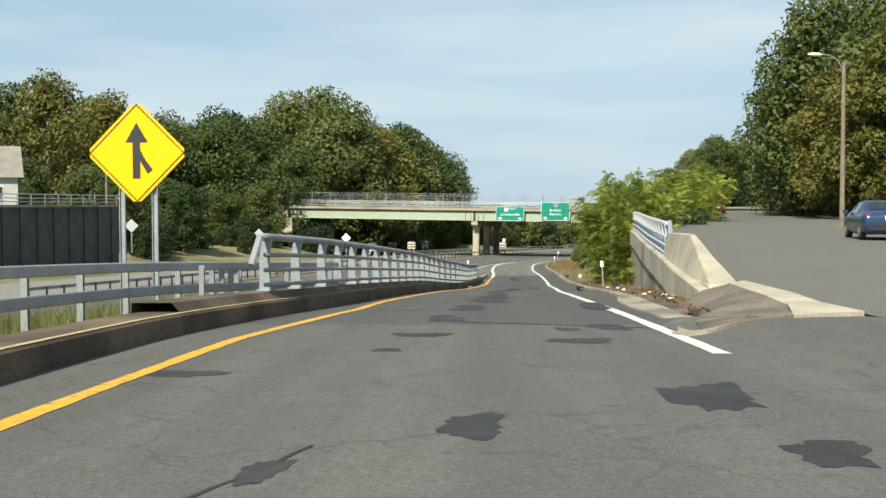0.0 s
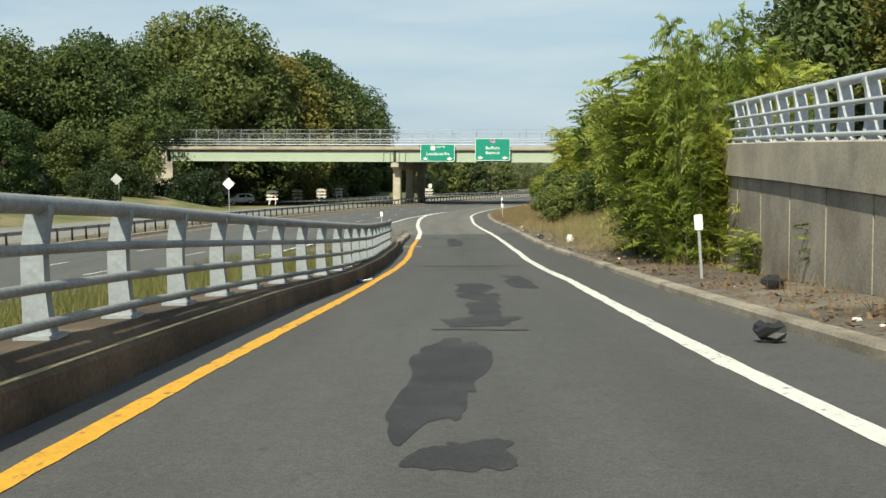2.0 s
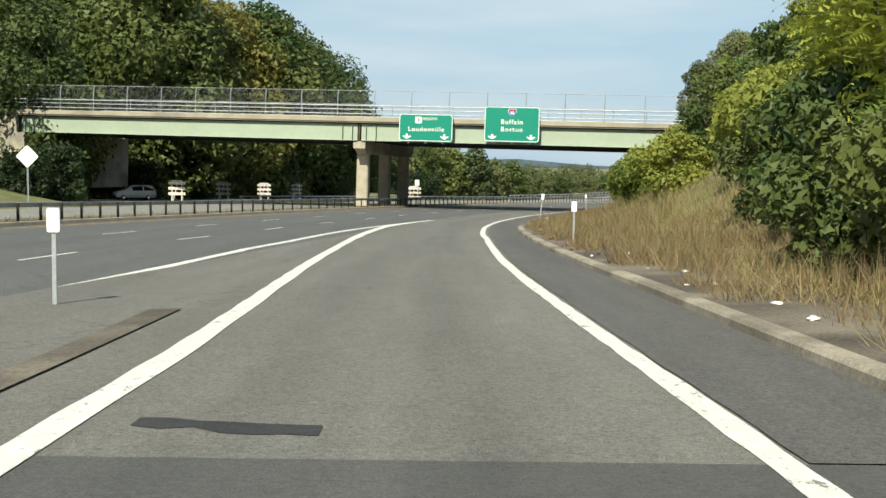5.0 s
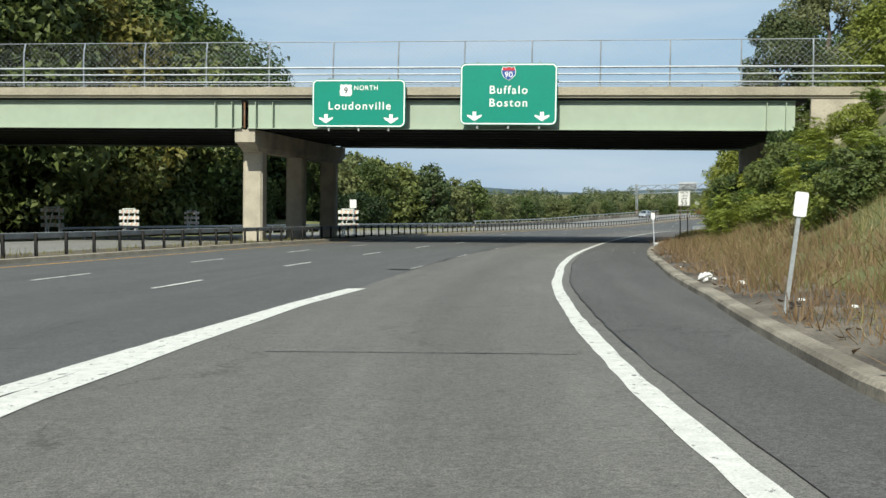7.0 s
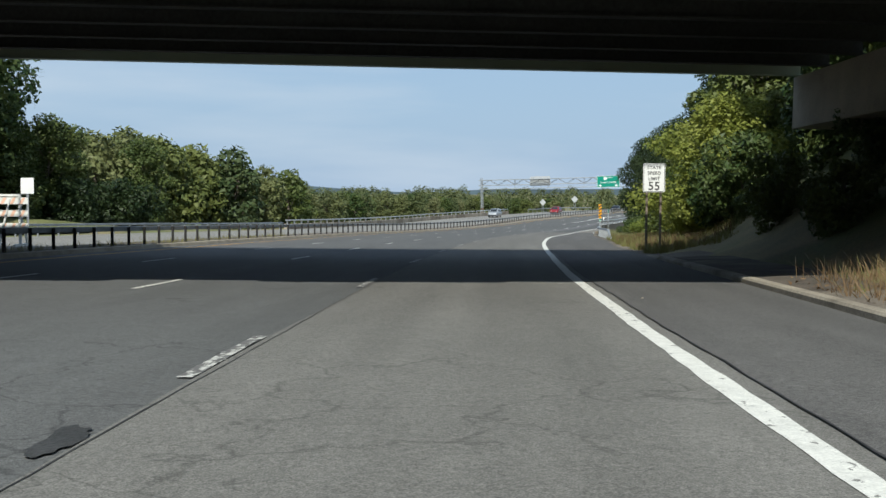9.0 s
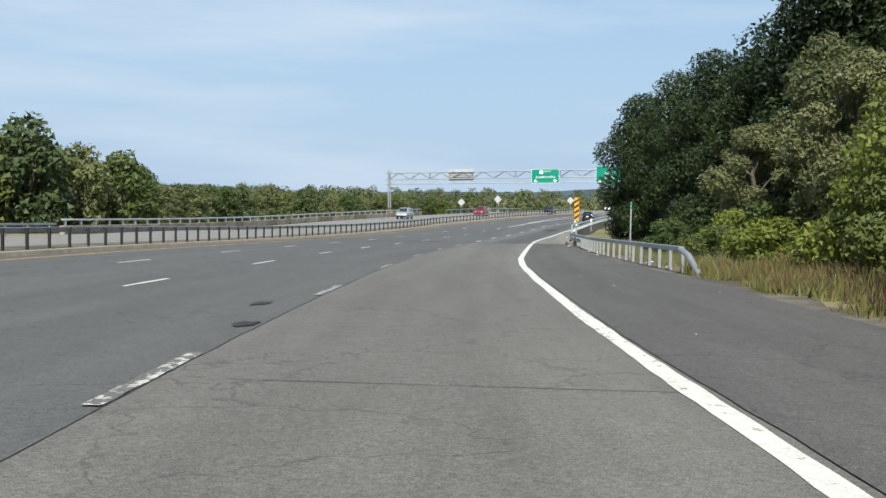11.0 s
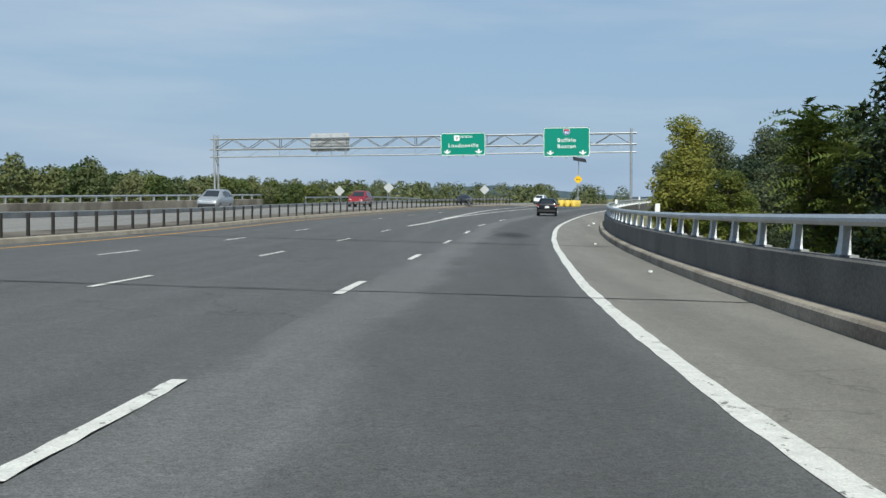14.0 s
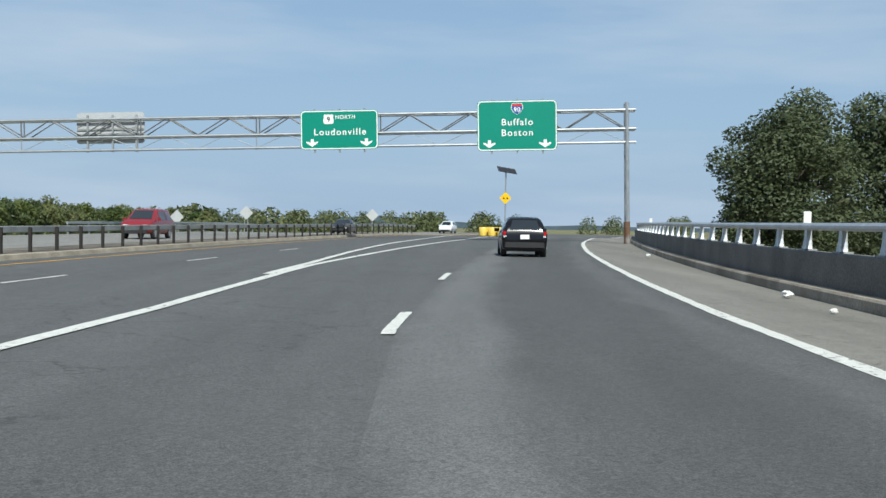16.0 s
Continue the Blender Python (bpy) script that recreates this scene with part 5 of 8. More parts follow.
def beam_guardrail(label, s0, s1, gap, u, top, beam_h=0.17, beam_w=0.15, low=None, mat="galv", base=None, post_in=0.14, face=-1, posts_mat=None):
    """Steel beam on posts along the line; the beam lies on the side face of the posts."""
    b = base or (lambda s: 0.0)
    t = thing("guardrail", label, "guardrail", pose(*spot(s0, u(s0), b(s0))))
    inv = t.matrix_world.inverted()
    n = int((s1 - s0) / gap)
    me = None
    for i in range(n + 1):
        s = s0 + 0.4 + i * gap
        if s > s1:
            break
        if me is None:
            ob = part("post", i_post(top + 0.22), M[posts_mat or mat], t)
            me = ob.data
        else:
            ob = new("post", me)
            ob.parent = t
        ob.matrix_local = inv @ put(s, u(s) - face * post_in, b(s) - 0.25)
    for z, h in [(top - beam_h / 2, beam_h)] + ([(low, beam_h)] if low else []):
        g = beam_along(s0, s1, 2.0, u, lambda s: b(s) + z, beam_w, h, 0.12)
        g.v = [tuple(inv @ Vector(v)) for v in g.v]
        part("beam", g, M[mat], t)
    return t


U_GL = table([(-10, -6.2), (14, -6.15), (20, -5.9), (26.6, U_CURB(27.6) - 0.4)])
beam_guardrail("galvanised double box-beam guardrail beside the yellow sign", -8, 26.6, 1.9, U_GL, 1.02, low=0.5, face=1)
extra = thing("guardrail_post_cluster", "close-set galvanised guardrail posts at the railing's start", "guardrail", put(22, U_GL(22)))
for i in range(5):
    part("post", i_post(1.15), M["galv"], extra, m=extra.matrix_world.inverted() @ put(21.2 + i * 0.75, U_GL(22) - 0.15, -0.2))


# ---- median barrier of the highway ----
def u_med(s):
    return U_MAIN(s) - HALF(s) - 0.9


tagged(ribbon("median_kerb", -60, 540, 3.0, [(lambda s: U_MAIN(s) - HALF(s) - 0.01, dz_main), (lambda s: U_MAIN(s) - HALF(s) - 0.06, lambda s: dz_main(s) + 0.15), (lambda s: U_MAIN(s) - HALF(s) - 0.35, lambda s: dz_main(s) + 0.16)], M["kerb_tan"]),
       "low concrete kerb of the median", "kerb", kind="structure")
tagged(ribbon("median_strip", -60, 540, 3.0, [(lambda s: U_MAIN(s) - HALF(s) - 0.35, lambda s: dz_main(s) + 0.15), (lambda s: U_MAIN(s) - HALF(s) - 3.2, lambda s: dz_main(s) + 0.13)], M["gravel"]),
       "gritty weedy median strip", "verge", kind="structure")
beam_guardrail("long galvanised median guardrail on dark steel posts", 60, 312, 1.9, u_med, 0.84, beam_h=0.21, mat="galv_dull", base=lambda s: dz_main(s) + 0.12, face=-1, posts_mat="steel_black")
beam_guardrail("long galvanised median guardrail on the bridge, with dark posts", 312, 470, 1.9, u_med, 0.84, beam_h=0.21, mat="galv_dull", base=lambda s: dz_main(s) + 0.12, face=-1, posts_mat="steel_black")
u_far = lambda s: U_MAIN(s) - HALF(s) - 18.2
beam_guardrail("far galvanised guardrail beyond the opposite lanes", 205, 311, 3.0, u_far, 0.85, mat="galv", base=dz_main, face=1)
beam_guardrail("far galvanised guardrail where the opposite lanes leave the bridge", 436, 480, 3.0, u_far, 0.85, mat="galv", base=dz_main, face=1)
FAR_S = [DECK + 0.5 + 3.0 * i for i in range(38)]
tagged(part("opposite_parapet", Geo().sweep([[spot(s, u_far(s) + a, c) for a, c in ((0.2, -1.2), (0.2, 0.62), (0.17, 0.65), (-0.17, 0.65), (-0.2, -1.2))] for s in FAR_S]), M["concrete_dark"]),
       "grey concrete parapet beyond the opposite lanes", "parapet", kind="structure")
frail = thing("opposite_rail", "pale metal rail on short posts along the opposite parapet", "railing", pose(*spot(FAR_S[0], u_far(FAR_S[0]), 0.65)))
finv = frail.matrix_world.inverted()
part("rail", Geo().tube([finv @ spot(s, u_far(s), 1.08) for s in FAR_S], 0.075, 8), M["alu"], frail, smooth=True)
me_far = Geo().box(0.16, 0.12, 0.42).mesh("post", M["alu"])
for i in range(46):
    s = FAR_S[0] + 0.5 + 2.4 * i
    ob = new("post", me_far)
    ob.parent = frail
    ob.matrix_local = finv @ put(s, u_far(s), 0.65)


# ---- right guardrail, then the long bridge's parapet ----
U_GR = table([(261, 6.5), (263, 6.25), (284, 5.3), (296, 5.15), (305, 5.05), (311.8, 4.75)])
gr = beam_guardrail("galvanised box-beam guardrail along the shoulder before the bridge", 265.4, 311.8, 1.87, U_GR, 0.8, beam_h=0.15, beam_w=0.13, face=-1)
part("end_bar", Geo().tube([gr.matrix_world.inverted() @ spot(s, U_GR(s) + e, h) for s, e, h in ((265.5, 0.0, 0.72), (264.4, 0.02, 0.56), (263.3, 0.1, 0.05))], 0.085, 8), M["galv"], gr)
beam_guardrail("lower galvanised beam leading to the bridge parapet", 302, 311.8, 1.3, lambda s: U_GR(s) + 0.02, 0.5, face=-1)
kerb("bridge_kerb", DECK - 4.5, 540, lambda s: U_RIGHT(s), 0.32, 0.22, M["concrete_dark"], "concrete kerb at the foot of the bridge parapet", below=0.4)
PAR = [DECK + 0.9 + i * 2.5 for i in range(68)]
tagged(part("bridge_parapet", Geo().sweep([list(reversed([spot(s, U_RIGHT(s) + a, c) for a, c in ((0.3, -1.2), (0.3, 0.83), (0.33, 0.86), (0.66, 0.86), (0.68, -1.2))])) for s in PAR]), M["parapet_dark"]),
       "grey concrete bridge parapet with shade in its colour, under a metal rail", "parapet", kind="structure")
prail = thing("parapet_rail", "single aluminium rail on tapered posts along the bridge parapet", "railing", pose(*spot(DECK + 1.2, 5)))
pinv = prail.matrix_world.inverted()
g = Geo()
g.sweep([[(-0.05 - 0.04 * (1 - f) * (1 - f), -0.07 - 0.06 * (1 - f) ** 2, f * 0.45), (0.05, -0.07 - 0.06 * (1 - f) ** 2, f * 0.45), (0.05, 0.07 + 0.06 * (1 - f) ** 2, f * 0.45), (-0.05 - 0.04 * (1 - f) ** 2, 0.07 + 0.06 * (1 - f) ** 2, f * 0.45)] for f in (0, 0.2, 0.5, 1.0)])
me_p, me_b = g.mesh("post", M["alu"]), Geo().box(0.26, 0.36, 0.035).mesh("base_plate", M["galv_dull"])
for i in range(66):
    s = DECK + 2.2 + i * 2.35
    for nm, me in (("post", me_p), ("base_plate", me_b)):
        ob = new(nm, me)
        ob.parent = prail
        ob.matrix_local = pinv @ put(s, U_RIGHT(s) + 0.5, 0.86)
bg = beam_along(DECK + 1.3, 466, 2.0, lambda s: U_RIGHT(s) + 0.48, 1.35, 0.16, 0.15, 0.35)
bg.v = [tuple(pinv @ Vector(v)) for v in bg.v]
part("rail", bg, M["alu"], prail)
part("end_plate", Geo().tube([pinv @ spot(DECK + 1.5, U_RIGHT(DECK + 1.5) + 0.48, 1.36), pinv @ spot(DECK + 0.9, U_RIGHT(DECK + 1) + 0.45, 0.74)], 0.08, 8), M["alu"], prail)

# ---- the street above the wall, and the island at the mouth ----
ST = pose(7.6, 14.0, 7.0, 0, 0, -20.3)                 # y runs up the street, x to its right
street_z = lambda y: -0.22 + 0.25 * smooth(0, 16, y) + 0.3 * smooth(40, 130, y)
edge = [(8.72, 14.95, 6.745), (8.84, 16.5, 6.745), (9.32, 18.49, 6.745), (9.8, 21.6, 6.745)]      # where the street meets island and wall
edge += [(*spot(s, U_WALL(s) + 0.66)[:2], min(7.02, max(6.75, Z_CAP(s) + 0.12))) for s in [26 + 3 * k for k in range(18)]]
edge = [ST.inverted() @ Vector(e) for e in edge]
EDGE_X = table([(-8, 1.6), (-0.5, 1.3)] + [(e.y, e.x) for e in edge] + [(120, -3), (150, -3)])
EDGE_Z = table([(-8, -0.27), (-0.5, -0.262)] + [(e.y, e.z) for e in edge] + [(120, 0.33), (150, 0.33)])
g = Geo()
ys = [-8, -4, -1, 0.5] + [e.y for e in edge] + [80, 100, 120, 150]
g.sweep([[ST @ Vector((10.5 + 0.022 * max(0, y), y, street_z(y))), ST @ Vector((5, y, street_z(y) + 0.06 * smooth(4, 14, y))), ST @ Vector((EDGE_X(y), y, EDGE_Z(y)))] for y in ys], closed=False)
tagged(part("road_street", g, M["asphalt_old"]), "grey asphalt street rising beside the slip road", "road", kind="structure")
g = Geo()
g.sweep([[ST @ Vector((10.5 + 0.022 * y + x, y, z + street_z(y))) for x, z in ((0.2, -0.3), (0.2, 0.16), (0.03, 0.16), (0.0, 0.13), (0.0, -0.3))] for y in (2, 30, 60, 100, 150)])
tagged(part("street_kerb_right", g, M["concrete"]), "concrete kerb on the street's grassy side", "kerb", kind="structure")
# island at the mouth: dark fill inside a pale kerb that widens to a flush concrete strip
def island_z(x, y):
    s, u = along(x, y)
    base = on_line(s)[2]
    f = max(max(0.0, min(1.0, (u - 3.7) / 1.5)), max(0.0, min(1.0, (18.6 - s) / 1.8)) * max(0.0, min(1.0, (u - 3.1) / 1.1)))
    return base + max(0.0, 6.74 - base) * f + 0.025


def flat(name, corners, lift, mat, label, category):
    """A thin slab laid on the mouth's surface, with a skirt down into it."""
    n = len(corners)
    top = [Vector((x, y, island_z(x, y) + lift)) for x, y in corners]
    mid = sum(top, Vector()) / n
    g = Geo().add([tuple(v) for v in top] + [tuple(mid)] + [(v.x, v.y, v.z - 0.35) for v in top], [(i, (i + 1) % n, n) for i in range(n)] + [(n + 1 + i, n + 1 + (i + 1) % n, (i + 1) % n, i) for i in range(n)])
    return tagged(part(name, g, M[mat]), label, category, kind="structure")


fill = [(6.1, 14.75), (6.6, 14.82), (7.5, 14.95), (8.08, 15.9), (8.68, 18.3), (9.3, 21.2), (9.05, 21.7)] + [tuple(spot(s, u)[:2]) for s, u in ((23.15, 4.6), (22, 4.2), (19.2, 3.95), (17.2, 3.5))]
flat("island_fill", fill, 0.0, "gravel", "dark gritty fill of the traffic island", "pavement")
lip = [(5.78, 15.1), (5.85, 14.7), (6.1, 14.55), (6.6, 14.62), (7.5, 14.75), (8.2, 15.55)]
inner = [(6.0, 15.2), (6.05, 14.88), (6.2, 14.74), (6.6, 14.8), (7.45, 14.94), (8.1, 15.75)]
low = [Vector((*a, island_z(*a) + 0.02)) for a in lip]
high = [Vector((*a, island_z(*a) + 0.02)) for a in inner]
g = Geo().sweep([[tuple(a - Vector((0, 0, 0.3))), tuple(a), tuple(b), tuple(b - Vector((0, 0, 0.3)))] for a, b in zip(low, high)])
tagged(part("island_kerb", g, M["kerb_grey"]), "worn pale concrete lip round the traffic island", "kerb", kind="structure")
U_APRON = table([(16.2, 3.05), (17.5, 3.25), (19, 3.4), (25, 3.36), (29, 3.5), (33, 3.82)])
tagged(ribbon("kerb_apron", 16.2, 33, 0.7, [(U_APRON, -0.05), (lambda s: U_APRON(s) + 0.01, 0.03), (lambda s: max(min(U_RIGHT(s), 3.95) + 0.06, U_APRON(s) + 0.1), lambda s: 0.055 + 0.05 * smooth(24, 40, s))], M["kerb_grey"]),
       "low worn concrete apron beside the traffic island", "kerb", kind="structure")
flat("kerb_strip", [(9.3, 21.2), (8.7, 18.35), (8.08, 15.85), (7.43, 14.66), (8.72, 15.0), (8.85, 16.5), (9.34, 18.49), (9.83, 21.6)], 0.022, "concrete", "pale flush concrete strip between street and island", "kerb")
# wall and railing far beyond the highway on the left
lw = thing("far_retaining_wall", "dark sheet-pile retaining wall with a white railing on top", "wall")
W0, W1 = Vector((-42.0, 62.0, 0)), Vector((-17.0, 130.0, 0))
d = (W1 - W0).normalized()
nrm = Vector((d.y, -d.x, 0))
for i in range(48):
    a = W0 + d * (i * (W1 - W0).length / 48)
    b = W0 + d * ((i + 1) * (W1 - W0).length / 48)
    k = 0.18 if i % 2 else 0.0
    part("sheet_pile", Geo().sweep([[(p.x + nrm.x * o, p.y + nrm.y * o, z) for o, z in ((k, 1.0), (k, 8.3), (k - 0.3, 8.3), (k - 0.3, 1.0))] for p in (a, b)]), M["sheet_wall"], lw)
part("coping", Geo().sweep([[(p.x + nrm.x * o, p.y + nrm.y * o, z) for o, z in ((0.3, 8.3), (0.3, 8.55), (-0.4, 8.55), (-0.4, 8.3))] for p in (W0, W1)]), M["concrete_dark"], lw, "concrete coping")
for i in range(30):
    p = W0 + d * (i * (W1 - W0).length / 29)
    part("rail_post", Geo().box(0.1, 0.1, 1.1, (p.x, p.y, 8.55)), M["alu"], lw)
for z in (8.85, 9.2, 9.6):
    part("rail", Geo().tube([(W0.x, W0.y, z), (W1.x, W1.y, z)], 0.05, 6), M["alu"], lw)

# steel guardrail on the street's far side
sg = thing("street_guardrail", "weathered steel guardrail at the far side of the street", "guardrail", ST)
part("beam", Geo().sweep([[(x0, y, street_z(y) + z) for x0, z in ((x, 0.48), (x - 0.05, 0.56), (x, 0.62), (x - 0.05, 0.68), (x, 0.78), (x + 0.03, 0.78), (x + 0.03, 0.48))] for x, y in ((15.2, 62), (15.6, 90), (15.0, 118), (11.0, 138), (4.0, 146))]), M["galv_dull"], sg)
for i in range(22):
    part("post", Geo().box(0.15, 0.15, 1.1, (15.45, 62.5 + 2.6 * i, street_z(62.5 + 2.6 * i) - 0.35)), M["galv_dull"], sg)

# ---- small signs, posts and roadside things ----
def diamond(w, t, m=None):
    """A diamond plate with clipped corners, centred on the origin, facing -y."""
    h, c = w * 0.7071, 0.06 * w
    o = [(-c, -h + c * 0.4), (c, -h + c * 0.4), (h - c * 0.4, -c), (h - c * 0.4, c), (c, h - c * 0.4), (-c, h - c * 0.4), (-h + c * 0.4, c), (-h + c * 0.4, -c)]
    return Geo().plate(o, t, m)


def u_channel(h):
    g = Geo()
    return g.box(0.09, 0.012, h, (0, 0.02, 0)).box(0.012, 0.05, h, (-0.045, 0, 0)).box(0.012, 0.05, h, (0.045, 0, 0))


# yellow merge sign on two posts
ms = thing("merge_sign", "yellow diamond merge sign with black arrow on two steel posts", "road sign", put(20.8, -6.45, -0.72, -2) @ Matrix.Scale(1.11, 4))
zc = 3.45
panel = part("panel", diamond(1.22, 0.006, pose(0, -0.03, zc)), M["sign_yellow"], ms, "yellow diamond panel")
rim_o, rim_i = 1.19 * 0.7071, 1.15 * 0.7071
g = Geo()
sq = [(0, -1), (1, 0), (0, 1), (-1, 0)]
g.add([(a * rim_o, -0.036, zc + b * rim_o) for a, b in sq] + [(a * rim_i, -0.036, zc + b * rim_i) for a, b in sq], [(i, (i + 1) % 4, 4 + (i + 1) % 4, 4 + i) for i in range(4)])
part("border", g, M["sign_black"], ms, "black border line")
g = Geo()
vs = [(-0.075, -0.44), (0.06, -0.44), (0.06, 0.18), (0.2, 0.18), (0.0, 0.52), (-0.2, 0.18), (-0.075, 0.18)]
g.add([(x, -0.036, zc + z) for x, z in vs], [(0, 1, 2, 6), (6, 2, 3, 4, 5)])
vs = [(0.06, 0.06), (0.06, -0.14), (0.19, -0.36), (0.28, -0.29), (0.14, -0.1)]
g.add([(x, -0.0365, zc + z) for x, z in vs], [(0, 4, 1), (1, 4, 3, 2)])
part("arrow", g, M["sign_black"], ms, "black merging arrow")
for x in (-0.29, 0.29):
    part("post", u_channel(3.55), M["galv"], ms, m=pose(x, 0.03, 0))


def diamond_back(m, label, back=True, w=1.0, h=2.4, posts=1):
    """A diamond sign seen from one side only; its printed side faces the other traffic."""
    t = thing("diamond_sign", label, "road sign", m)
    part("panel", diamond(w, 0.006, pose(0, -0.01, h)), M["sign_back"] if back else M["sign_white"], t)
    for k in range(posts):
        part("post", u_channel(h + 0.45 * w), M["galv"], t, m=pose(0 if posts == 1 else (k - 0.5) * 0.5, 0.03, 0))
    return t


diamond_back(pose(11.6, 164.0, 0.3, 0, 0, -14), "white diamond sign on a post beside the highway", False, 0.98, 3.3)
diamond_back(pose(-1.3, 171.0, 0.8, 0, 0, -10), "grey diamond sign on two posts beside the opposite lanes", True, 0.95, 3.4, 2)
diamond_back(pose(-13.0, 109.6, 3.9, 0, 0, -4), "grey diamond sign on two posts beside the highway", True, 0.9, 2.6, 1)
for x, y, z, w, lab in ((218.1, 474.7, -2.7, 1.4, "grey diamond sign back beside the opposite lanes"), (233.1, 480.3, -1.8, 1.5, "white diamond sign back with struts on two posts")):
    diamond_back(pose(x, y, ground_z(x, y), 0, 0, -40), lab, True, w, z - ground_z(x, y), 2)
diamond_back(pose(*spot(536, -26, 0.1), 0, 0, -42), "small grey diamond sign back far along the road", True, 1.4, 2.5, 1)


# white delineators
def delineator(m, label="white plastic delineator on a steel post in the verge", h=1.15, lean=0.0):
    t = thing("delineator", label, "delineator", m @ pose(0, 0, 0, 0, lean, 0), "delineators")
    part("post", Geo().box(0.055, 0.02, h + 0.3, (0, 0, -0.3)), M["alu"], t)
    part("plate", Geo().plate(rounded(0.17, 0.32, 0.03), 0.02, pose(0, -0.03, h - 0.2)), M["plastic_white"], t, "white plate")
    return t


delineator(put(57.4, 4.8, 0.12), lean=-4, h=1.25)
delineator(put(108.5, -5.0, 0.0))
delineator(put(153.4, 4.17, 0.12), lean=7, h=1.5)
delineator(put(193.5, 4.8, 0.15), lean=-3, h=1.5)
delineator(put(128.0, 4.3, 0.15))
delineator(put(316.2, 5.15, 0.7), "white delineator plate behind the bridge parapet", 1.0)
delineator(put(347.0, 6.6, 0.72), "white delineator plate behind the bridge parapet", 0.85)
delineator(put(386.0, 9.0, 0.72), "white delineator plate behind the bridge parapet", 0.85)
delineator(put(430.0, 13.2, 0.72), "white delineator plate behind the bridge parapet", 0.85)

# speed limit sign
sp = thing("speed_limit_sign", "white state speed limit 55 sign on two dark posts", "road sign", put(231.5, 6.55, 0.0))
part("panel", Geo().plate(rounded(0.95, 1.25, 0.06), 0.006, pose(0, -0.04, 2.6)), M["sign_white"], sp)
g = Geo()
frm = rounded(0.91, 1.21, 0.05), rounded(0.87, 1.17, 0.04)
k = len(frm[0])
g.add([(x, -0.047, z + 2.62) for x, z in frm[0]] + [(x, -0.047, z + 2.64) for x, z in frm[1]], [(i, (i + 1) % k, k + (i + 1) % k, k + i) for i in range(k)])
part("border", g, M["sign_black"], sp, "black border line")
for text, z, size in (("STATE", 3.6, 0.2), ("SPEED", 3.36, 0.2), ("LIMIT", 3.12, 0.2), ("55", 2.7, 0.5)):
    words(text, size, 0, z, sp, -0.05, "sign_black")
for x in (-0.3, 0.3):
    part("post", Geo().box(0.09, 0.09, 3.7, (x, 0.02, 0)), M["wood"], sp, "dark wooden post")

# striped hazard marker with its small green plate
hz = thing("hazard_marker", "tall yellow and black striped marker with small green plate", "road sign", put(307.4, 5.02, 0.0))
part("panel", Geo().plate(rounded(0.32, 1.55, 0.03), 0.006, pose(0, -0.03, 1.7)), M["marker_amber"], hz)
for i in range(4):
    z = 1.7 + 0.13 + i * 0.36
    vs = [(-0.155, z - 0.08), (0.155, z + 0.14), (0.155, z + 0.32), (-0.155, z + 0.1)]
    vs = [(x, max(1.705, min(3.245, q))) for x, q in vs]
    part("stripe", Geo().add([(x, -0.035, q) for x, q in vs], [(0, 1, 2, 3)]), M["sign_black"], hz, "black slanting stripe")
part("marker_plate", Geo().plate(rounded(0.24, 0.29, 0.02), 0.004, pose(0.02, -0.03, 1.33)), M["sign_green"], hz, "small green plate")
for z, w in ((1.55, 0.05), (1.465, 0.15), (1.38, 0.15)):
    part("plate_bar", Geo().add([(0.02 - w / 2, -0.035, z - 0.022), (0.02 + w / 2, -0.035, z - 0.022), (0.02 + w / 2, -0.035, z + 0.022), (0.02 - w / 2, -0.035, z + 0.022)], [(0, 1, 2, 3)]), M["sign_white"], hz, "white bar of small print")
part("post", u_channel(3.2), M["galv"], hz, m=pose(0, 0.02, 0))
tp = thing("marker_post", "tall pale steel post with green bands behind the guardrail", "post", put(280.3, 6.24, -0.2))
part("post", Geo().box(0.06, 0.03, 2.6), M["galv"], tp)
for z, h, key in ((2.52, 0.09, "sign_green"), (2.36, 0.1, "sign_green")):
    part("band", Geo().box(0.085, 0.04, h, (0, 0, z - 0.05)), M[key], tp, "green reflective band")


# barricades
def barricade(m):
    """Road barricade: a braced upright frame with three broad slats."""
    t = thing("barricade", "white slatted barricade with orange stripes on a braced frame", "barricade", m, "barricades by the pier")
    for x in (-0.55, 0.5):
        part("upright", Geo().box(0.1, 0.1, 2.2, (x, 0, 0)), M["barrier_white"], t)
        part("foot", Geo().box(0.12, 1.5, 0.1, (x, 0.1, 0)), M["barrier_white"], t)
        part("brace", Geo().tube([(x, 0.75, 0.1), (x, 0.05, 1.5)], 0.045, 6), M["barrier_white"], t)
    part("top_bar", Geo().box(1.15, 0.1, 0.1, (-0.025, 0, 2.2)), M["barrier_white"], t)
    part("brace", Geo().tube([(-0.4, -0.1, 0.1), (0.1, -0.1, 2.1)], 0.045, 6), M["barrier_white"], t)
    for z in (0.72, 1.3, 1.86):
        sl = part("slat", Geo().box(1.8, 0.04, 0.3, (0, -0.07, z)), M["barrier_white"], t)
        for k in range(4):
            x = -0.75 + k * 0.42
            part("stripe", Geo().add([Vector((x + a, -0.096, z + b)) for a, b in ((0, 0.01), (0.14, 0.01), (0.28, 0.29), (0.14, 0.29))], [(0, 1, 2, 3)]), M["faded_orange"], sl, "faded orange stripe")
    return t


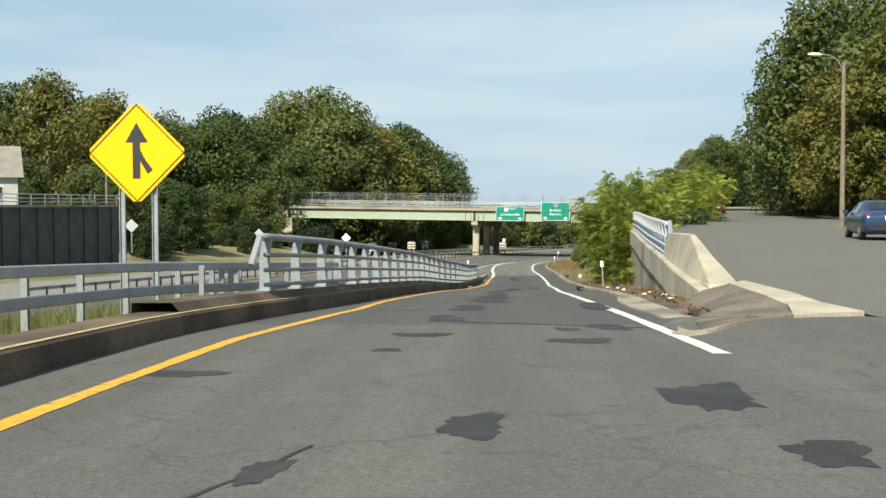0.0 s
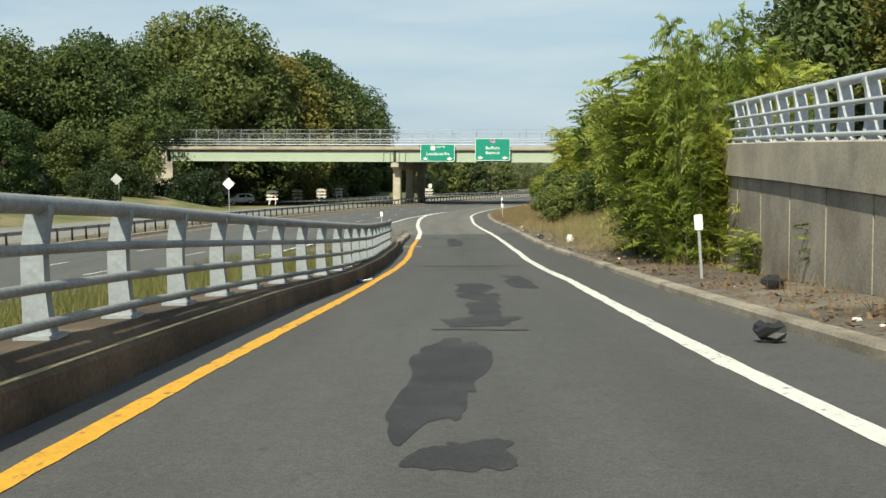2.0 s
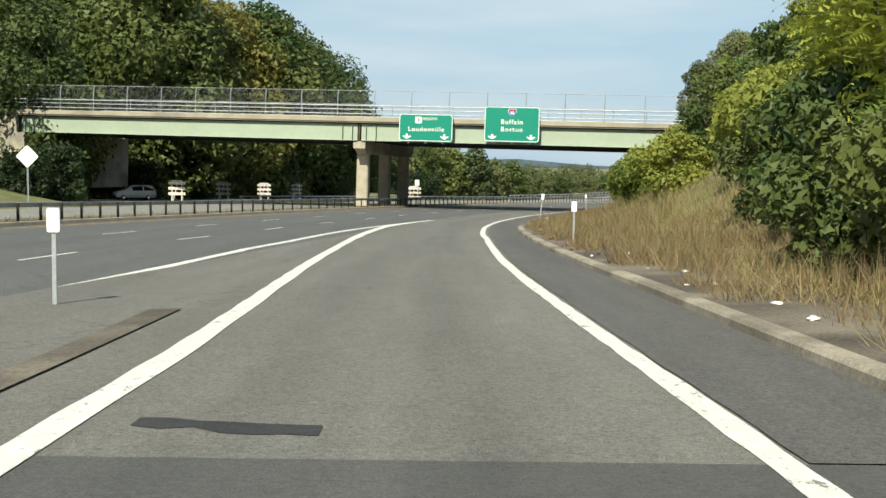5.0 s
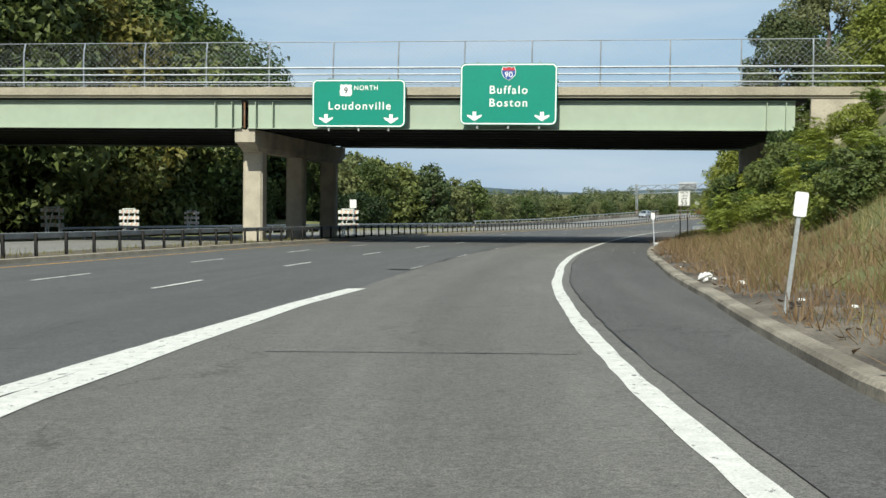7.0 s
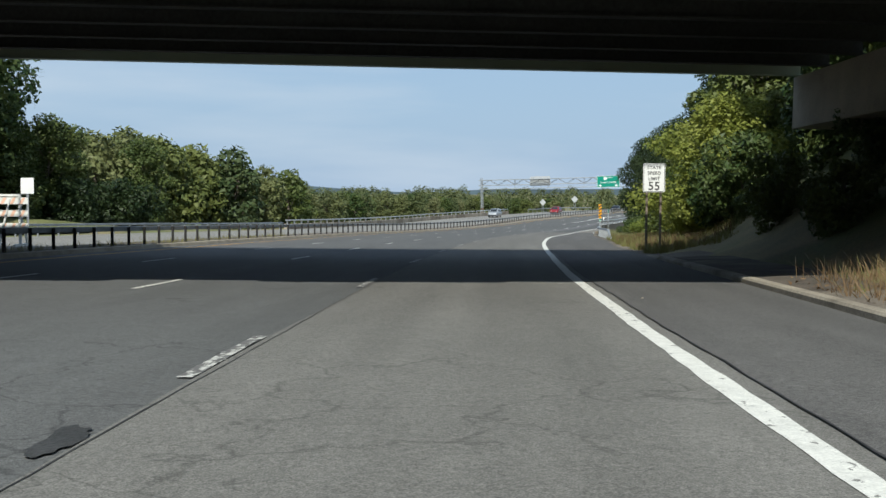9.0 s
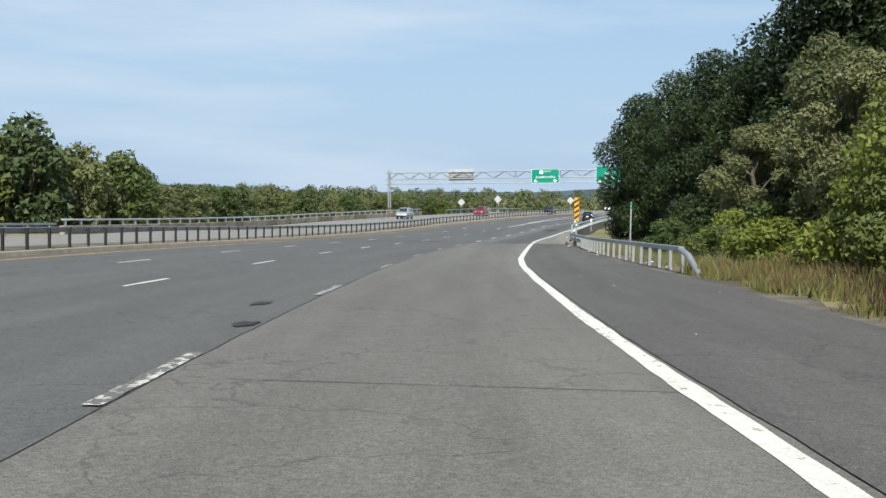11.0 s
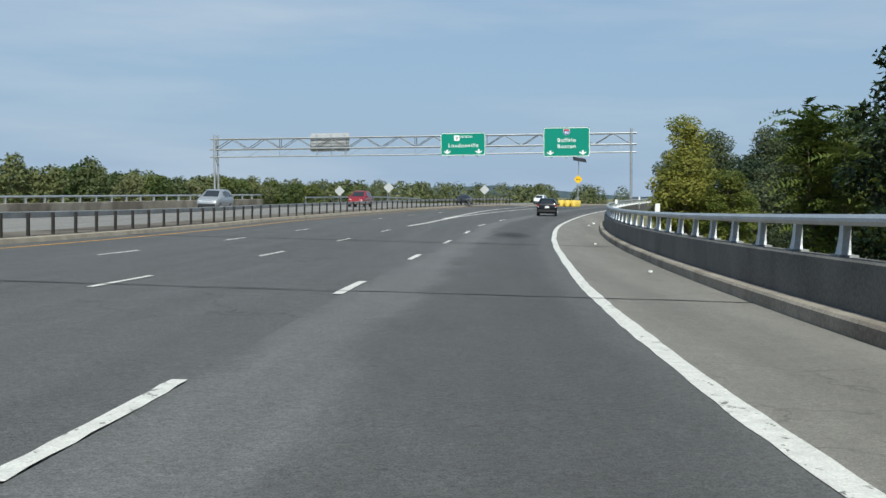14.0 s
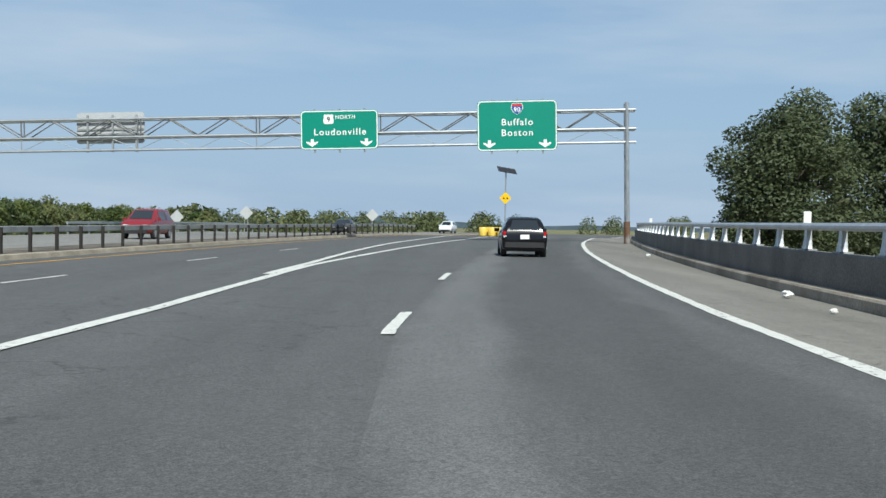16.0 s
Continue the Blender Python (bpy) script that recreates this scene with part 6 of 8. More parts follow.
for i, (x, y) in enumerate(((20.2, 213.0), (25.5, 225.6), (31.2, 238.6), (38.1, 266.0), (49.5, 229.0))):
    barricade(pose(x, y, max(ground_z(x, y), on_line(along(x, y)[0])[2] + 0.035), 0, 0, -10 - 4 * i))
md = thing("small_sign", "small white sign on a post beyond the pier", "road sign", pose(50.5, 232.0, -1.7, 0, 0, -20))
part("panel", Geo().plate(rounded(0.6, 0.75, 0.04), 0.006, pose(0, -0.03, 2.2)), M["sign_white"], md)
part("post", u_channel(2.9), M["galv"], md)


# ---- sign gantry over the highway ----
GA, GB = Vector((164.4, 410.6, 3.25)), Vector((199.1, 374.7, 4.55))
gl = (GB - GA).length
gm = Matrix.Translation(GA) @ (GB - GA).to_track_quat("X", "Z").to_matrix().to_4x4()
gantry = thing("sign_gantry", "long grey steel truss gantry with rusty feet over the highway", "sign gantry", gm)
bays = 24
for name, y, z in (("top_chord", -0.5, 0.0), ("top_chord", 0.5, 0.0), ("middle_chord", -0.5, -1.25), ("middle_chord", 0.5, -1.25), ("bottom_chord", -0.5, -2.15)):
    part(name, Geo().tube([(-0.6, y, z), (gl + 0.6, y, z)], 0.085, 8), M["galv"], gantry)
for i in range(bays):
    xa, xb = gl * i / bays, gl * (i + 1) / bays
    za, zb = (0.0, -1.25) if i % 2 else (-1.25, 0.0)
    for y in (-0.5, 0.5):
        part("diagonal", Geo().tube([(xa, y, za), (xb, y, zb)], 0.045, 6), M["truss_dark"], gantry, "dark steel diagonal")
    part("lower_diagonal", Geo().tube([(xa, -0.5, -1.25 if i % 2 else -2.15), (xb, -0.5, -2.15 if i % 2 else -1.25)], 0.022, 5), M["galv"], gantry)
    part("cross_brace", Geo().tube([(xa, -0.5, 0.0), (xb, 0.5, 0.0)], 0.025, 5), M["galv"], gantry)
    if i % 4 == 0:
        for dx in (0.0, 0.22):
            part("vertical", Geo().tube([(xa + dx, -0.5, 0.0), (xa + dx, -0.5, -1.25)], 0.05, 6), M["truss_dark"], gantry)
        part("hanger", Geo().tube([(xa, -0.5, -1.25), (xa, -0.5, -2.3)], 0.035, 6), M["galv"], gantry)
for x, low in ((0.0, -8.4), (gl, -9.2)):
    for y in (-0.5, 0.5):
        part("leg", Geo().tube([(x, y, 0.5), (x, y * 1.2, low + 1.8)], 0.13, 8), M["galv"], gantry)
        part("leg_foot", Geo().tube([(x, y * 1.2, low + 1.8), (x, y * 1.25, low)], 0.16, 8), M["rust"], gantry, "rust-brown leg foot")
    for z in (-1.55, -3.6, -5.6):
        part("leg_brace", Geo().tube([(x, -0.55, z), (x, 0.6, z - 1.9)], 0.045, 6), M["galv"], gantry)
guide_sign("road", gm @ pose(gl * 0.615, -0.72, -2.35))
guide_sign("cities", gm @ pose(gl * 0.855, -0.72, -2.62))
bk = thing("rear_of_guide_sign", "pale back of a sign for the opposite traffic, on the gantry", "road sign", gm @ pose(gl * 0.285, 0.72, -1.6))
part("panel", Geo().plate(rounded(4.9, 2.2, 0.25), 0.05), M["sign_back"], bk)
for z in (0.25, 0.6, 0.95):
    part("rib", Geo().box(4.8, 0.08, 0.12, (0, -0.05, z)), M["galv_dull"], bk)
for x in (-1.6, 0.2, 1.9):
    part("bracket", Geo().box(0.12, 0.12, 2.6, (x, -0.12, -0.6)), M["galv"], bk)

# ---- crash barrels and the solar beacon at the fork ----
FORK = spot(486, 1.2, 0.0)
barrel_g = Geo()
rings = []
for r, z in ((0.4, 0.0), (0.44, 0.1), (0.45, 0.45), (0.46, 0.5), (0.45, 0.55), (0.46, 0.95), (0.42, 1.0), (0.2, 1.04)):
    rings.append([(r * math.cos(a * math.pi / 8), r * math.sin(a * math.pi / 8), z) for a in range(16)])
barrel_g.sweep(rings)
first = None
for i in range(12):
    row, col = divmod(i, 3)
    m = put(484 + row * 1.1, 0.9 + (col - 1) * 1.0 + 0.1 * row, 0.0)
    if first is None:
        first = thing("crash_barrel", "yellow plastic sand barrel in the crash cushion at the fork", "barrel", m, "crash barrels at the fork")
        part("drum", barrel_g, M["barrel"], first, smooth=True)
        part("lid", Geo().tube([(0, 0, 1.03), (0, 0, 1.07)], 0.43, 14), M["plastic_dark"], first, "dark lid")
    else:
        copy_thing(first, m)
bc = thing("solar_beacon", "solar panel on a pole over a yellow diamond sign", "beacon", put(489.5, 1.9, 0.0))
part("pole", Geo().tube([(0, 0, 0), (0, 0, 7.6)], 0.08, 8), M["galv"], bc)
part("solar_panel", Geo().box(2.2, 1.3, 0.06, (0, 0, 0), pose(0.1, 0, 7.6, 28, 8, 20)), M["plastic_dark"], bc, "dark solar panel")
part("panel", diamond(0.95, 0.008, pose(0, -0.1, 4.4)), M["sign_yellow"], bc, "yellow diamond panel")
for x in (-0.2, 0.2):
    part("arrow", Geo().add([(x - 0.14, -0.11, 4.28), (x + 0.14, -0.11, 4.28), (x, -0.11, 4.56)], [(0, 1, 2)]), M["sign_black"], bc, "black arrow")
part("control_box", Geo().box(0.4, 0.3, 0.6, (0, 0.2, 1.0)), M["galv"], bc)

# ---- street lamp, utility poles, house ----
lamp = thing("street_lamp", "grey cobra-head street lamp on a wooden pole by the street", "street lamp", pose(32.1, 57.7, 6.8, 0, 0, 0))
part("pole", Geo().tube([(0, 0, 0), (0, 0, 5), (0, 0, 9.6)], 0.15, 8, 0.1), M["wood"], lamp, "grey wooden pole")
part("arm", Geo().tube([(0, 0, 9.1), (-0.4, 0, 9.7), (-0.9, 0, 9.95), (-1.4, 0, 10.0)], 0.035, 6), M["galv"], lamp)
g = Geo()
g.sweep([[(x, w * math.cos(a * math.pi / 4), 9.98 + h * math.sin(a * math.pi / 4)) for a in range(8)] for x, w, h in ((-1.3, 0.06, 0.04), (-1.5, 0.14, 0.1), (-1.85, 0.17, 0.11), (-2.15, 0.08, 0.05))])
part("lamp_head", g, M["sign_white"], lamp, "pale lamp head", smooth=True)


def utility_pole(m, h, arms):
    t = thing("utility_pole", "wooden utility pole with crossarms among the trees", "utility pole", m, "utility poles")
    part("pole", Geo().tube([(0, 0, 0), (0, 0, h)], 0.17, 8, 0.11), M["wood"], t)
    for k in range(arms):
        z = h - 0.5 - 0.9 * k
        ar = part("crossarm", Geo().box(2.4, 0.12, 0.12, (0, -0.12, z)), M["wood"], t)
        for x in (-1.05, -0.5, 0.5, 1.05):
            part("insulator", Geo().tube([(x, -0.12, z + 0.12), (x, -0.12, z + 0.3)], 0.05, 6), M["plastic_white"], ar)
    return t


utility_pole(pose(-9.4, 222.0, 1.4, 0, 0, -8), 19.6, 3)
utility_pole(pose(-18.6, 133.5, 3.0, 0, 0, 5), 12.4, 1)
house = thing("house", "pale house with a grey shingle roof behind trees", "house", pose(-33.5, 127.0, 6.5, 0, 0, 15))
part("wall", Geo().box(12, 9, 5.2), M["siding"], house, "pale siding wall")
part("roof", Geo().sweep([[(-6.6, y, z) for y, z in ((-5, 5.0), (0, 8.6), (5, 5.0), (0, 8.3))], [(6.6, y, z) for y, z in ((-5, 5.0), (0, 8.6), (5, 5.0), (0, 8.3))]]), M["roof"], house, "grey shingle roof")
for x in (-4, -1.4, 1.4, 4):
    wd = part("window", Geo().box(1.1, 0.08, 1.5, (x, -4.52, 2.6)), M["sign_white"], house, "white framed window")
    part("pane", Geo().box(0.9, 0.03, 1.3, (x, -4.565, 2.7)), M["glass"], wd)
sg = thing("street_sign", "small green street sign on a post", "road sign", pose(61.5, 147.0, 6.9, 0, 0, -22))
part("panel", Geo().plate(rounded(2.0, 0.6, 0.06), 0.01, pose(0, -0.05, 1.6)), M["sign_green"], sg)
part("lettering_bar", Geo().add([(-0.7, -0.06, 1.82), (0.7, -0.06, 1.82), (0.7, -0.06, 1.98), (-0.7, -0.06, 1.98)], [(0, 1, 2, 3)]), M["sign_white"], sg, "white bar of small print")
for x in (-0.7, 0.7):
    part("post", u_channel(1.7), M["galv"], sg, m=pose(x, 0, 0))

# ---- cars ----
CAR_SHAPES = {   # rows from tail to nose: y, underside, belt, top, half width at the belt, half width of the top
    "hatch": [(-2.05, 0.4, 0.66, 0.7, 0.74, 0.66), (-2.03, 0.3, 0.76, 0.82, 0.82, 0.74), (-1.99, 0.24, 0.94, 1.0, 0.85, 0.72), (-1.9, 0.22, 0.98, 1.18, 0.86, 0.66), (-1.74, 0.2, 0.99, 1.43, 0.865, 0.6),
              (-1.55, 0.2, 0.99, 1.5, 0.87, 0.59), (-0.8, 0.19, 0.98, 1.54, 0.875, 0.6), (0.0, 0.19, 0.96, 1.53, 0.875, 0.6), (0.45, 0.19, 0.95, 1.46, 0.87, 0.6), (0.95, 0.2, 0.94, 1.2, 0.865, 0.66),
              (1.3, 0.2, 0.92, 1.0, 0.86, 0.72), (1.7, 0.21, 0.82, 0.88, 0.84, 0.7), (1.95, 0.24, 0.66, 0.72, 0.78, 0.64), (2.05, 0.34, 0.54, 0.58, 0.66, 0.52)],
    "sedan": [(-2.35, 0.42, 0.7, 0.74, 0.78, 0.7), (-2.32, 0.3, 0.84, 0.9, 0.85, 0.76), (-2.22, 0.24, 0.94, 0.99, 0.88, 0.76), (-1.7, 0.2, 0.95, 1.01, 0.895, 0.76), (-1.5, 0.2, 0.95, 1.08, 0.895, 0.7), (-1.0, 0.2, 0.94, 1.37, 0.9, 0.62),
              (-0.6, 0.19, 0.93, 1.43, 0.9, 0.6), (0.1, 0.19, 0.92, 1.44, 0.9, 0.6), (0.45, 0.19, 0.92, 1.38, 0.9, 0.6), (1.1, 0.2, 0.91, 1.08, 0.895, 0.7), (1.35, 0.2, 0.9, 0.96, 0.89, 0.76),
              (2.0, 0.21, 0.8, 0.86, 0.86, 0.72), (2.25, 0.25, 0.66, 0.72, 0.8, 0.66), (2.35, 0.36, 0.54, 0.58, 0.7, 0.56)],
    "suv": [(-2.3, 0.48, 0.72, 0.76, 0.8, 0.72), (-2.27, 0.36, 0.9, 0.98, 0.88, 0.78), (-2.22, 0.3, 1.04, 1.12, 0.9, 0.78), (-2.1, 0.28, 1.07, 1.36, 0.91, 0.7), (-1.96, 0.27, 1.08, 1.62, 0.915, 0.66),
            (-1.7, 0.26, 1.08, 1.7, 0.92, 0.66), (-0.8, 0.26, 1.07, 1.74, 0.925, 0.67), (0.1, 0.26, 1.06, 1.72, 0.925, 0.67), (0.5, 0.26, 1.06, 1.64, 0.92, 0.67), (1.05, 0.27, 1.05, 1.3, 0.915, 0.72),
            (1.35, 0.28, 1.04, 1.11, 0.91, 0.78), (1.9, 0.29, 0.94, 1.0, 0.89, 0.76), (2.2, 0.32, 0.78, 0.84, 0.84, 0.7), (2.3, 0.44, 0.64, 0.68, 0.72, 0.58)],
}


def car(name, label, paint, m, kind="sedan"):
    """A car whose tail is at -y: one lofted shell, panes laid into it, wheels, lamps, bumpers, mirrors, plate."""
    t = thing(name, label, "car", m)
    rows = CAR_SHAPES[kind]
    ln, h = 2 * rows[-1][0], max(r[4] for r in rows)

    def section(row):
        y, low, belt, top, wb, wt = row
        half = [(0.8 * wb, low), (0.97 * wb, low + 0.1), (wb * 1.01, low + 0.55 * (belt - low)), (wb, belt - 0.1), (0.965 * wb, belt), (wt + 0.03, belt + 0.86 * (top - belt)), (wt - 0.06, top - 0.012), (0.35 * wt, top)]
        return [(-a, y, z) for a, z in half] + [(a, y, z) for a, z in reversed(half)]

    secs = [section(r) for r in rows]
    part("body", Geo().sweep([list(reversed(q)) for q in secs]), M[paint], t, smooth=True)

    def pane(nm, lbl, r0, r1, cols, shrink=0.9):
        """A dark pane over the shell between two rows, across the given section points."""
        a, b = rows[r0], rows[r1]
        pts = [Vector(secs[r0][c]) for c in cols] + [Vector(secs[r1][c]) for c in reversed(cols)]
        c = sum(pts, Vector()) / len(pts)
        k = len(cols)
        out = []
        for p in pts:
            q = c + (p - c) * shrink
            away = Vector((q.x, 0, 0.4)) if cols[0] < 7 and cols[-1] > 8 else Vector((q.x, 0, 0))
            if cols[0] < 7 and cols[-1] > 8:
                away = Vector((0, -1.0 if c.y < 0 else 1.0, 0.6))
            out.append(q + away.normalized() * 0.02)
        part(nm, Geo().add(out, [(i, i + 1, 2 * k - 2 - i, 2 * k - 1 - i) for i in range(k - 1)]), M["glass"], t, lbl)

    roof0 = next(i for i, r in enumerate(rows) if r[3] > rows[0][3] + 0.55)
    tail0 = roof0 - 2 if kind != "sedan" else roof0 - 1
    roof1 = max(i for i, r in enumerate(rows) if r[3] > rows[6][3] - 0.12)
    pane("rear_window", "dark rear window", tail0, roof0, (6, 7, 8, 9), 0.86)
    pane("windscreen", "dark windscreen", roof1, roof1 + 2, (6, 7, 8, 9), 0.9)
    mid = (roof0 + roof1 + 1) // 2
    for cols in ((4, 5), (11, 10)):
        pane("side_window", "dark side window", roof0, mid, cols, 0.88)
        pane("side_window", "dark side window", mid, roof1, cols, 0.88)
    belt, y_tail = rows[2][2], rows[2][0]
    for sx in (-1, 1):
        part("mirror", Geo().box(0.2, 0.1, 0.14, (sx * (h + 0.08), rows[-1][0] - 1.3, belt), bevel=0.03), M[paint], t)
        lamp_h, lamp_w = (0.26, 0.15) if kind != "sedan" else (0.16, 0.3)
        lamp = part("tail_lamp", Geo().box(lamp_w, 0.18, lamp_h, (sx * (rows[2][4] - lamp_w / 2 - 0.01), y_tail + 0.05, belt - lamp_h + 0.03), bevel=0.05), M["lamp_red"], t, "red tail lamp")
        part("reverse_lens", Geo().box(lamp_w * 0.7, 0.19, 0.06, (sx * (rows[2][4] - lamp_w / 2 - 0.03), y_tail + 0.048, belt - lamp_h + 0.06)), M["lamp_clear"], lamp, "clear lens")
        part("headlight", Geo().box(0.32, 0.16, 0.14, (sx * 0.56, rows[-1][0] - 0.13, rows[-2][2] - 0.12), bevel=0.04), M["lamp_clear"], t, "clear headlight")
        for y in (-ln * 0.3, ln * 0.31):
            wh = part("wheel", Geo().tube([(sx * (h - 0.22), y, 0.31), (sx * (h - 0.005), y, 0.31)], 0.31, 22), M["rubber"], t, "black tyre")
            part("rim", Geo().tube([(sx * (h - 0.06), y, 0.31), (sx * (h + 0.012), y, 0.31)], 0.2, 14), M["chrome"], wh, "bright rim")
    part("rear_bumper", Geo().box(1.55, 0.14, 0.2, (0, rows[0][0] + 0.05, 0.36), bevel=0.05), M["plastic_dark"], t, "dark lower rear bumper")
    part("front_bumper", Geo().box(1.4, 0.14, 0.2, (0, rows[-1][0] - 0.03, 0.32), bevel=0.05), M["plastic_dark"], t, "dark lower front bumper")
    part("number_plate", Geo().box(0.34, 0.03, 0.17, (0, rows[1][0] - 0.02, rows[0][2] + 0.02)), M["sign_white"], t, "blank white number plate")
    return t


car("car", "black hatchback on the bridge lanes before the gantry", "paint_black", put(405.5, 4.15, 0.0), "hatch")
car("car", "dark blue sedan on the street above the wall", "paint_blue", pose(*(ST @ Vector((5.7, 27.6, 0.09))), 0, 0, -20.3), "sedan")
car("car", "dark red car far up the street", "paint_red", pose(*(ST @ Vector((4.4, 119.0, 0.36))), 0, 0, -20.3), "hatch")
u_opp = lambda s, k: U_MAIN(s) - HALF(s) - k
for s, k, nm, lb, kd in ((425, 8.0, "paint_red", "red pickup-like car on the opposite lanes", "suv"), (398, 12.5, "paint_silver", "silver sport utility car on the opposite lanes", "suv"),
                         (470, 8.0, "paint_black", "dark sedan on the opposite lanes", "sedan"), (515, 8.0, "paint_white", "white car far off on the opposite lanes", "suv")):
    p = spot(s, u_opp(s, k), dz_main(s) + 0.01)
    car("car", lb, nm, pose(p.x, p.y, p.z, 0, 0, heading(s) + 180), kd)
for x, y, way, nm, lb, kd in ((15.4, 221.0, 108, "paint_white", "white sport utility car on the side road", "suv"), (4.6, 214.6, 112, "paint_black", "black sedan on the side road", "sedan")):
    s, u = along(x, y)
    car("car", lb, nm, pose(x, y, on_line(s)[2] + 0.035, 0, 0, way), kd)

# ---- trees and plants ----
def leaf_cloud(rng, centres, normals, size, spread=0.6, stretch=1.5):
    """Leaves as small pointed blades round the centres; returns corners and faces."""
    n = len(centres)
    nrm = normals + rng.normal(0, spread, (n, 3))
    nrm /= np.linalg.norm(nrm, axis=1)[:, None]
    ref = rng.normal(0, 1, (n, 3))
    a = np.cross(nrm, ref)
    a /= np.linalg.norm(a, axis=1)[:, None]
    b = np.cross(nrm, a)
    k = size * rng.uniform(0.6, 1.35, (n, 1))
    bend = nrm * k * 0.18
    v = np.stack([centres - a * k * stretch * 0.45 - b * k * 0.5 - bend, centres - a * k * stretch * 0.3 + b * k * 0.6 - bend, centres + a * k * stretch * 0.65], 1)
    return v.reshape(-1, 3), np.arange(3 * n).reshape(-1, 3)


def mesh_from(name, v, f, mat):
    me = bpy.data.meshes.new(name)
    me.vertices.add(len(v))
    me.vertices.foreach_set("co", np.asarray(v, np.float32).ravel())
    me.loops.add(f.size)
    me.loops.foreach_set("vertex_index", f.ravel().astype(np.int32))
    me.polygons.add(len(f))
    me.polygons.foreach_set("loop_start", np.arange(0, f.size, f.shape[1], dtype=np.int32))
    me.update(calc_edges=True)
    me.materials.append(mat)
    return me


def crown_points(rng, n, lobes):
    """Points and outward normals on uneven shells round the lobes (centre, radii)."""
    per = np.array([l[1][0] * l[1][2] for l in lobes])
    pick = rng.choice(len(lobes), n, p=per / per.sum())
    c = np.array([l[0] for l in lobes])[pick]
    r = np.array([l[1] for l in lobes])[pick]
    d = rng.normal(0, 1, (n, 3))
    d /= np.linalg.norm(d, axis=1)[:, None]
    shell = 1.04 - np.abs(rng.normal(0, 0.24, (n, 1))) - 0.35 * (rng.random((n, 1)) < 0.18) * rng.random((n, 1))
    # clumps: leaves gather round twig ends
    g = np.sin(d[:, :1] * 9 + pick[:, None]) * np.sin(d[:, 1:2] * 8 + 2 * pick[:, None]) * np.sin(d[:, 2:] * 9)
    p = c + d * r * (shell + 0.14 * g)
    return p, d


def tree_meshes(seed, h, rad, leaves, size, leaf, trunk_f=0.22, lobes_n=16, slim=1.0, top=1.0):
    """Trunk with limbs, and a crown of many small leaves in uneven lobes."""
    rng = np.random.default_rng(seed)
    g = Geo()
    pts = [Vector((0, 0, -0.6))]
    for i in range(1, 7):
        pts.append(Vector((rng.normal(0, 0.03 * h * i / 6), rng.normal(0, 0.03 * h * i / 6), h * 0.85 * i / 6)))
    g.tube(pts, 0.022 * h, 8, 0.006 * h)
    lobes = []
    for i in range(lobes_n):
        f = (i + 0.5) / lobes_n
        z = h * (trunk_f + (0.93 - trunk_f) * f)
        w = rad * math.sqrt(max(0.05, 1 - abs(2 * (f ** (1.15 * top)) - 0.85) ** 2.2)) * slim
        a = i * 2.4 + rng.uniform(-0.4, 0.4)
        r1 = rng.uniform(0.45, 1.2)
        c = np.array([w * 0.72 * math.cos(a) * r1, w * 0.72 * math.sin(a) * r1, z * rng.uniform(0.94, 1.07)])
        q = rad * rng.uniform(0.2, 0.46) * (0.6 + 0.5 * slim)
        lobes.append((c, (q, q, q * rng.uniform(0.7, 0.95))))
        base = pts[max(1, min(5, int(6 * (z - 0.15 * h) / (0.85 * h))))]
        g.tube([base, (Vector(c) + base) / 2 + Vector((0, 0, -0.03 * h)), Vector(c)], 0.007 * h, 5, 0.002 * h)
    p, d = crown_points(rng, leaves, lobes)
    v, f = leaf_cloud(rng, p, d * 0.8 + np.array([0, 0, 0.35]), size)
    return g.mesh("trunk", M["bark"]), mesh_from("crown", v, f, M[leaf])


def tree_proto(label, *args, category="tree", **kw):
    t = thing("tree" if category == "tree" else "shrub", label, category, pose(0, -300, -60))
    a, b = tree_meshes(*args, **kw)
    for nm, me in (("trunk", a), ("crown", b)):
        ob = new(nm, me)
        ob.parent = t
    return t


def set_out(proto, spots, group=""):
    """Copies of a tree at (x, y, size, turn), on the ground; the first stands in for the pattern itself."""
    for i, (x, y, k, turn) in enumerate(spots):
        m = pose(x, y, ground_z(x, y) - 0.1, 0, 0, turn)
        ob = proto if i == 0 else copy_thing(proto, m)
        ob.matrix_world = m @ Matrix.Diagonal((max(k, 0.4 + k * 0.45), max(k, 0.4 + k * 0.45), k * (0.94 + 0.12 * ((i * 37) % 10) / 10), 1))
        if group:
            ob["group"] = group


def su_xy(s, u):
    p = spot(s, u)
    return p.x, p.y


dark = tree_proto("tall broad tree with dense dark green leaves", 1, 17, 6.2, 16000, 0.31, "leaf_dark", trunk_f=0.08, lobes_n=30)
green = tree_proto("tall broad tree with mid-green leaves", 2, 18, 6.0, 13000, 0.32, "leaf", trunk_f=0.1, lobes_n=26)
turning = tree_proto("tall tree with leaves turning yellow-brown", 3, 17, 5.6, 12500, 0.3, "leaf_autumn", trunk_f=0.12, lobes_n=26)
pale = tree_proto("round bushy tree with yellow-green leaves", 4, 11, 5.2, 12000, 0.23, "leaf_light", trunk_f=0.06, lobes_n=24)
slim_t = tree_proto("slender upright tree with yellow-green leaves", 5, 15, 3.4, 15000, 0.18, "leaf_slim", trunk_f=0.06, lobes_n=34, top=0.6)
slim_dark = tree_proto("slender dark-leaved tree behind the guardrail", 13, 15, 3.0, 12000, 0.17, "leaf_dark", trunk_f=0.06, lobes_n=34, top=0.6)
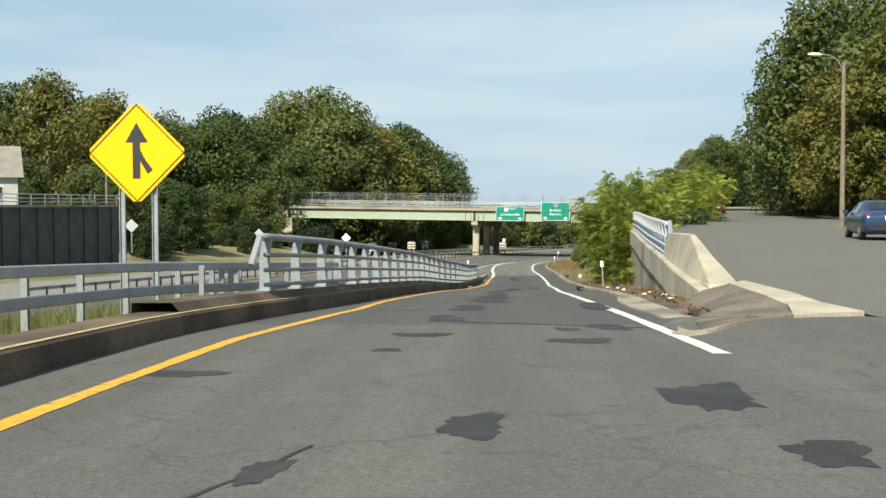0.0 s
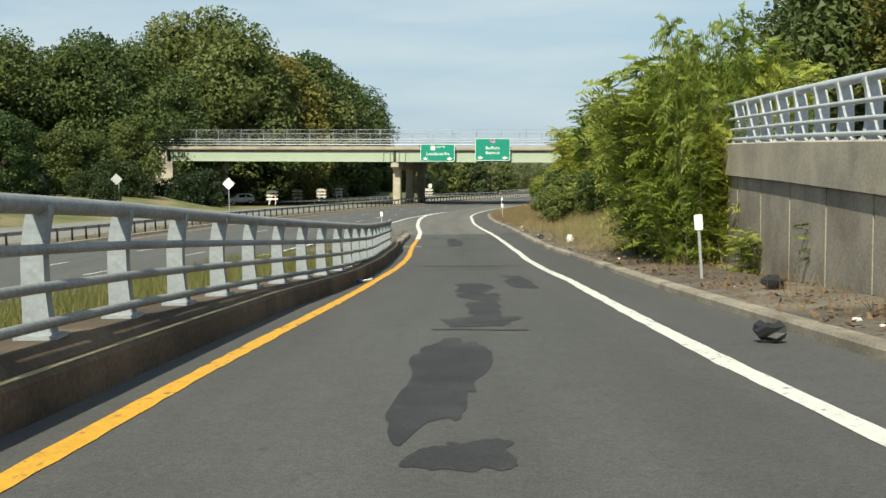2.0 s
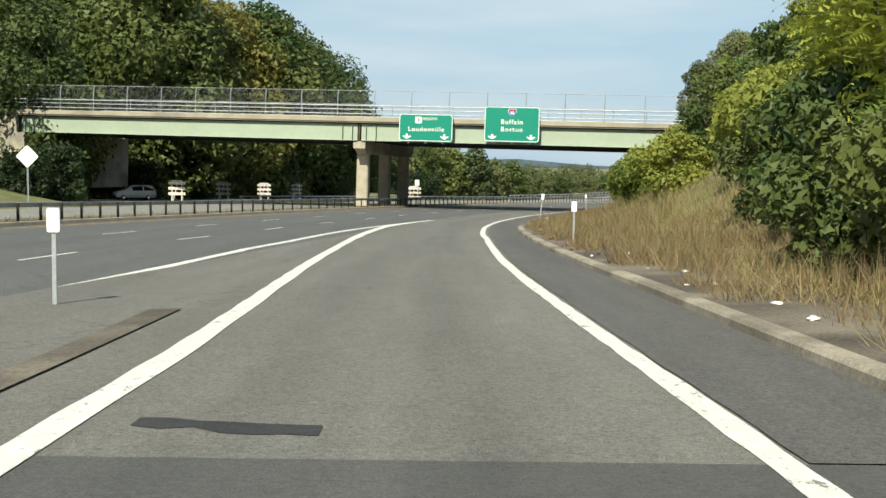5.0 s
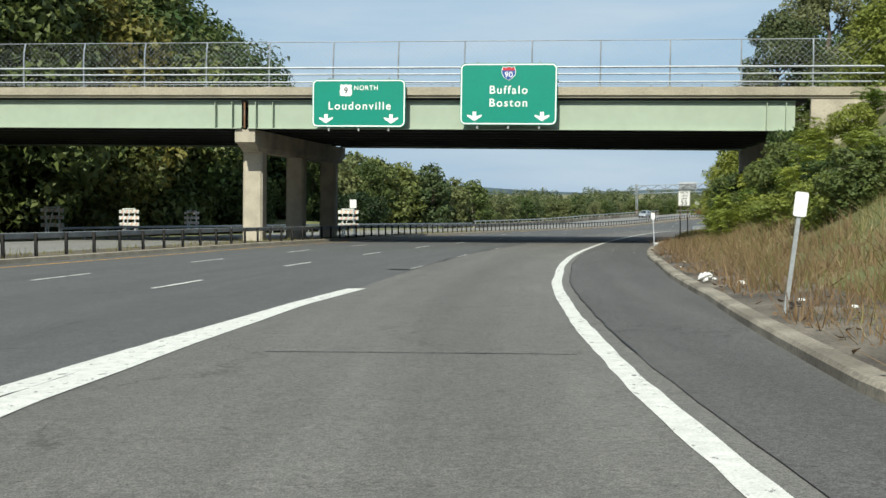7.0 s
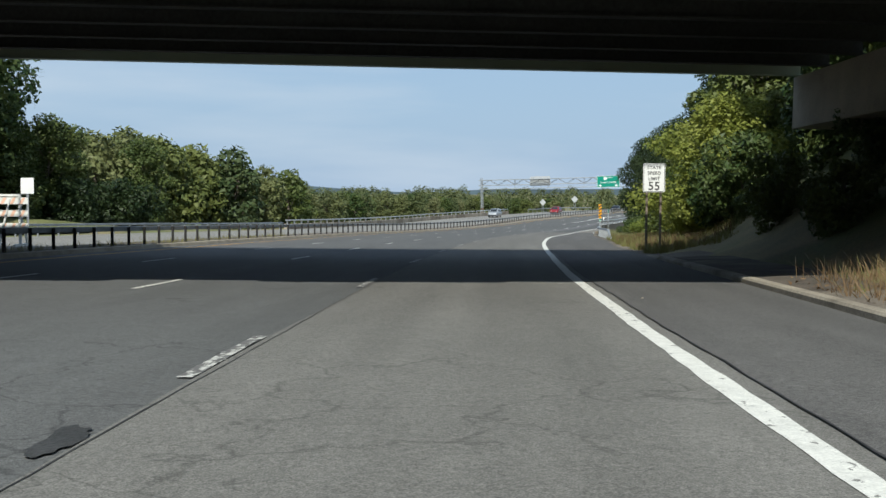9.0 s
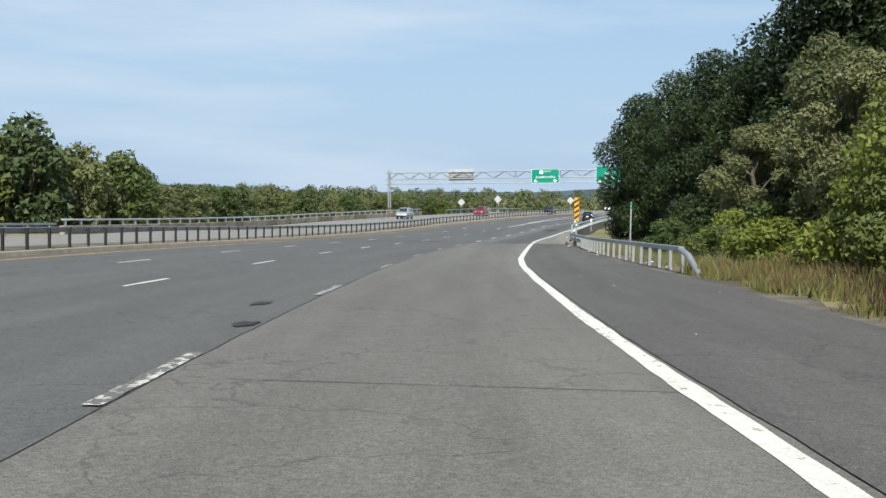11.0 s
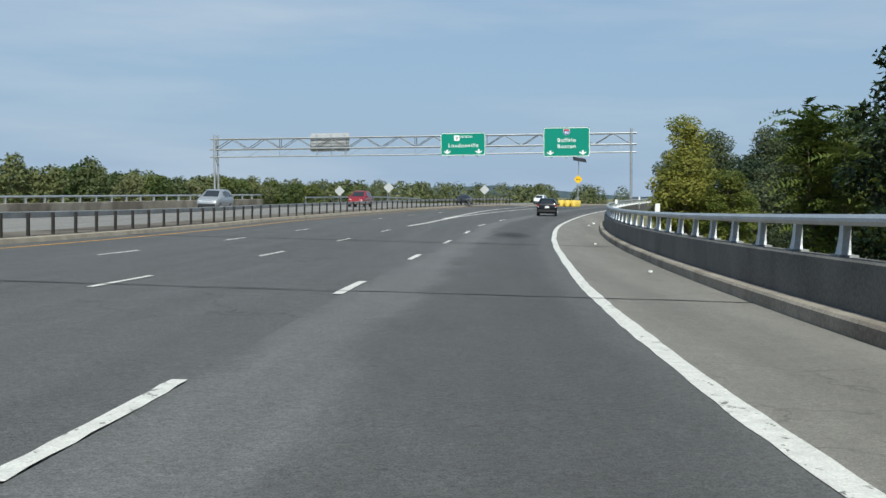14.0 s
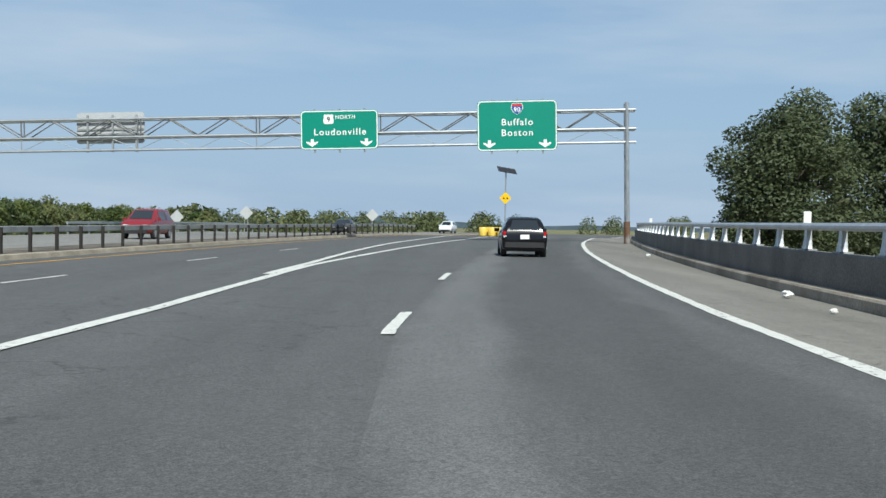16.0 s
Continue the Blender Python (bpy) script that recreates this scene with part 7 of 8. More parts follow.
wood = tree_proto("tall full tree with mid-green leaves, in the wood", 6, 22, 7.4, 15500, 0.34, "leaf_wood", trunk_f=0.06, lobes_n=40)
oak = tree_proto("tall full tree with dark green leaves, in the wood", 7, 21, 7.8, 15500, 0.34, "leaf", trunk_f=0.05, lobes_n=40)
oak_low = tree_proto("low spreading tree with dark green leaves", 8, 16, 7.6, 12500, 0.31, "leaf", trunk_f=0.03, lobes_n=28)
turning_tall = tree_proto("tall full tree with leaves turning yellow", 12, 21, 7.2, 15000, 0.33, "leaf_autumn", trunk_f=0.06, lobes_n=38)
locust = tree_proto("broad locust tree with fine dusty dark leaves beside the bridge", 14, 17, 6.2, 24000, 0.22, "leaf_locust", trunk_f=0.06, lobes_n=34)
spots = {"locust": [], "wood": [], "oak": [], "oak_low": [], "turning_tall": [], "dark": [], "green": [], "turning": [], "pale": [], "slim": [], "slim_dark": []}


def scatter(kinds, s0, s1, u0, u1, n, k0, k1, seed):
    r = random.Random(seed)
    for i in range(n):
        s = s0 + (s1 - s0) * (i + r.random() * 0.8) / n
        u = r.uniform(u0, u1)
        x, y = su_xy(s, u)
        spots[kinds[r.randrange(len(kinds))]].append((x, y, r.uniform(k0, k1), r.uniform(0, 360)))


# wood behind the overpass and left of the highway
scatter(["wood", "wood", "oak", "oak", "turning_tall"], 228, 270, -72, -56, 15, 1.3, 1.68, 11)
scatter(["wood", "oak"], 220, 270, -98, -64, 8, 1.3, 1.55, 12)
scatter(["wood", "oak", "oak_low"], 240, 276, -70, -64, 8, 0.6, 0.85, 10)
scatter(["oak", "wood"], 188, 228, -88, -56, 12, 0.95, 1.2, 13)
scatter(["oak", "wood", "turning_tall"], 186, 240, -125, -90, 4, 1.3, 1.5, 19)
scatter(["oak", "wood", "wood"], 50, 150, -104, -76, 11, 1.42, 1.65, 14)
scatter(["green", "green", "oak_low"], 128, 196, -72, -47, 20, 0.42, 0.68, 16)
scatter(["oak", "wood", "turning_tall"], 130, 190, -104, -70, 10, 1.08, 1.32, 15)
spots["oak"] += [(39, 282, 1.4, 20), (44, 290, 1.22, 130), (48, 297, 1.0, 60)]
spots["wood"] += [(33, 272, 1.5, 250)]
scatter(["green", "green", "oak_low", "turning"], 272, 312, -66, -50, 16, 0.52, 0.68, 17)
# big trees right of the street
for i, (x, y, k, kind) in enumerate(((48.1, 86.5, 0.82, "turning"), (49.5, 81.0, 0.9, "turning"), (53.5, 100.5, 0.98, "wood"), (60.2, 103.9, 1.1, "wood"), (57.0, 109.0, 0.95, "wood"), (53.2, 96.5, 0.72, "turning"),
                                     (80.0, 170.0, 0.72, "dark"), (87.0, 163.0, 0.8, "dark"), (70.0, 172.0, 0.75, "pale"), (75.0, 176.0, 0.7, "green"), (76.0, 193.0, 0.55, "pale"), (56.0, 88.0, 1.05, "oak"), (62, 120, 0.8, "oak"))):
    spots[kind].append((x, y, k, 53 * i))
# right of the overpass, before and beyond it
scatter(["green", "slim", "green"], 237, 262, 19, 27, 5, 0.75, 0.95, 21)
scatter(["pale", "green"], 232, 262, 10.5, 14, 4, 0.45, 0.6, 22)
scatter(["green", "pale"], 262, 288, 15, 24, 5, 0.7, 0.95, 23)
scatter(["green", "pale", "green"], 196, 236, 20, 34, 7, 0.6, 0.85, 29)
# trees on the right, rising beside the long bridge
for s, u, top, turn, kind in ((332, 10.0, 3.6, 60, "slim_dark"), (373.2, 12.0, 2.6, 20, "slim"), (376.5, 12.6, 0.2, 140, "slim"), (371, 14.2, -0.9, 110, "slim"), (390, 18.6, 0.6, 200, "locust"), (379, 19.2, -0.3, 80, "locust"), (364, 17.5, -3.4, 300, "locust"),
                              (421, 20.0, 4.1, 0, "locust"), (416, 17.0, 2.2, 90, "locust"), (414, 27.0, 4.0, 140, "locust"), (430, 27, 5.0, 220, "locust"), (400, 34, 2.0, 60, "green"), (438, 36, 5.4, 30, "locust")):
    x, y = su_xy(s, u)
    h = {"slim": 15.0, "slim_dark": 15.0, "turning": 17.0, "pale": 11.0, "locust": 17.0, "green": 18.0}[kind]
    spots[kind].append((x, y, (top - ground_z(x, y)) / (h * 0.99), turn))
scatter(["dark", "green"], 445, 500, 40, 64, 7, 0.3, 0.4, 28)
for key, proto, lab in (("wood", wood, "roadside wood"), ("oak", oak, "roadside wood"), ("oak_low", oak_low, "roadside wood"), ("turning_tall", turning_tall, "roadside wood"), ("dark", dark, "roadside wood"), ("locust", locust, "trees beside the long bridge"), ("green", green, "roadside wood"), ("turning", turning, "roadside wood"), ("pale", pale, "roadside wood"), ("slim", slim_t, "roadside wood"), ("slim_dark", slim_dark, "roadside wood")):
    set_out(proto, spots[key], lab)

# belt of woods beyond the opposite lanes of the bridge, lower as it goes on
belt = [tree_proto(lab, 60 + i, 9, 3.9, 2500, 0.36, lf, trunk_f=0.0, lobes_n=22) for i, (lab, lf) in enumerate((("broad green tree in the belt beyond the bridge", "leaf_belt"), ("dark green tree in the belt beyond the bridge", "leaf_wood"), ("tree with yellowing leaves in the belt beyond the bridge", "leaf_mottled")))]
BELT_TOP = table([(300, 11), (332, 13), (345, 12), (360, 9.4), (380, 6.8), (400, 5.4), (420, 4.6), (480, 3.4), (540, 3.0)])
rb = random.Random(18)
rows = [[], [], []]
for i in range(150):
    s = 306 + 234 * (i + rb.random()) / 150
    x, y = su_xy(s, -rb.uniform(47, 62) - (6 if i % 3 else 16))
    rows[rb.choice((0, 0, 0, 1, 1, 1, 2))].append((x, y, (on_line(s)[2] + BELT_TOP(s) * rb.uniform(0.78, 1.08) - ground_z(x, y)) / 9, rb.uniform(0, 360)))
for pr, sp in zip(belt, rows):
    set_out(pr, sp, "belt of trees beyond the bridge")

# dense maples close to the shoulder before the long bridge
maple = tree_proto("dense dark maple close beside the shoulder", 9, 15, 5.6, 36000, 0.155, "leaf_dark", trunk_f=0.08, lobes_n=22)
set_out(maple, [(*su_xy(s, u), (top - ground_z(*su_xy(s, u))) / 14.8, a) for s, u, top, a in ((319, 10.2, 7.2, 10), (310, 12.0, 6.9, 80), (301, 13.2, 7.6, 140), (291, 13.6, 6.4, 200), (284, 17, 12, 260), (303, 22, 14.5, 300), (326, 12.0, 1.2, 20), (293, 22, 13, 40))], "maples beside the shoulder")
roadside = tree_proto("leafy tree with pale mottled leaves beside the shoulder", 10, 12, 3.4, 20000, 0.13, "leaf_mottled", trunk_f=0.12, lobes_n=18)
set_out(roadside, [(*su_xy(s, u), k, a) for s, u, k, a in ((229, 13.6, 1.25, 40), (233, 17.5, 1.2, 300), (274, 12.6, 0.72, 0), (267, 11.8, 0.6, 70), (258, 13, 0.62, 200), (281, 11.6, 0.5, 120), (250, 15, 0.8, 30))], "trees beside the shoulder")


# feathery sumac-like shrubs, with fronds of leaflets
def frond_shrub(label, seed, h, rad, fronds, leaf, flen=0.95, leaflet=0.17):
    rng = np.random.default_rng(seed)
    t = thing("shrub", label, "shrub", pose(0, -300, -60))
    g = Geo()
    stems = []
    for i in range(9):
        a, r = rng.uniform(0, 6.28), rad * math.sqrt(rng.random()) * 0.75
        top = Vector((r * math.cos(a) * 1.2, r * math.sin(a) * 1.2, h * (1.0 - 0.45 * (r / rad)) * rng.uniform(0.75, 1.0)))
        foot = Vector((r * 0.5 * math.cos(a), r * 0.5 * math.sin(a), -0.4))
        mid = (top + foot) / 2 + Vector((rng.normal(0, 0.1), rng.normal(0, 0.1), 0))
        g.tube([foot, mid, top], 0.035, 5, 0.012)
        stems.append((foot, mid, top))
    tr = new("trunk", g.mesh("trunk", M["bark"]))
    tr.parent = t
    cs, ns = [], []
    vs, fs = [], []
    for i in range(fronds):
        foot, mid, top = stems[int(rng.integers(len(stems)))]
        f = 0.08 + 0.92 * rng.random() ** 0.62
        p = foot.lerp(mid, f * 2) if f < 0.5 else mid.lerp(top, f * 2 - 1)
        a = rng.uniform(0, 6.28)
        d = np.array([math.cos(a), math.sin(a), rng.uniform(-0.15, 1.0)])
        d /= np.linalg.norm(d)
        roll = rng.normal(0, 0.55)
        side = np.array([-math.sin(a), math.cos(a), 0.0]) * math.cos(roll) + np.cross(d, [-math.sin(a), math.cos(a), 0.0]) * math.sin(roll)
        L = flen * rng.uniform(0.7, 1.25)
        for k in range(9):
            q = (k + 1) / 9
            c = np.array(p) + d * L * q + np.array([0, 0, -0.38 * L * q * q])
            for sg in (-1, 1):
                ll = leaflet * (1 - 0.45 * abs(q - 0.45)) * rng.uniform(0.8, 1.2)
                tip = side * sg * ll + d * ll * 0.35 + rng.normal(0, 0.22, 3) * ll
                w = d * ll * 0.32
                n0 = len(vs)
                vs += [c - w, c + w, c + tip * 1.15]
                fs.append((n0, n0 + 1, n0 + 2))
    ob = new("crown", mesh_from("crown", np.array(vs), np.array(fs), M[leaf]))
    ob.parent = t
    return t


sumac = frond_shrub("feathery sumac shrub with bright green fronds", 31, 4.2, 1.7, 520, "leaf_frond", 0.7, 0.12)
set_out(sumac, [(*su_xy(s, u), k, a) for s, u, k, a in ((60, 6.6, 0.4, 0), (63, 7.0, 1.0, 50), (67, 7.4, 1.1, 90), (65.5, 6.4, 0.8, 10), (72, 7.4, 1.2, 140), (71, 8.4, 1.0, 200), (76, 9.5, 0.9, 250), (82, 10.5, 1.1, 300),
                                                          (88, 10.0, 1.0, 20), (93, 11.5, 1.2, 60), (99, 10.5, 0.9, 100), (86, 13.0, 1.3, 160), (96, 14.5, 1.3, 210), (106, 12.0, 1.0, 240), (113, 13.0, 1.1, 10),
                                                          (120, 11.5, 0.8, 90), (55.0, 6.9, 0.45, 45), (80, 8.0, 0.6, 75), (90, 8.3, 0.5, 15), (128, 13, 0.9, 33), (170, 11.5, 0.45, 60), (182, 12.5, 0.35, 160), (192, 12.0, 0.55, 220), (196, 15, 0.6, 20), (197, 11.0, 0.55, 100), (201, 13.5, 0.6, 240),
                                                          (107, 7.4, 0.75, 15), (103, 9.0, 0.9, 75), (98, 9.6, 0.9, 135), (110, 8.2, 1.0, 195), (116, 8.8, 0.9, 255), (94, 9.4, 0.75, 315), (87.5, 8.9, 0.7, 40),
                                                          (195.5, 7.8, 0.5, 31), (197.2, 8.6, 0.68, 151), (192.5, 8.4, 0.48, 271), (189, 9.4, 0.5, 11), (194, 10.0, 0.7, 131), (198, 10.2, 0.78, 251), (186, 11.2, 0.6, 71), (192, 12.2, 0.75, 191), (182, 10.6, 0.5, 311), (176, 11.5, 0.5, 21), (170, 12.8, 0.55, 141))], "feathery shrubs on the bank")
ailanthus = frond_shrub("tall feathery tree with yellow-green fronds on the bank", 32, 7.0, 2.5, 1150, "leaf_frond", 0.85, 0.13)
set_out(ailanthus, [(*su_xy(s, u), k, a) for s, u, k, a in ((67.5, 6.8, 1.36, 0), (71, 6.2, 1.0, 70), (64, 7.2, 0.85, 150), (70, 7.8, 1.0, 30), (73, 6.9, 0.75, 200), (64, 6.2, 0.6, 310), (114, 9.6, 1.2, 50), (119, 10.4, 1.05, 130), (86, 10.6, 0.85, 20), (92, 11.6, 1.0, 80), (98, 11.6, 1.15, 140), (104, 11.0, 1.25, 200), (110, 10.6, 1.25, 260),
                                                             (95, 14.5, 1.1, 320), (103, 14.5, 1.15, 40), (112, 14.0, 1.1, 100), (120, 12.0, 0.85, 160), (129, 13.5, 0.9, 220), (84, 14.0, 0.95, 280), (140, 14.5, 0.85, 340), (152, 15, 0.85, 10))], "feathery trees on the bank")
for s, u, wide, tall, a in ((64.0, 6.2, 0.42, 1.08, 20), (65.5, 7.2, 0.5, 0.9, 200), (100, 9.2, 0.5, 1.1, 130), (92, 9.4, 0.45, 0.95, 250)):
    x, y = su_xy(s, u)
    copy_thing(ailanthus, pose(x, y, ground_z(x, y) - 0.1, 0, 0, a) @ Matrix.Diagonal((wide, wide, tall, 1)))["group"] = "feathery trees on the bank"
droop = frond_shrub("drooping tree with long olive-green fronds beside the parapet", 36, 7.0, 2.4, 900, "leaf_droop", 1.0, 0.15)
set_out(droop, [(*su_xy(s, u), (top - ground_z(*su_xy(s, u))) / 7.0, a) for s, u, top, a in ((347.5, 13.3, 3.2, 40), (350, 14.8, 1.2, 120), (344, 15.4, 2.4, 200), (353, 15.4, -1.4, 300))], "drooping trees beside the parapet")
bush = tree_proto("leafy dark green bush on the bank", 33, 3.6, 2.2, 4800, 0.14, "leaf", category="shrub", trunk_f=0.02, lobes_n=12)
set_out(bush, [(*su_xy(s, u), k, a) for s, u, k, a in ((206, 9.5, 0.6, 10), (210, 11.5, 0.7, 60), (215, 9.8, 0.55, 110), (219, 12.5, 0.75, 160), (224, 10.2, 0.7, 210), (228, 13.0, 1.3, 260), (232, 10.5, 1.1, 310), (205, 14, 0.7, 0), (213, 15, 0.7, 50), (226, 16, 1.5, 100),
                                                         (106.5, 7.0, 0.72, 5), (109.5, 7.6, 0.85, 95), (112.5, 7.4, 0.8, 185), (104.5, 8.6, 0.85, 275), (101, 9.6, 0.9, 45), (97, 10, 0.9, 135), (93, 9.8, 0.8, 225), (116, 8.2, 0.9, 315), (121, 8.8, 0.8, 25),
                                                         (189, 10.6, 0.75, 85), (193, 10.9, 0.8, 165), (198, 11.6, 0.85, 245), (84, 9.6, 0.6, 60), (101, 12.5, 1.2, 180), (112, 10.8, 0.7, 20), (118, 14, 1.2, 80), (126, 10.8, 0.8, 140), (134, 13, 1.1, 200), (142, 11, 0.8, 260),
                                                         (150, 13.5, 1.1, 10), (158, 12.8, 0.6, 70), (165, 14.5, 0.8, 130), (172, 10.4, 0.5, 190), (180, 10.8, 0.42, 250), (188, 11.2, 0.5, 300), (195, 10.0, 0.5, 40), (186, 15.5, 0.6, 90), (176, 15.5, 0.7, 150),
                                                         (199, 12.5, 0.5, 210), (203, 15.0, 0.55, 30), (236, 10.5, 1.0, 0), (243, 11.5, 1.2, 70), (250, 10.8, 0.9, 130), (258, 10.0, 0.7, 190), (270, 9.8, 0.6, 250), (288, 9.0, 0.5, 310), (274, 8.8, 0.42, 80), (283, 8.4, 0.4, 170), (302, 10.8, 0.4, 20), (74, 11, 1.0, 30))], "bushes on the bank")


# dark leaves stand in for the shade below wood and overpass
scrub = tree_proto("tangled green thicket below the wood with shade in its leaf colour", 34, 4.6, 3.6, 4200, 0.23, "leaf_dark", category="shrub", trunk_f=0.02, lobes_n=16)
rs = random.Random(77)
set_out(scrub, [(*su_xy(s0 + rs.uniform(-2, 2), -rs.uniform(43, 52) - (12 if 192 < s0 < 280 else 0)), rs.uniform(0.6, 1.15), rs.uniform(0, 360)) for s0 in range(132, 300, 5)], "thickets below the wood")


pale_bush = tree_proto("leafy yellow-green bush at the foot of the trees", 35, 3.4, 2.3, 6200, 0.135, "leaf_light", category="shrub", trunk_f=0.02, lobes_n=16)
set_out(pale_bush, [(*su_xy(s, u), k, a) for s, u, k, a in ((140, 9.5, 0.8, 15), (147, 8.8, 0.7, 75), (153, 11.6, 0.75, 135), (160, 11.6, 0.55, 195), (166, 12.2, 0.65, 255), (174, 9.8, 0.45, 315), (181, 9.4, 0.4, 45), (85, 11.6, 0.9, 0), (90, 11.0, 0.8, 50), (95, 11.4, 1.05, 100), (100, 10.4, 0.9, 150), (105, 10.0, 1.0, 200), (110, 9.8, 1.0, 250), (116, 9.4, 0.8, 300), (122, 10.2, 1.0, 20), (130, 11.0, 1.0, 70), (193, 10.2, 0.45, 33), (188, 10.9, 0.45, 99), (196, 12.4, 0.5, 180),
                                                             (76, 7.6, 0.5, 120), (197, 11.2, 0.6, 10), (190, 13.5, 0.5, 60), (241, 9.5, 0.8, 90), (247, 12.5, 1.1, 140), (255, 11.8, 1.0, 190), (263, 11, 0.9, 240), (268, 9.4, 0.5, 20), (279, 10.4, 0.55, 130), (293, 10.4, 0.3, 210), (306, 10.6, 0.28, 310))], "pale bushes on the bank")


# grasses and weeds: many single blades
def blades(name, label, n, place, h0, h1, mat, seed, lean=0.55, wid=0.012):
    rng = np.random.default_rng(seed)
    vs = np.zeros((n, 3, 3))
    for i in range(n):
        x, y, z = place(rng)
        h = h0 + (h1 - h0) * rng.random() ** 1.7 * (0.3 + 0.7 * (0.5 + 0.3 * math.sin(x * 1.7 + 1.3 * math.sin(y * 1.1)) + 0.2 * math.sin(y * 0.63 + 2.0 * math.sin(x * 0.4))))
        a = rng.uniform(0, 6.28)
        dx, dy = math.cos(a), math.sin(a)
        l = rng.normal(0, lean) * h
        b = rng.uniform(0, 6.28)
        w = wid * rng.uniform(0.7, 1.8)
        vs[i] = [(x - dx * w, y - dy * w, z - 0.03), (x + dx * w, y + dy * w, z - 0.03), (x + math.cos(b) * l, y + math.sin(b) * l, z + h)]
    ob = new(name, mesh_from(name, vs.reshape(-1, 3), np.arange(3 * n).reshape(-1, 3), M[mat]))
    return tagged(ob, label, "grass", kind="stuff")


def bank(s0, s1, off0, off1, power=1.0):
    def f(rng):
        s = rng.uniform(s0, s1)
        # grass stands in drifts
        off = off0 + (off1 - off0) * rng.random() ** power
        off += 0.5 * math.sin(s * 0.9) + 0.3 * math.sin(s * 2.3)
        x, y = su_xy(s, U_RIGHT(s) + max(off0 * 0.7, off))
        return x, y, ground_z(x, y) + 0.02
    return f


def between(s0, s1):
    def f(rng):
        s = rng.uniform(s0, s1)
        u = rng.uniform(U_MAIN(s) + 0.5, U_CURB(min(s, 92)) - 0.9)
        x, y = su_xy(s, u)
        return x, y, ground_z(x, y)
    return f


blades("dry_grass", "tall straw-coloured dry grass on the bank", 34000, bank(74, 150, 0.9, 7.2, 1.1), 0.18, 1.05, "dry_grass", 41, lean=0.9, wid=0.007)
blades("green_weeds", "green weeds among the dry grass on the bank", 36000, bank(74, 206, 1.2, 8.0), 0.12, 0.85, "weeds", 47, lean=1.0, wid=0.01)
blades("dead_weeds", "reddish brown dead weeds along the verge", 26000, bank(104, 206, 0.7, 4.5), 0.2, 0.9, "brown_weeds", 42, lean=0.7)
blades("dry_grass", "straw-coloured grass on the bank before the overpass", 11000, bank(140, 206, 2.0, 8.0), 0.15, 0.6, "dry_grass", 48)
blades("nose_weeds", "sparse weeds on the gritty nose between slip road and highway", 800, lambda rng: (lambda s: (lambda p: (p.x, p.y, p.z))(spot(s, rng.uniform(U_MAIN(s) + 0.5, U_CURB(min(s, 95)) - 0.35), 0.12)))(84 + 18 * rng.random() ** 1.5), 0.04, 0.25, "weeds", 49)
blades("rough_grass", "pale rough grass on the slope below the maples", 22000, bank(266, 312, 1.3, 7.0), 0.15, 0.75, "pale_grass", 63, lean=1.1, wid=0.007)
blades("dead_weeds", "brown dead weeds at the foot of the wall", 4500, bank(24, 78, 0.9, 2.6), 0.1, 0.6, "brown_weeds", 43, wid=0.007)
blades("green_weeds", "green weeds and grass beside the guardrail", 14000, bank(236, 310, 1.0, 6.0), 0.12, 0.6, "weeds", 44, lean=0.9, wid=0.008)
blades("green_weeds", "leafy green weeds along the shoulder's edge", 12000, bank(228, 268, 0.5, 4.5), 0.12, 0.75, "weeds", 61, wid=0.02)
blades("dead_weeds", "brown dead weeds at the shoulder's edge", 7000, bank(230, 266, 0.9, 4.0), 0.2, 0.8, "brown_weeds", 62)
blades("rough_grass", "rough yellow-green grass between slip road and highway", 42000, between(14, 82), 0.25, 0.9, "weeds", 45, wid=0.009)
blades("median_weeds", "sparse weeds along the median barrier", 5000, lambda rng: (lambda s: (*su_xy(s, U_MAIN(s) - HALF(s) - rng.uniform(0.4, 2.6)), on_line(s)[2] + dz_main(s) + 0.12))(rng.uniform(90, 260)), 0.1, 0.45, "weeds", 46)

# distant woods to the horizon: one joined mass of leaf clumps
rng = np.random.default_rng(51)
cs, ns = [], []
for i in range(520):
    a = rng.uniform(-95, 60)
    dist = rng.uniform(330, 900)
    x = 60 + dist * math.sin(radians(a + 15))
    y = 160 + dist * math.cos(radians(a + 15))
    s, u = along(x, y)
    if -40 < u < 60 and s < 900 and abs(u) < 60:
        continue
    z = ground_z(x, y)
    hh = max(2.5, (-2.6 + 0.011 * math.hypot(x - 142, y - 327)) * rng.uniform(0.7, 1.15) - z)
    m = 640
    d = rng.normal(0, 1, (m, 3))
    d /= np.linalg.norm(d, axis=1)[:, None]
    d[:, 2] = np.abs(d[:, 2])
    cs.append(np.array([x, y, z]) + d * np.array([6.5, 6.5, hh]) * rng.uniform(0.75, 1.05, (m, 1)))
    ns.append(d)
v, f = leaf_cloud(rng, np.concatenate(cs), np.concatenate(ns), 0.8, 0.5, 1.2)
tagged(new("far_woods", mesh_from("far_woods", v, f, M["leaf_far"])), "distant mixed woods along the horizon", "woods", kind="stuff")
# hills on the horizon, the haze of distance put into their blue
hill = Geo()
rows = []
for i in range(60):
    a = radians(-60 + i * 3.2)
    hgt = 16 + 8 * math.sin(i * 0.9) + 6 * math.sin(i * 2.1 + 1)
    x, y = 3000 * math.sin(a), 3000 * math.cos(a)
    rows.append([(x, y, -40), (x * 1.02, y * 1.02, max(4, hgt) - 10), (x * 1.15, y * 1.15, -40)])
hill.sweep(rows, closed=False)
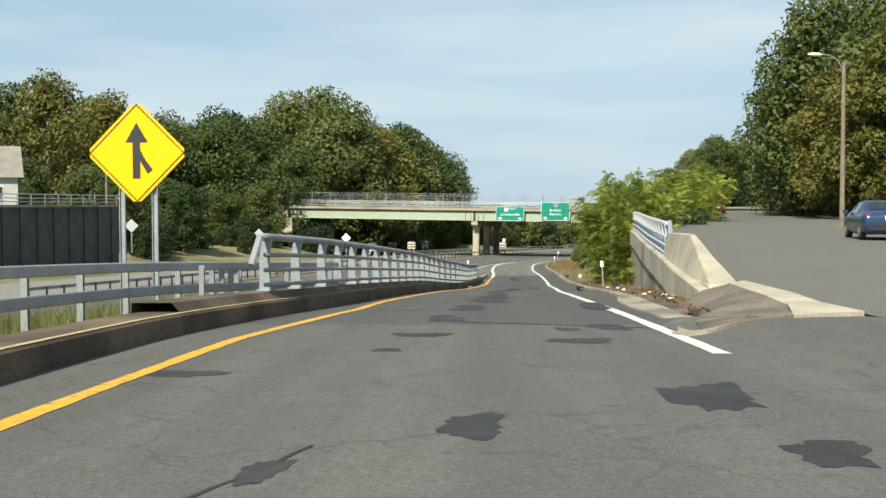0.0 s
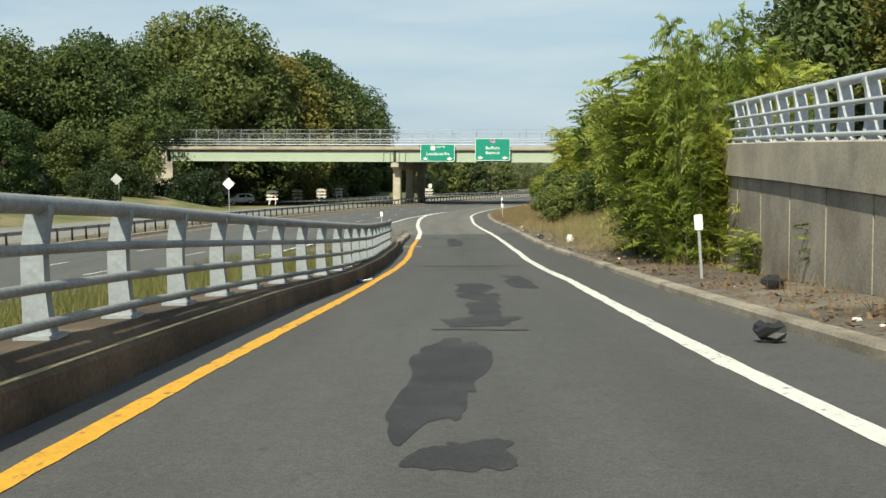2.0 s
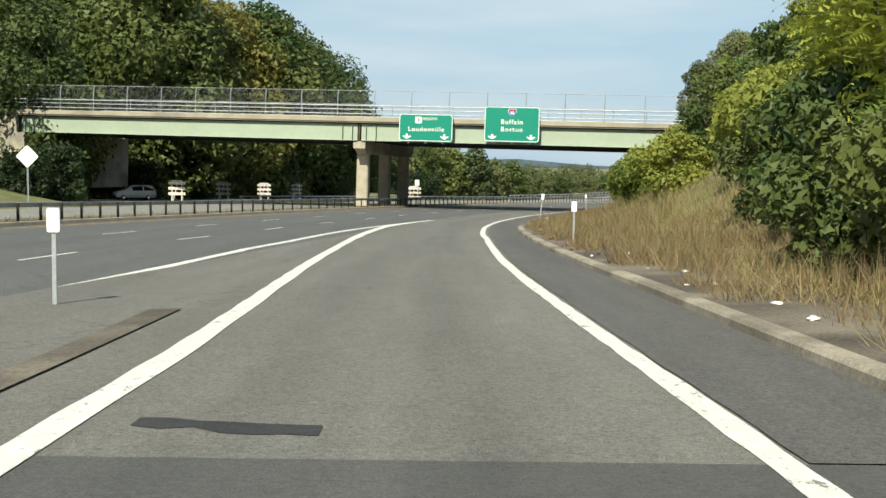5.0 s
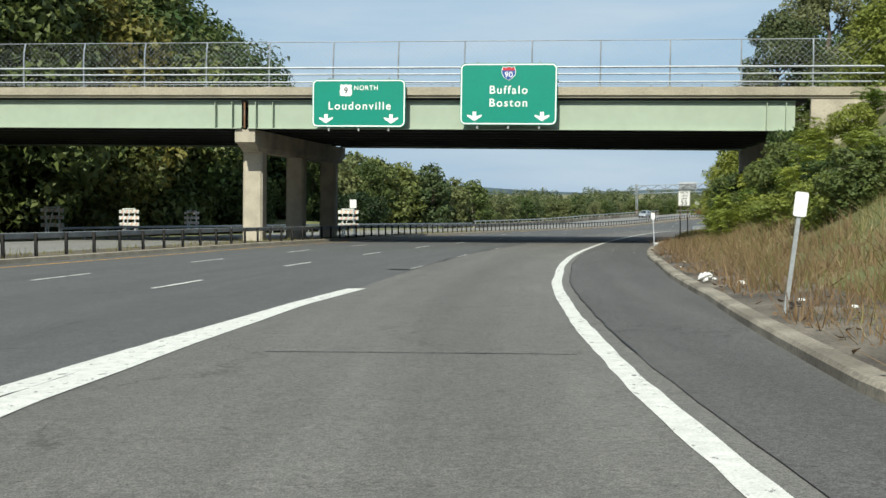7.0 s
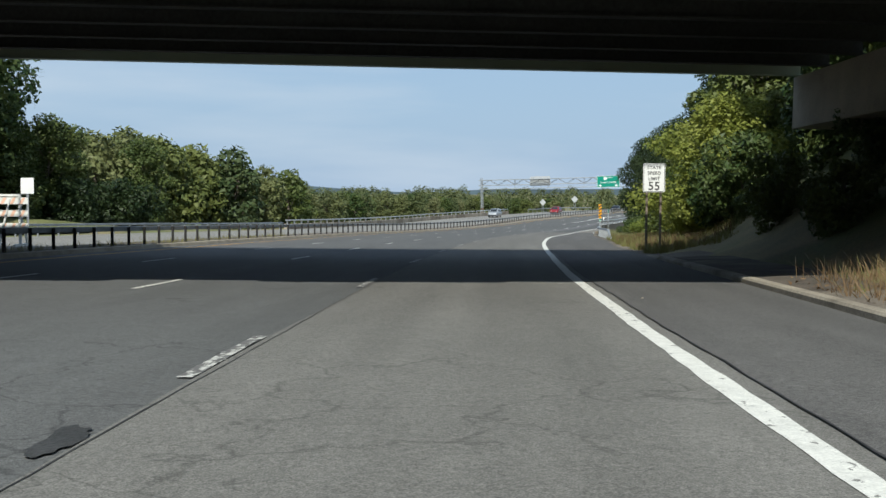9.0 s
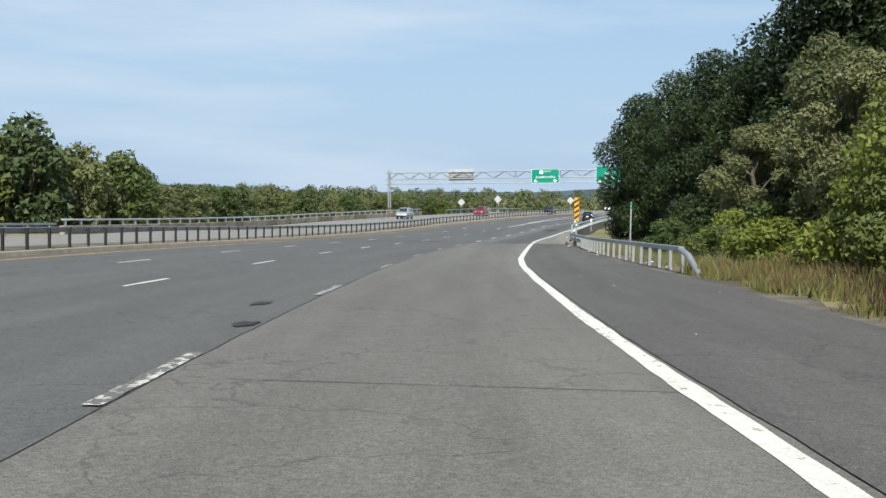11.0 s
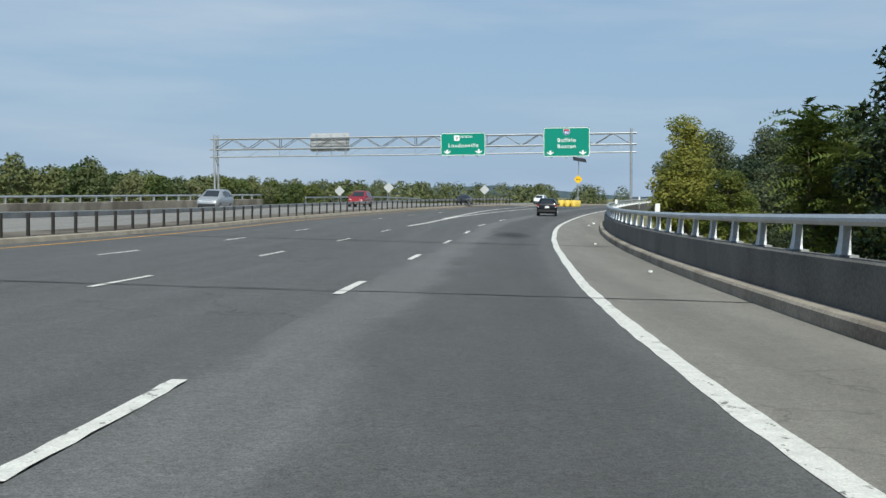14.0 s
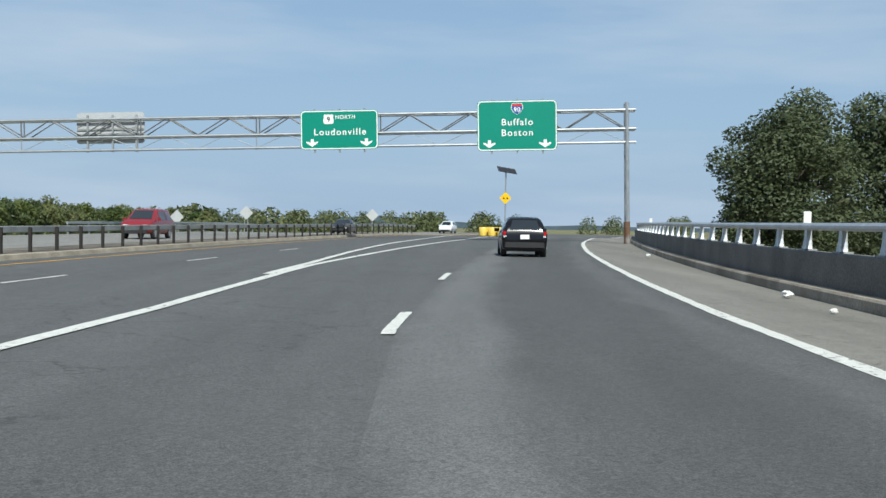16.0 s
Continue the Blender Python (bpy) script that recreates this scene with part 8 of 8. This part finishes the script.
tagged(part("far_hills", hill, M["far_hill"], smooth=True), "low wooded hills on the horizon, blue haze in their colour", "hills", kind="structure")

# ---- litter on the verges ----
def crumpled(name, label, size, mat, m, seed, flat=0.6):
    """A crumpled piece: a dented low ball."""
    r = random.Random(seed)
    rings = []
    for j in range(1, 6):
        th = math.pi * j / 6
        rings.append([(size * k * math.sin(th) * math.cos(a), size * k * math.sin(th) * math.sin(a), size * flat * (1 - k * math.cos(th)))
                      for a, k in ((2 * math.pi * i / 9, r.uniform(0.65, 1.2)) for i in range(9))])
    t = thing(name, label, "litter", m, "litter on the verge")
    part("crumple", Geo().sweep(rings), M[mat], t)
    return t


crumpled("plastic_bag", "white plastic bag caught on the verge", 0.18, "plastic_white", put(82.6, 4.55, 0.14), 1, 1.2)
crumpled("rubbish_bag", "torn black rubbish bag by the kerb", 0.17, "plastic_dark", put(46.7, 3.3, 0.01), 3, 0.7)
crumpled("rubbish_bag", "small black bag on the verge", 0.17, "plastic_dark", put(88.6, 3.75, 0.14), 4, 0.7)
crumpled("rubbish_bag", "dark bag among weeds", 0.22, "plastic_dark", put(53.5, 5.2, 0.15), 5, 0.6)
lr = random.Random(17)
for i in range(90):
    s = lr.choice((lr.uniform(22, 45), lr.uniform(40, 75), lr.uniform(76, 125), lr.uniform(140, 205), lr.uniform(262, 306)))
    off = lr.uniform(0.3, 1.7) if s < 250 else lr.uniform(-0.2, 1.2)
    crumpled("litter_scrap", "small pale scrap of litter on the verge", lr.uniform(0.03, 0.085), lr.choice(("plastic_white", "plastic_white", "concrete")), put(s, U_RIGHT(s) + off, 0.15 if s < 250 else 0.02), 100 + i, 0.45)
for i, (s, u, k) in enumerate(((382.0, 7.25, 0.12), (378.4, 6.75, 0.07), (406, 9.3, 0.12), (352, 5.0, 0.06), (334, 4.4, 0.06), (161.4, 4.5, 0.16), (159.5, 4.85, 0.11), (195.7, 4.9, 0.13))):
    crumpled("litter_scrap", "crumpled white paper beside the kerb", k, "plastic_white", put(s, u, 0.15 if s < 250 else 0.01), 200 + i, 0.6)
for i in range(26):
    s = lr.uniform(180, 306)
    crumpled("grit_chip", "small chip of grit on the shoulder", lr.uniform(0.015, 0.035), "concrete", put(s, lr.uniform(U_WHITE(s) + 0.5, U_RIGHT(s) - 0.1), 0.013), 300 + i, 0.4)
bt = thing("litter_tube", "white cardboard tube with a blue cap by the kerb", "litter", put(59.9, -2.42, 0.03, 62))
part("tube", Geo().tube([(0, 0, 0.025), (0.42, 0, 0.025)], 0.022, 10), M["plastic_white"], bt)
part("cap", Geo().tube([(-0.17, 0, 0.035), (0, 0, 0.035)], 0.036, 10, 0.028), M["sign_blue"], bt, "blue cap")
cone = thing("traffic_cone", "orange traffic cone standing in grass behind the railing", "traffic cone", put(78.0, -4.6, -0.35))
part("cone", Geo().tube([(0, 0, 0), (0, 0, 0.7)], 0.16, 12, 0.04), M["orange"], cone)
part("foot", Geo().box(0.38, 0.38, 0.03), M["orange"], cone)

# fallen leaves and twigs on the verge under the wall
rng = np.random.default_rng(91)
n = 5200
ss = np.where(rng.random(n) < 0.6, rng.uniform(19, 80, n), rng.uniform(120, 206, n))
pts = np.array([tuple(spot(s, U_RIGHT(s) + 0.15 + (min(2.6, max(0.5, U_WALL(s) - U_RIGHT(s))) if s < 58 else 2.4) * f ** 0.7, 0.19)) for s, f in zip(ss, rng.random(n))])
v, f = leaf_cloud(rng, pts, np.tile((0.0, 0.0, 1.0), (n, 1)), 0.07, 0.35)
tagged(new("fallen_leaves", mesh_from("fallen_leaves", v, f, M["brown_weeds"])), "brown fallen leaves along the verge", "leaves", kind="stuff")
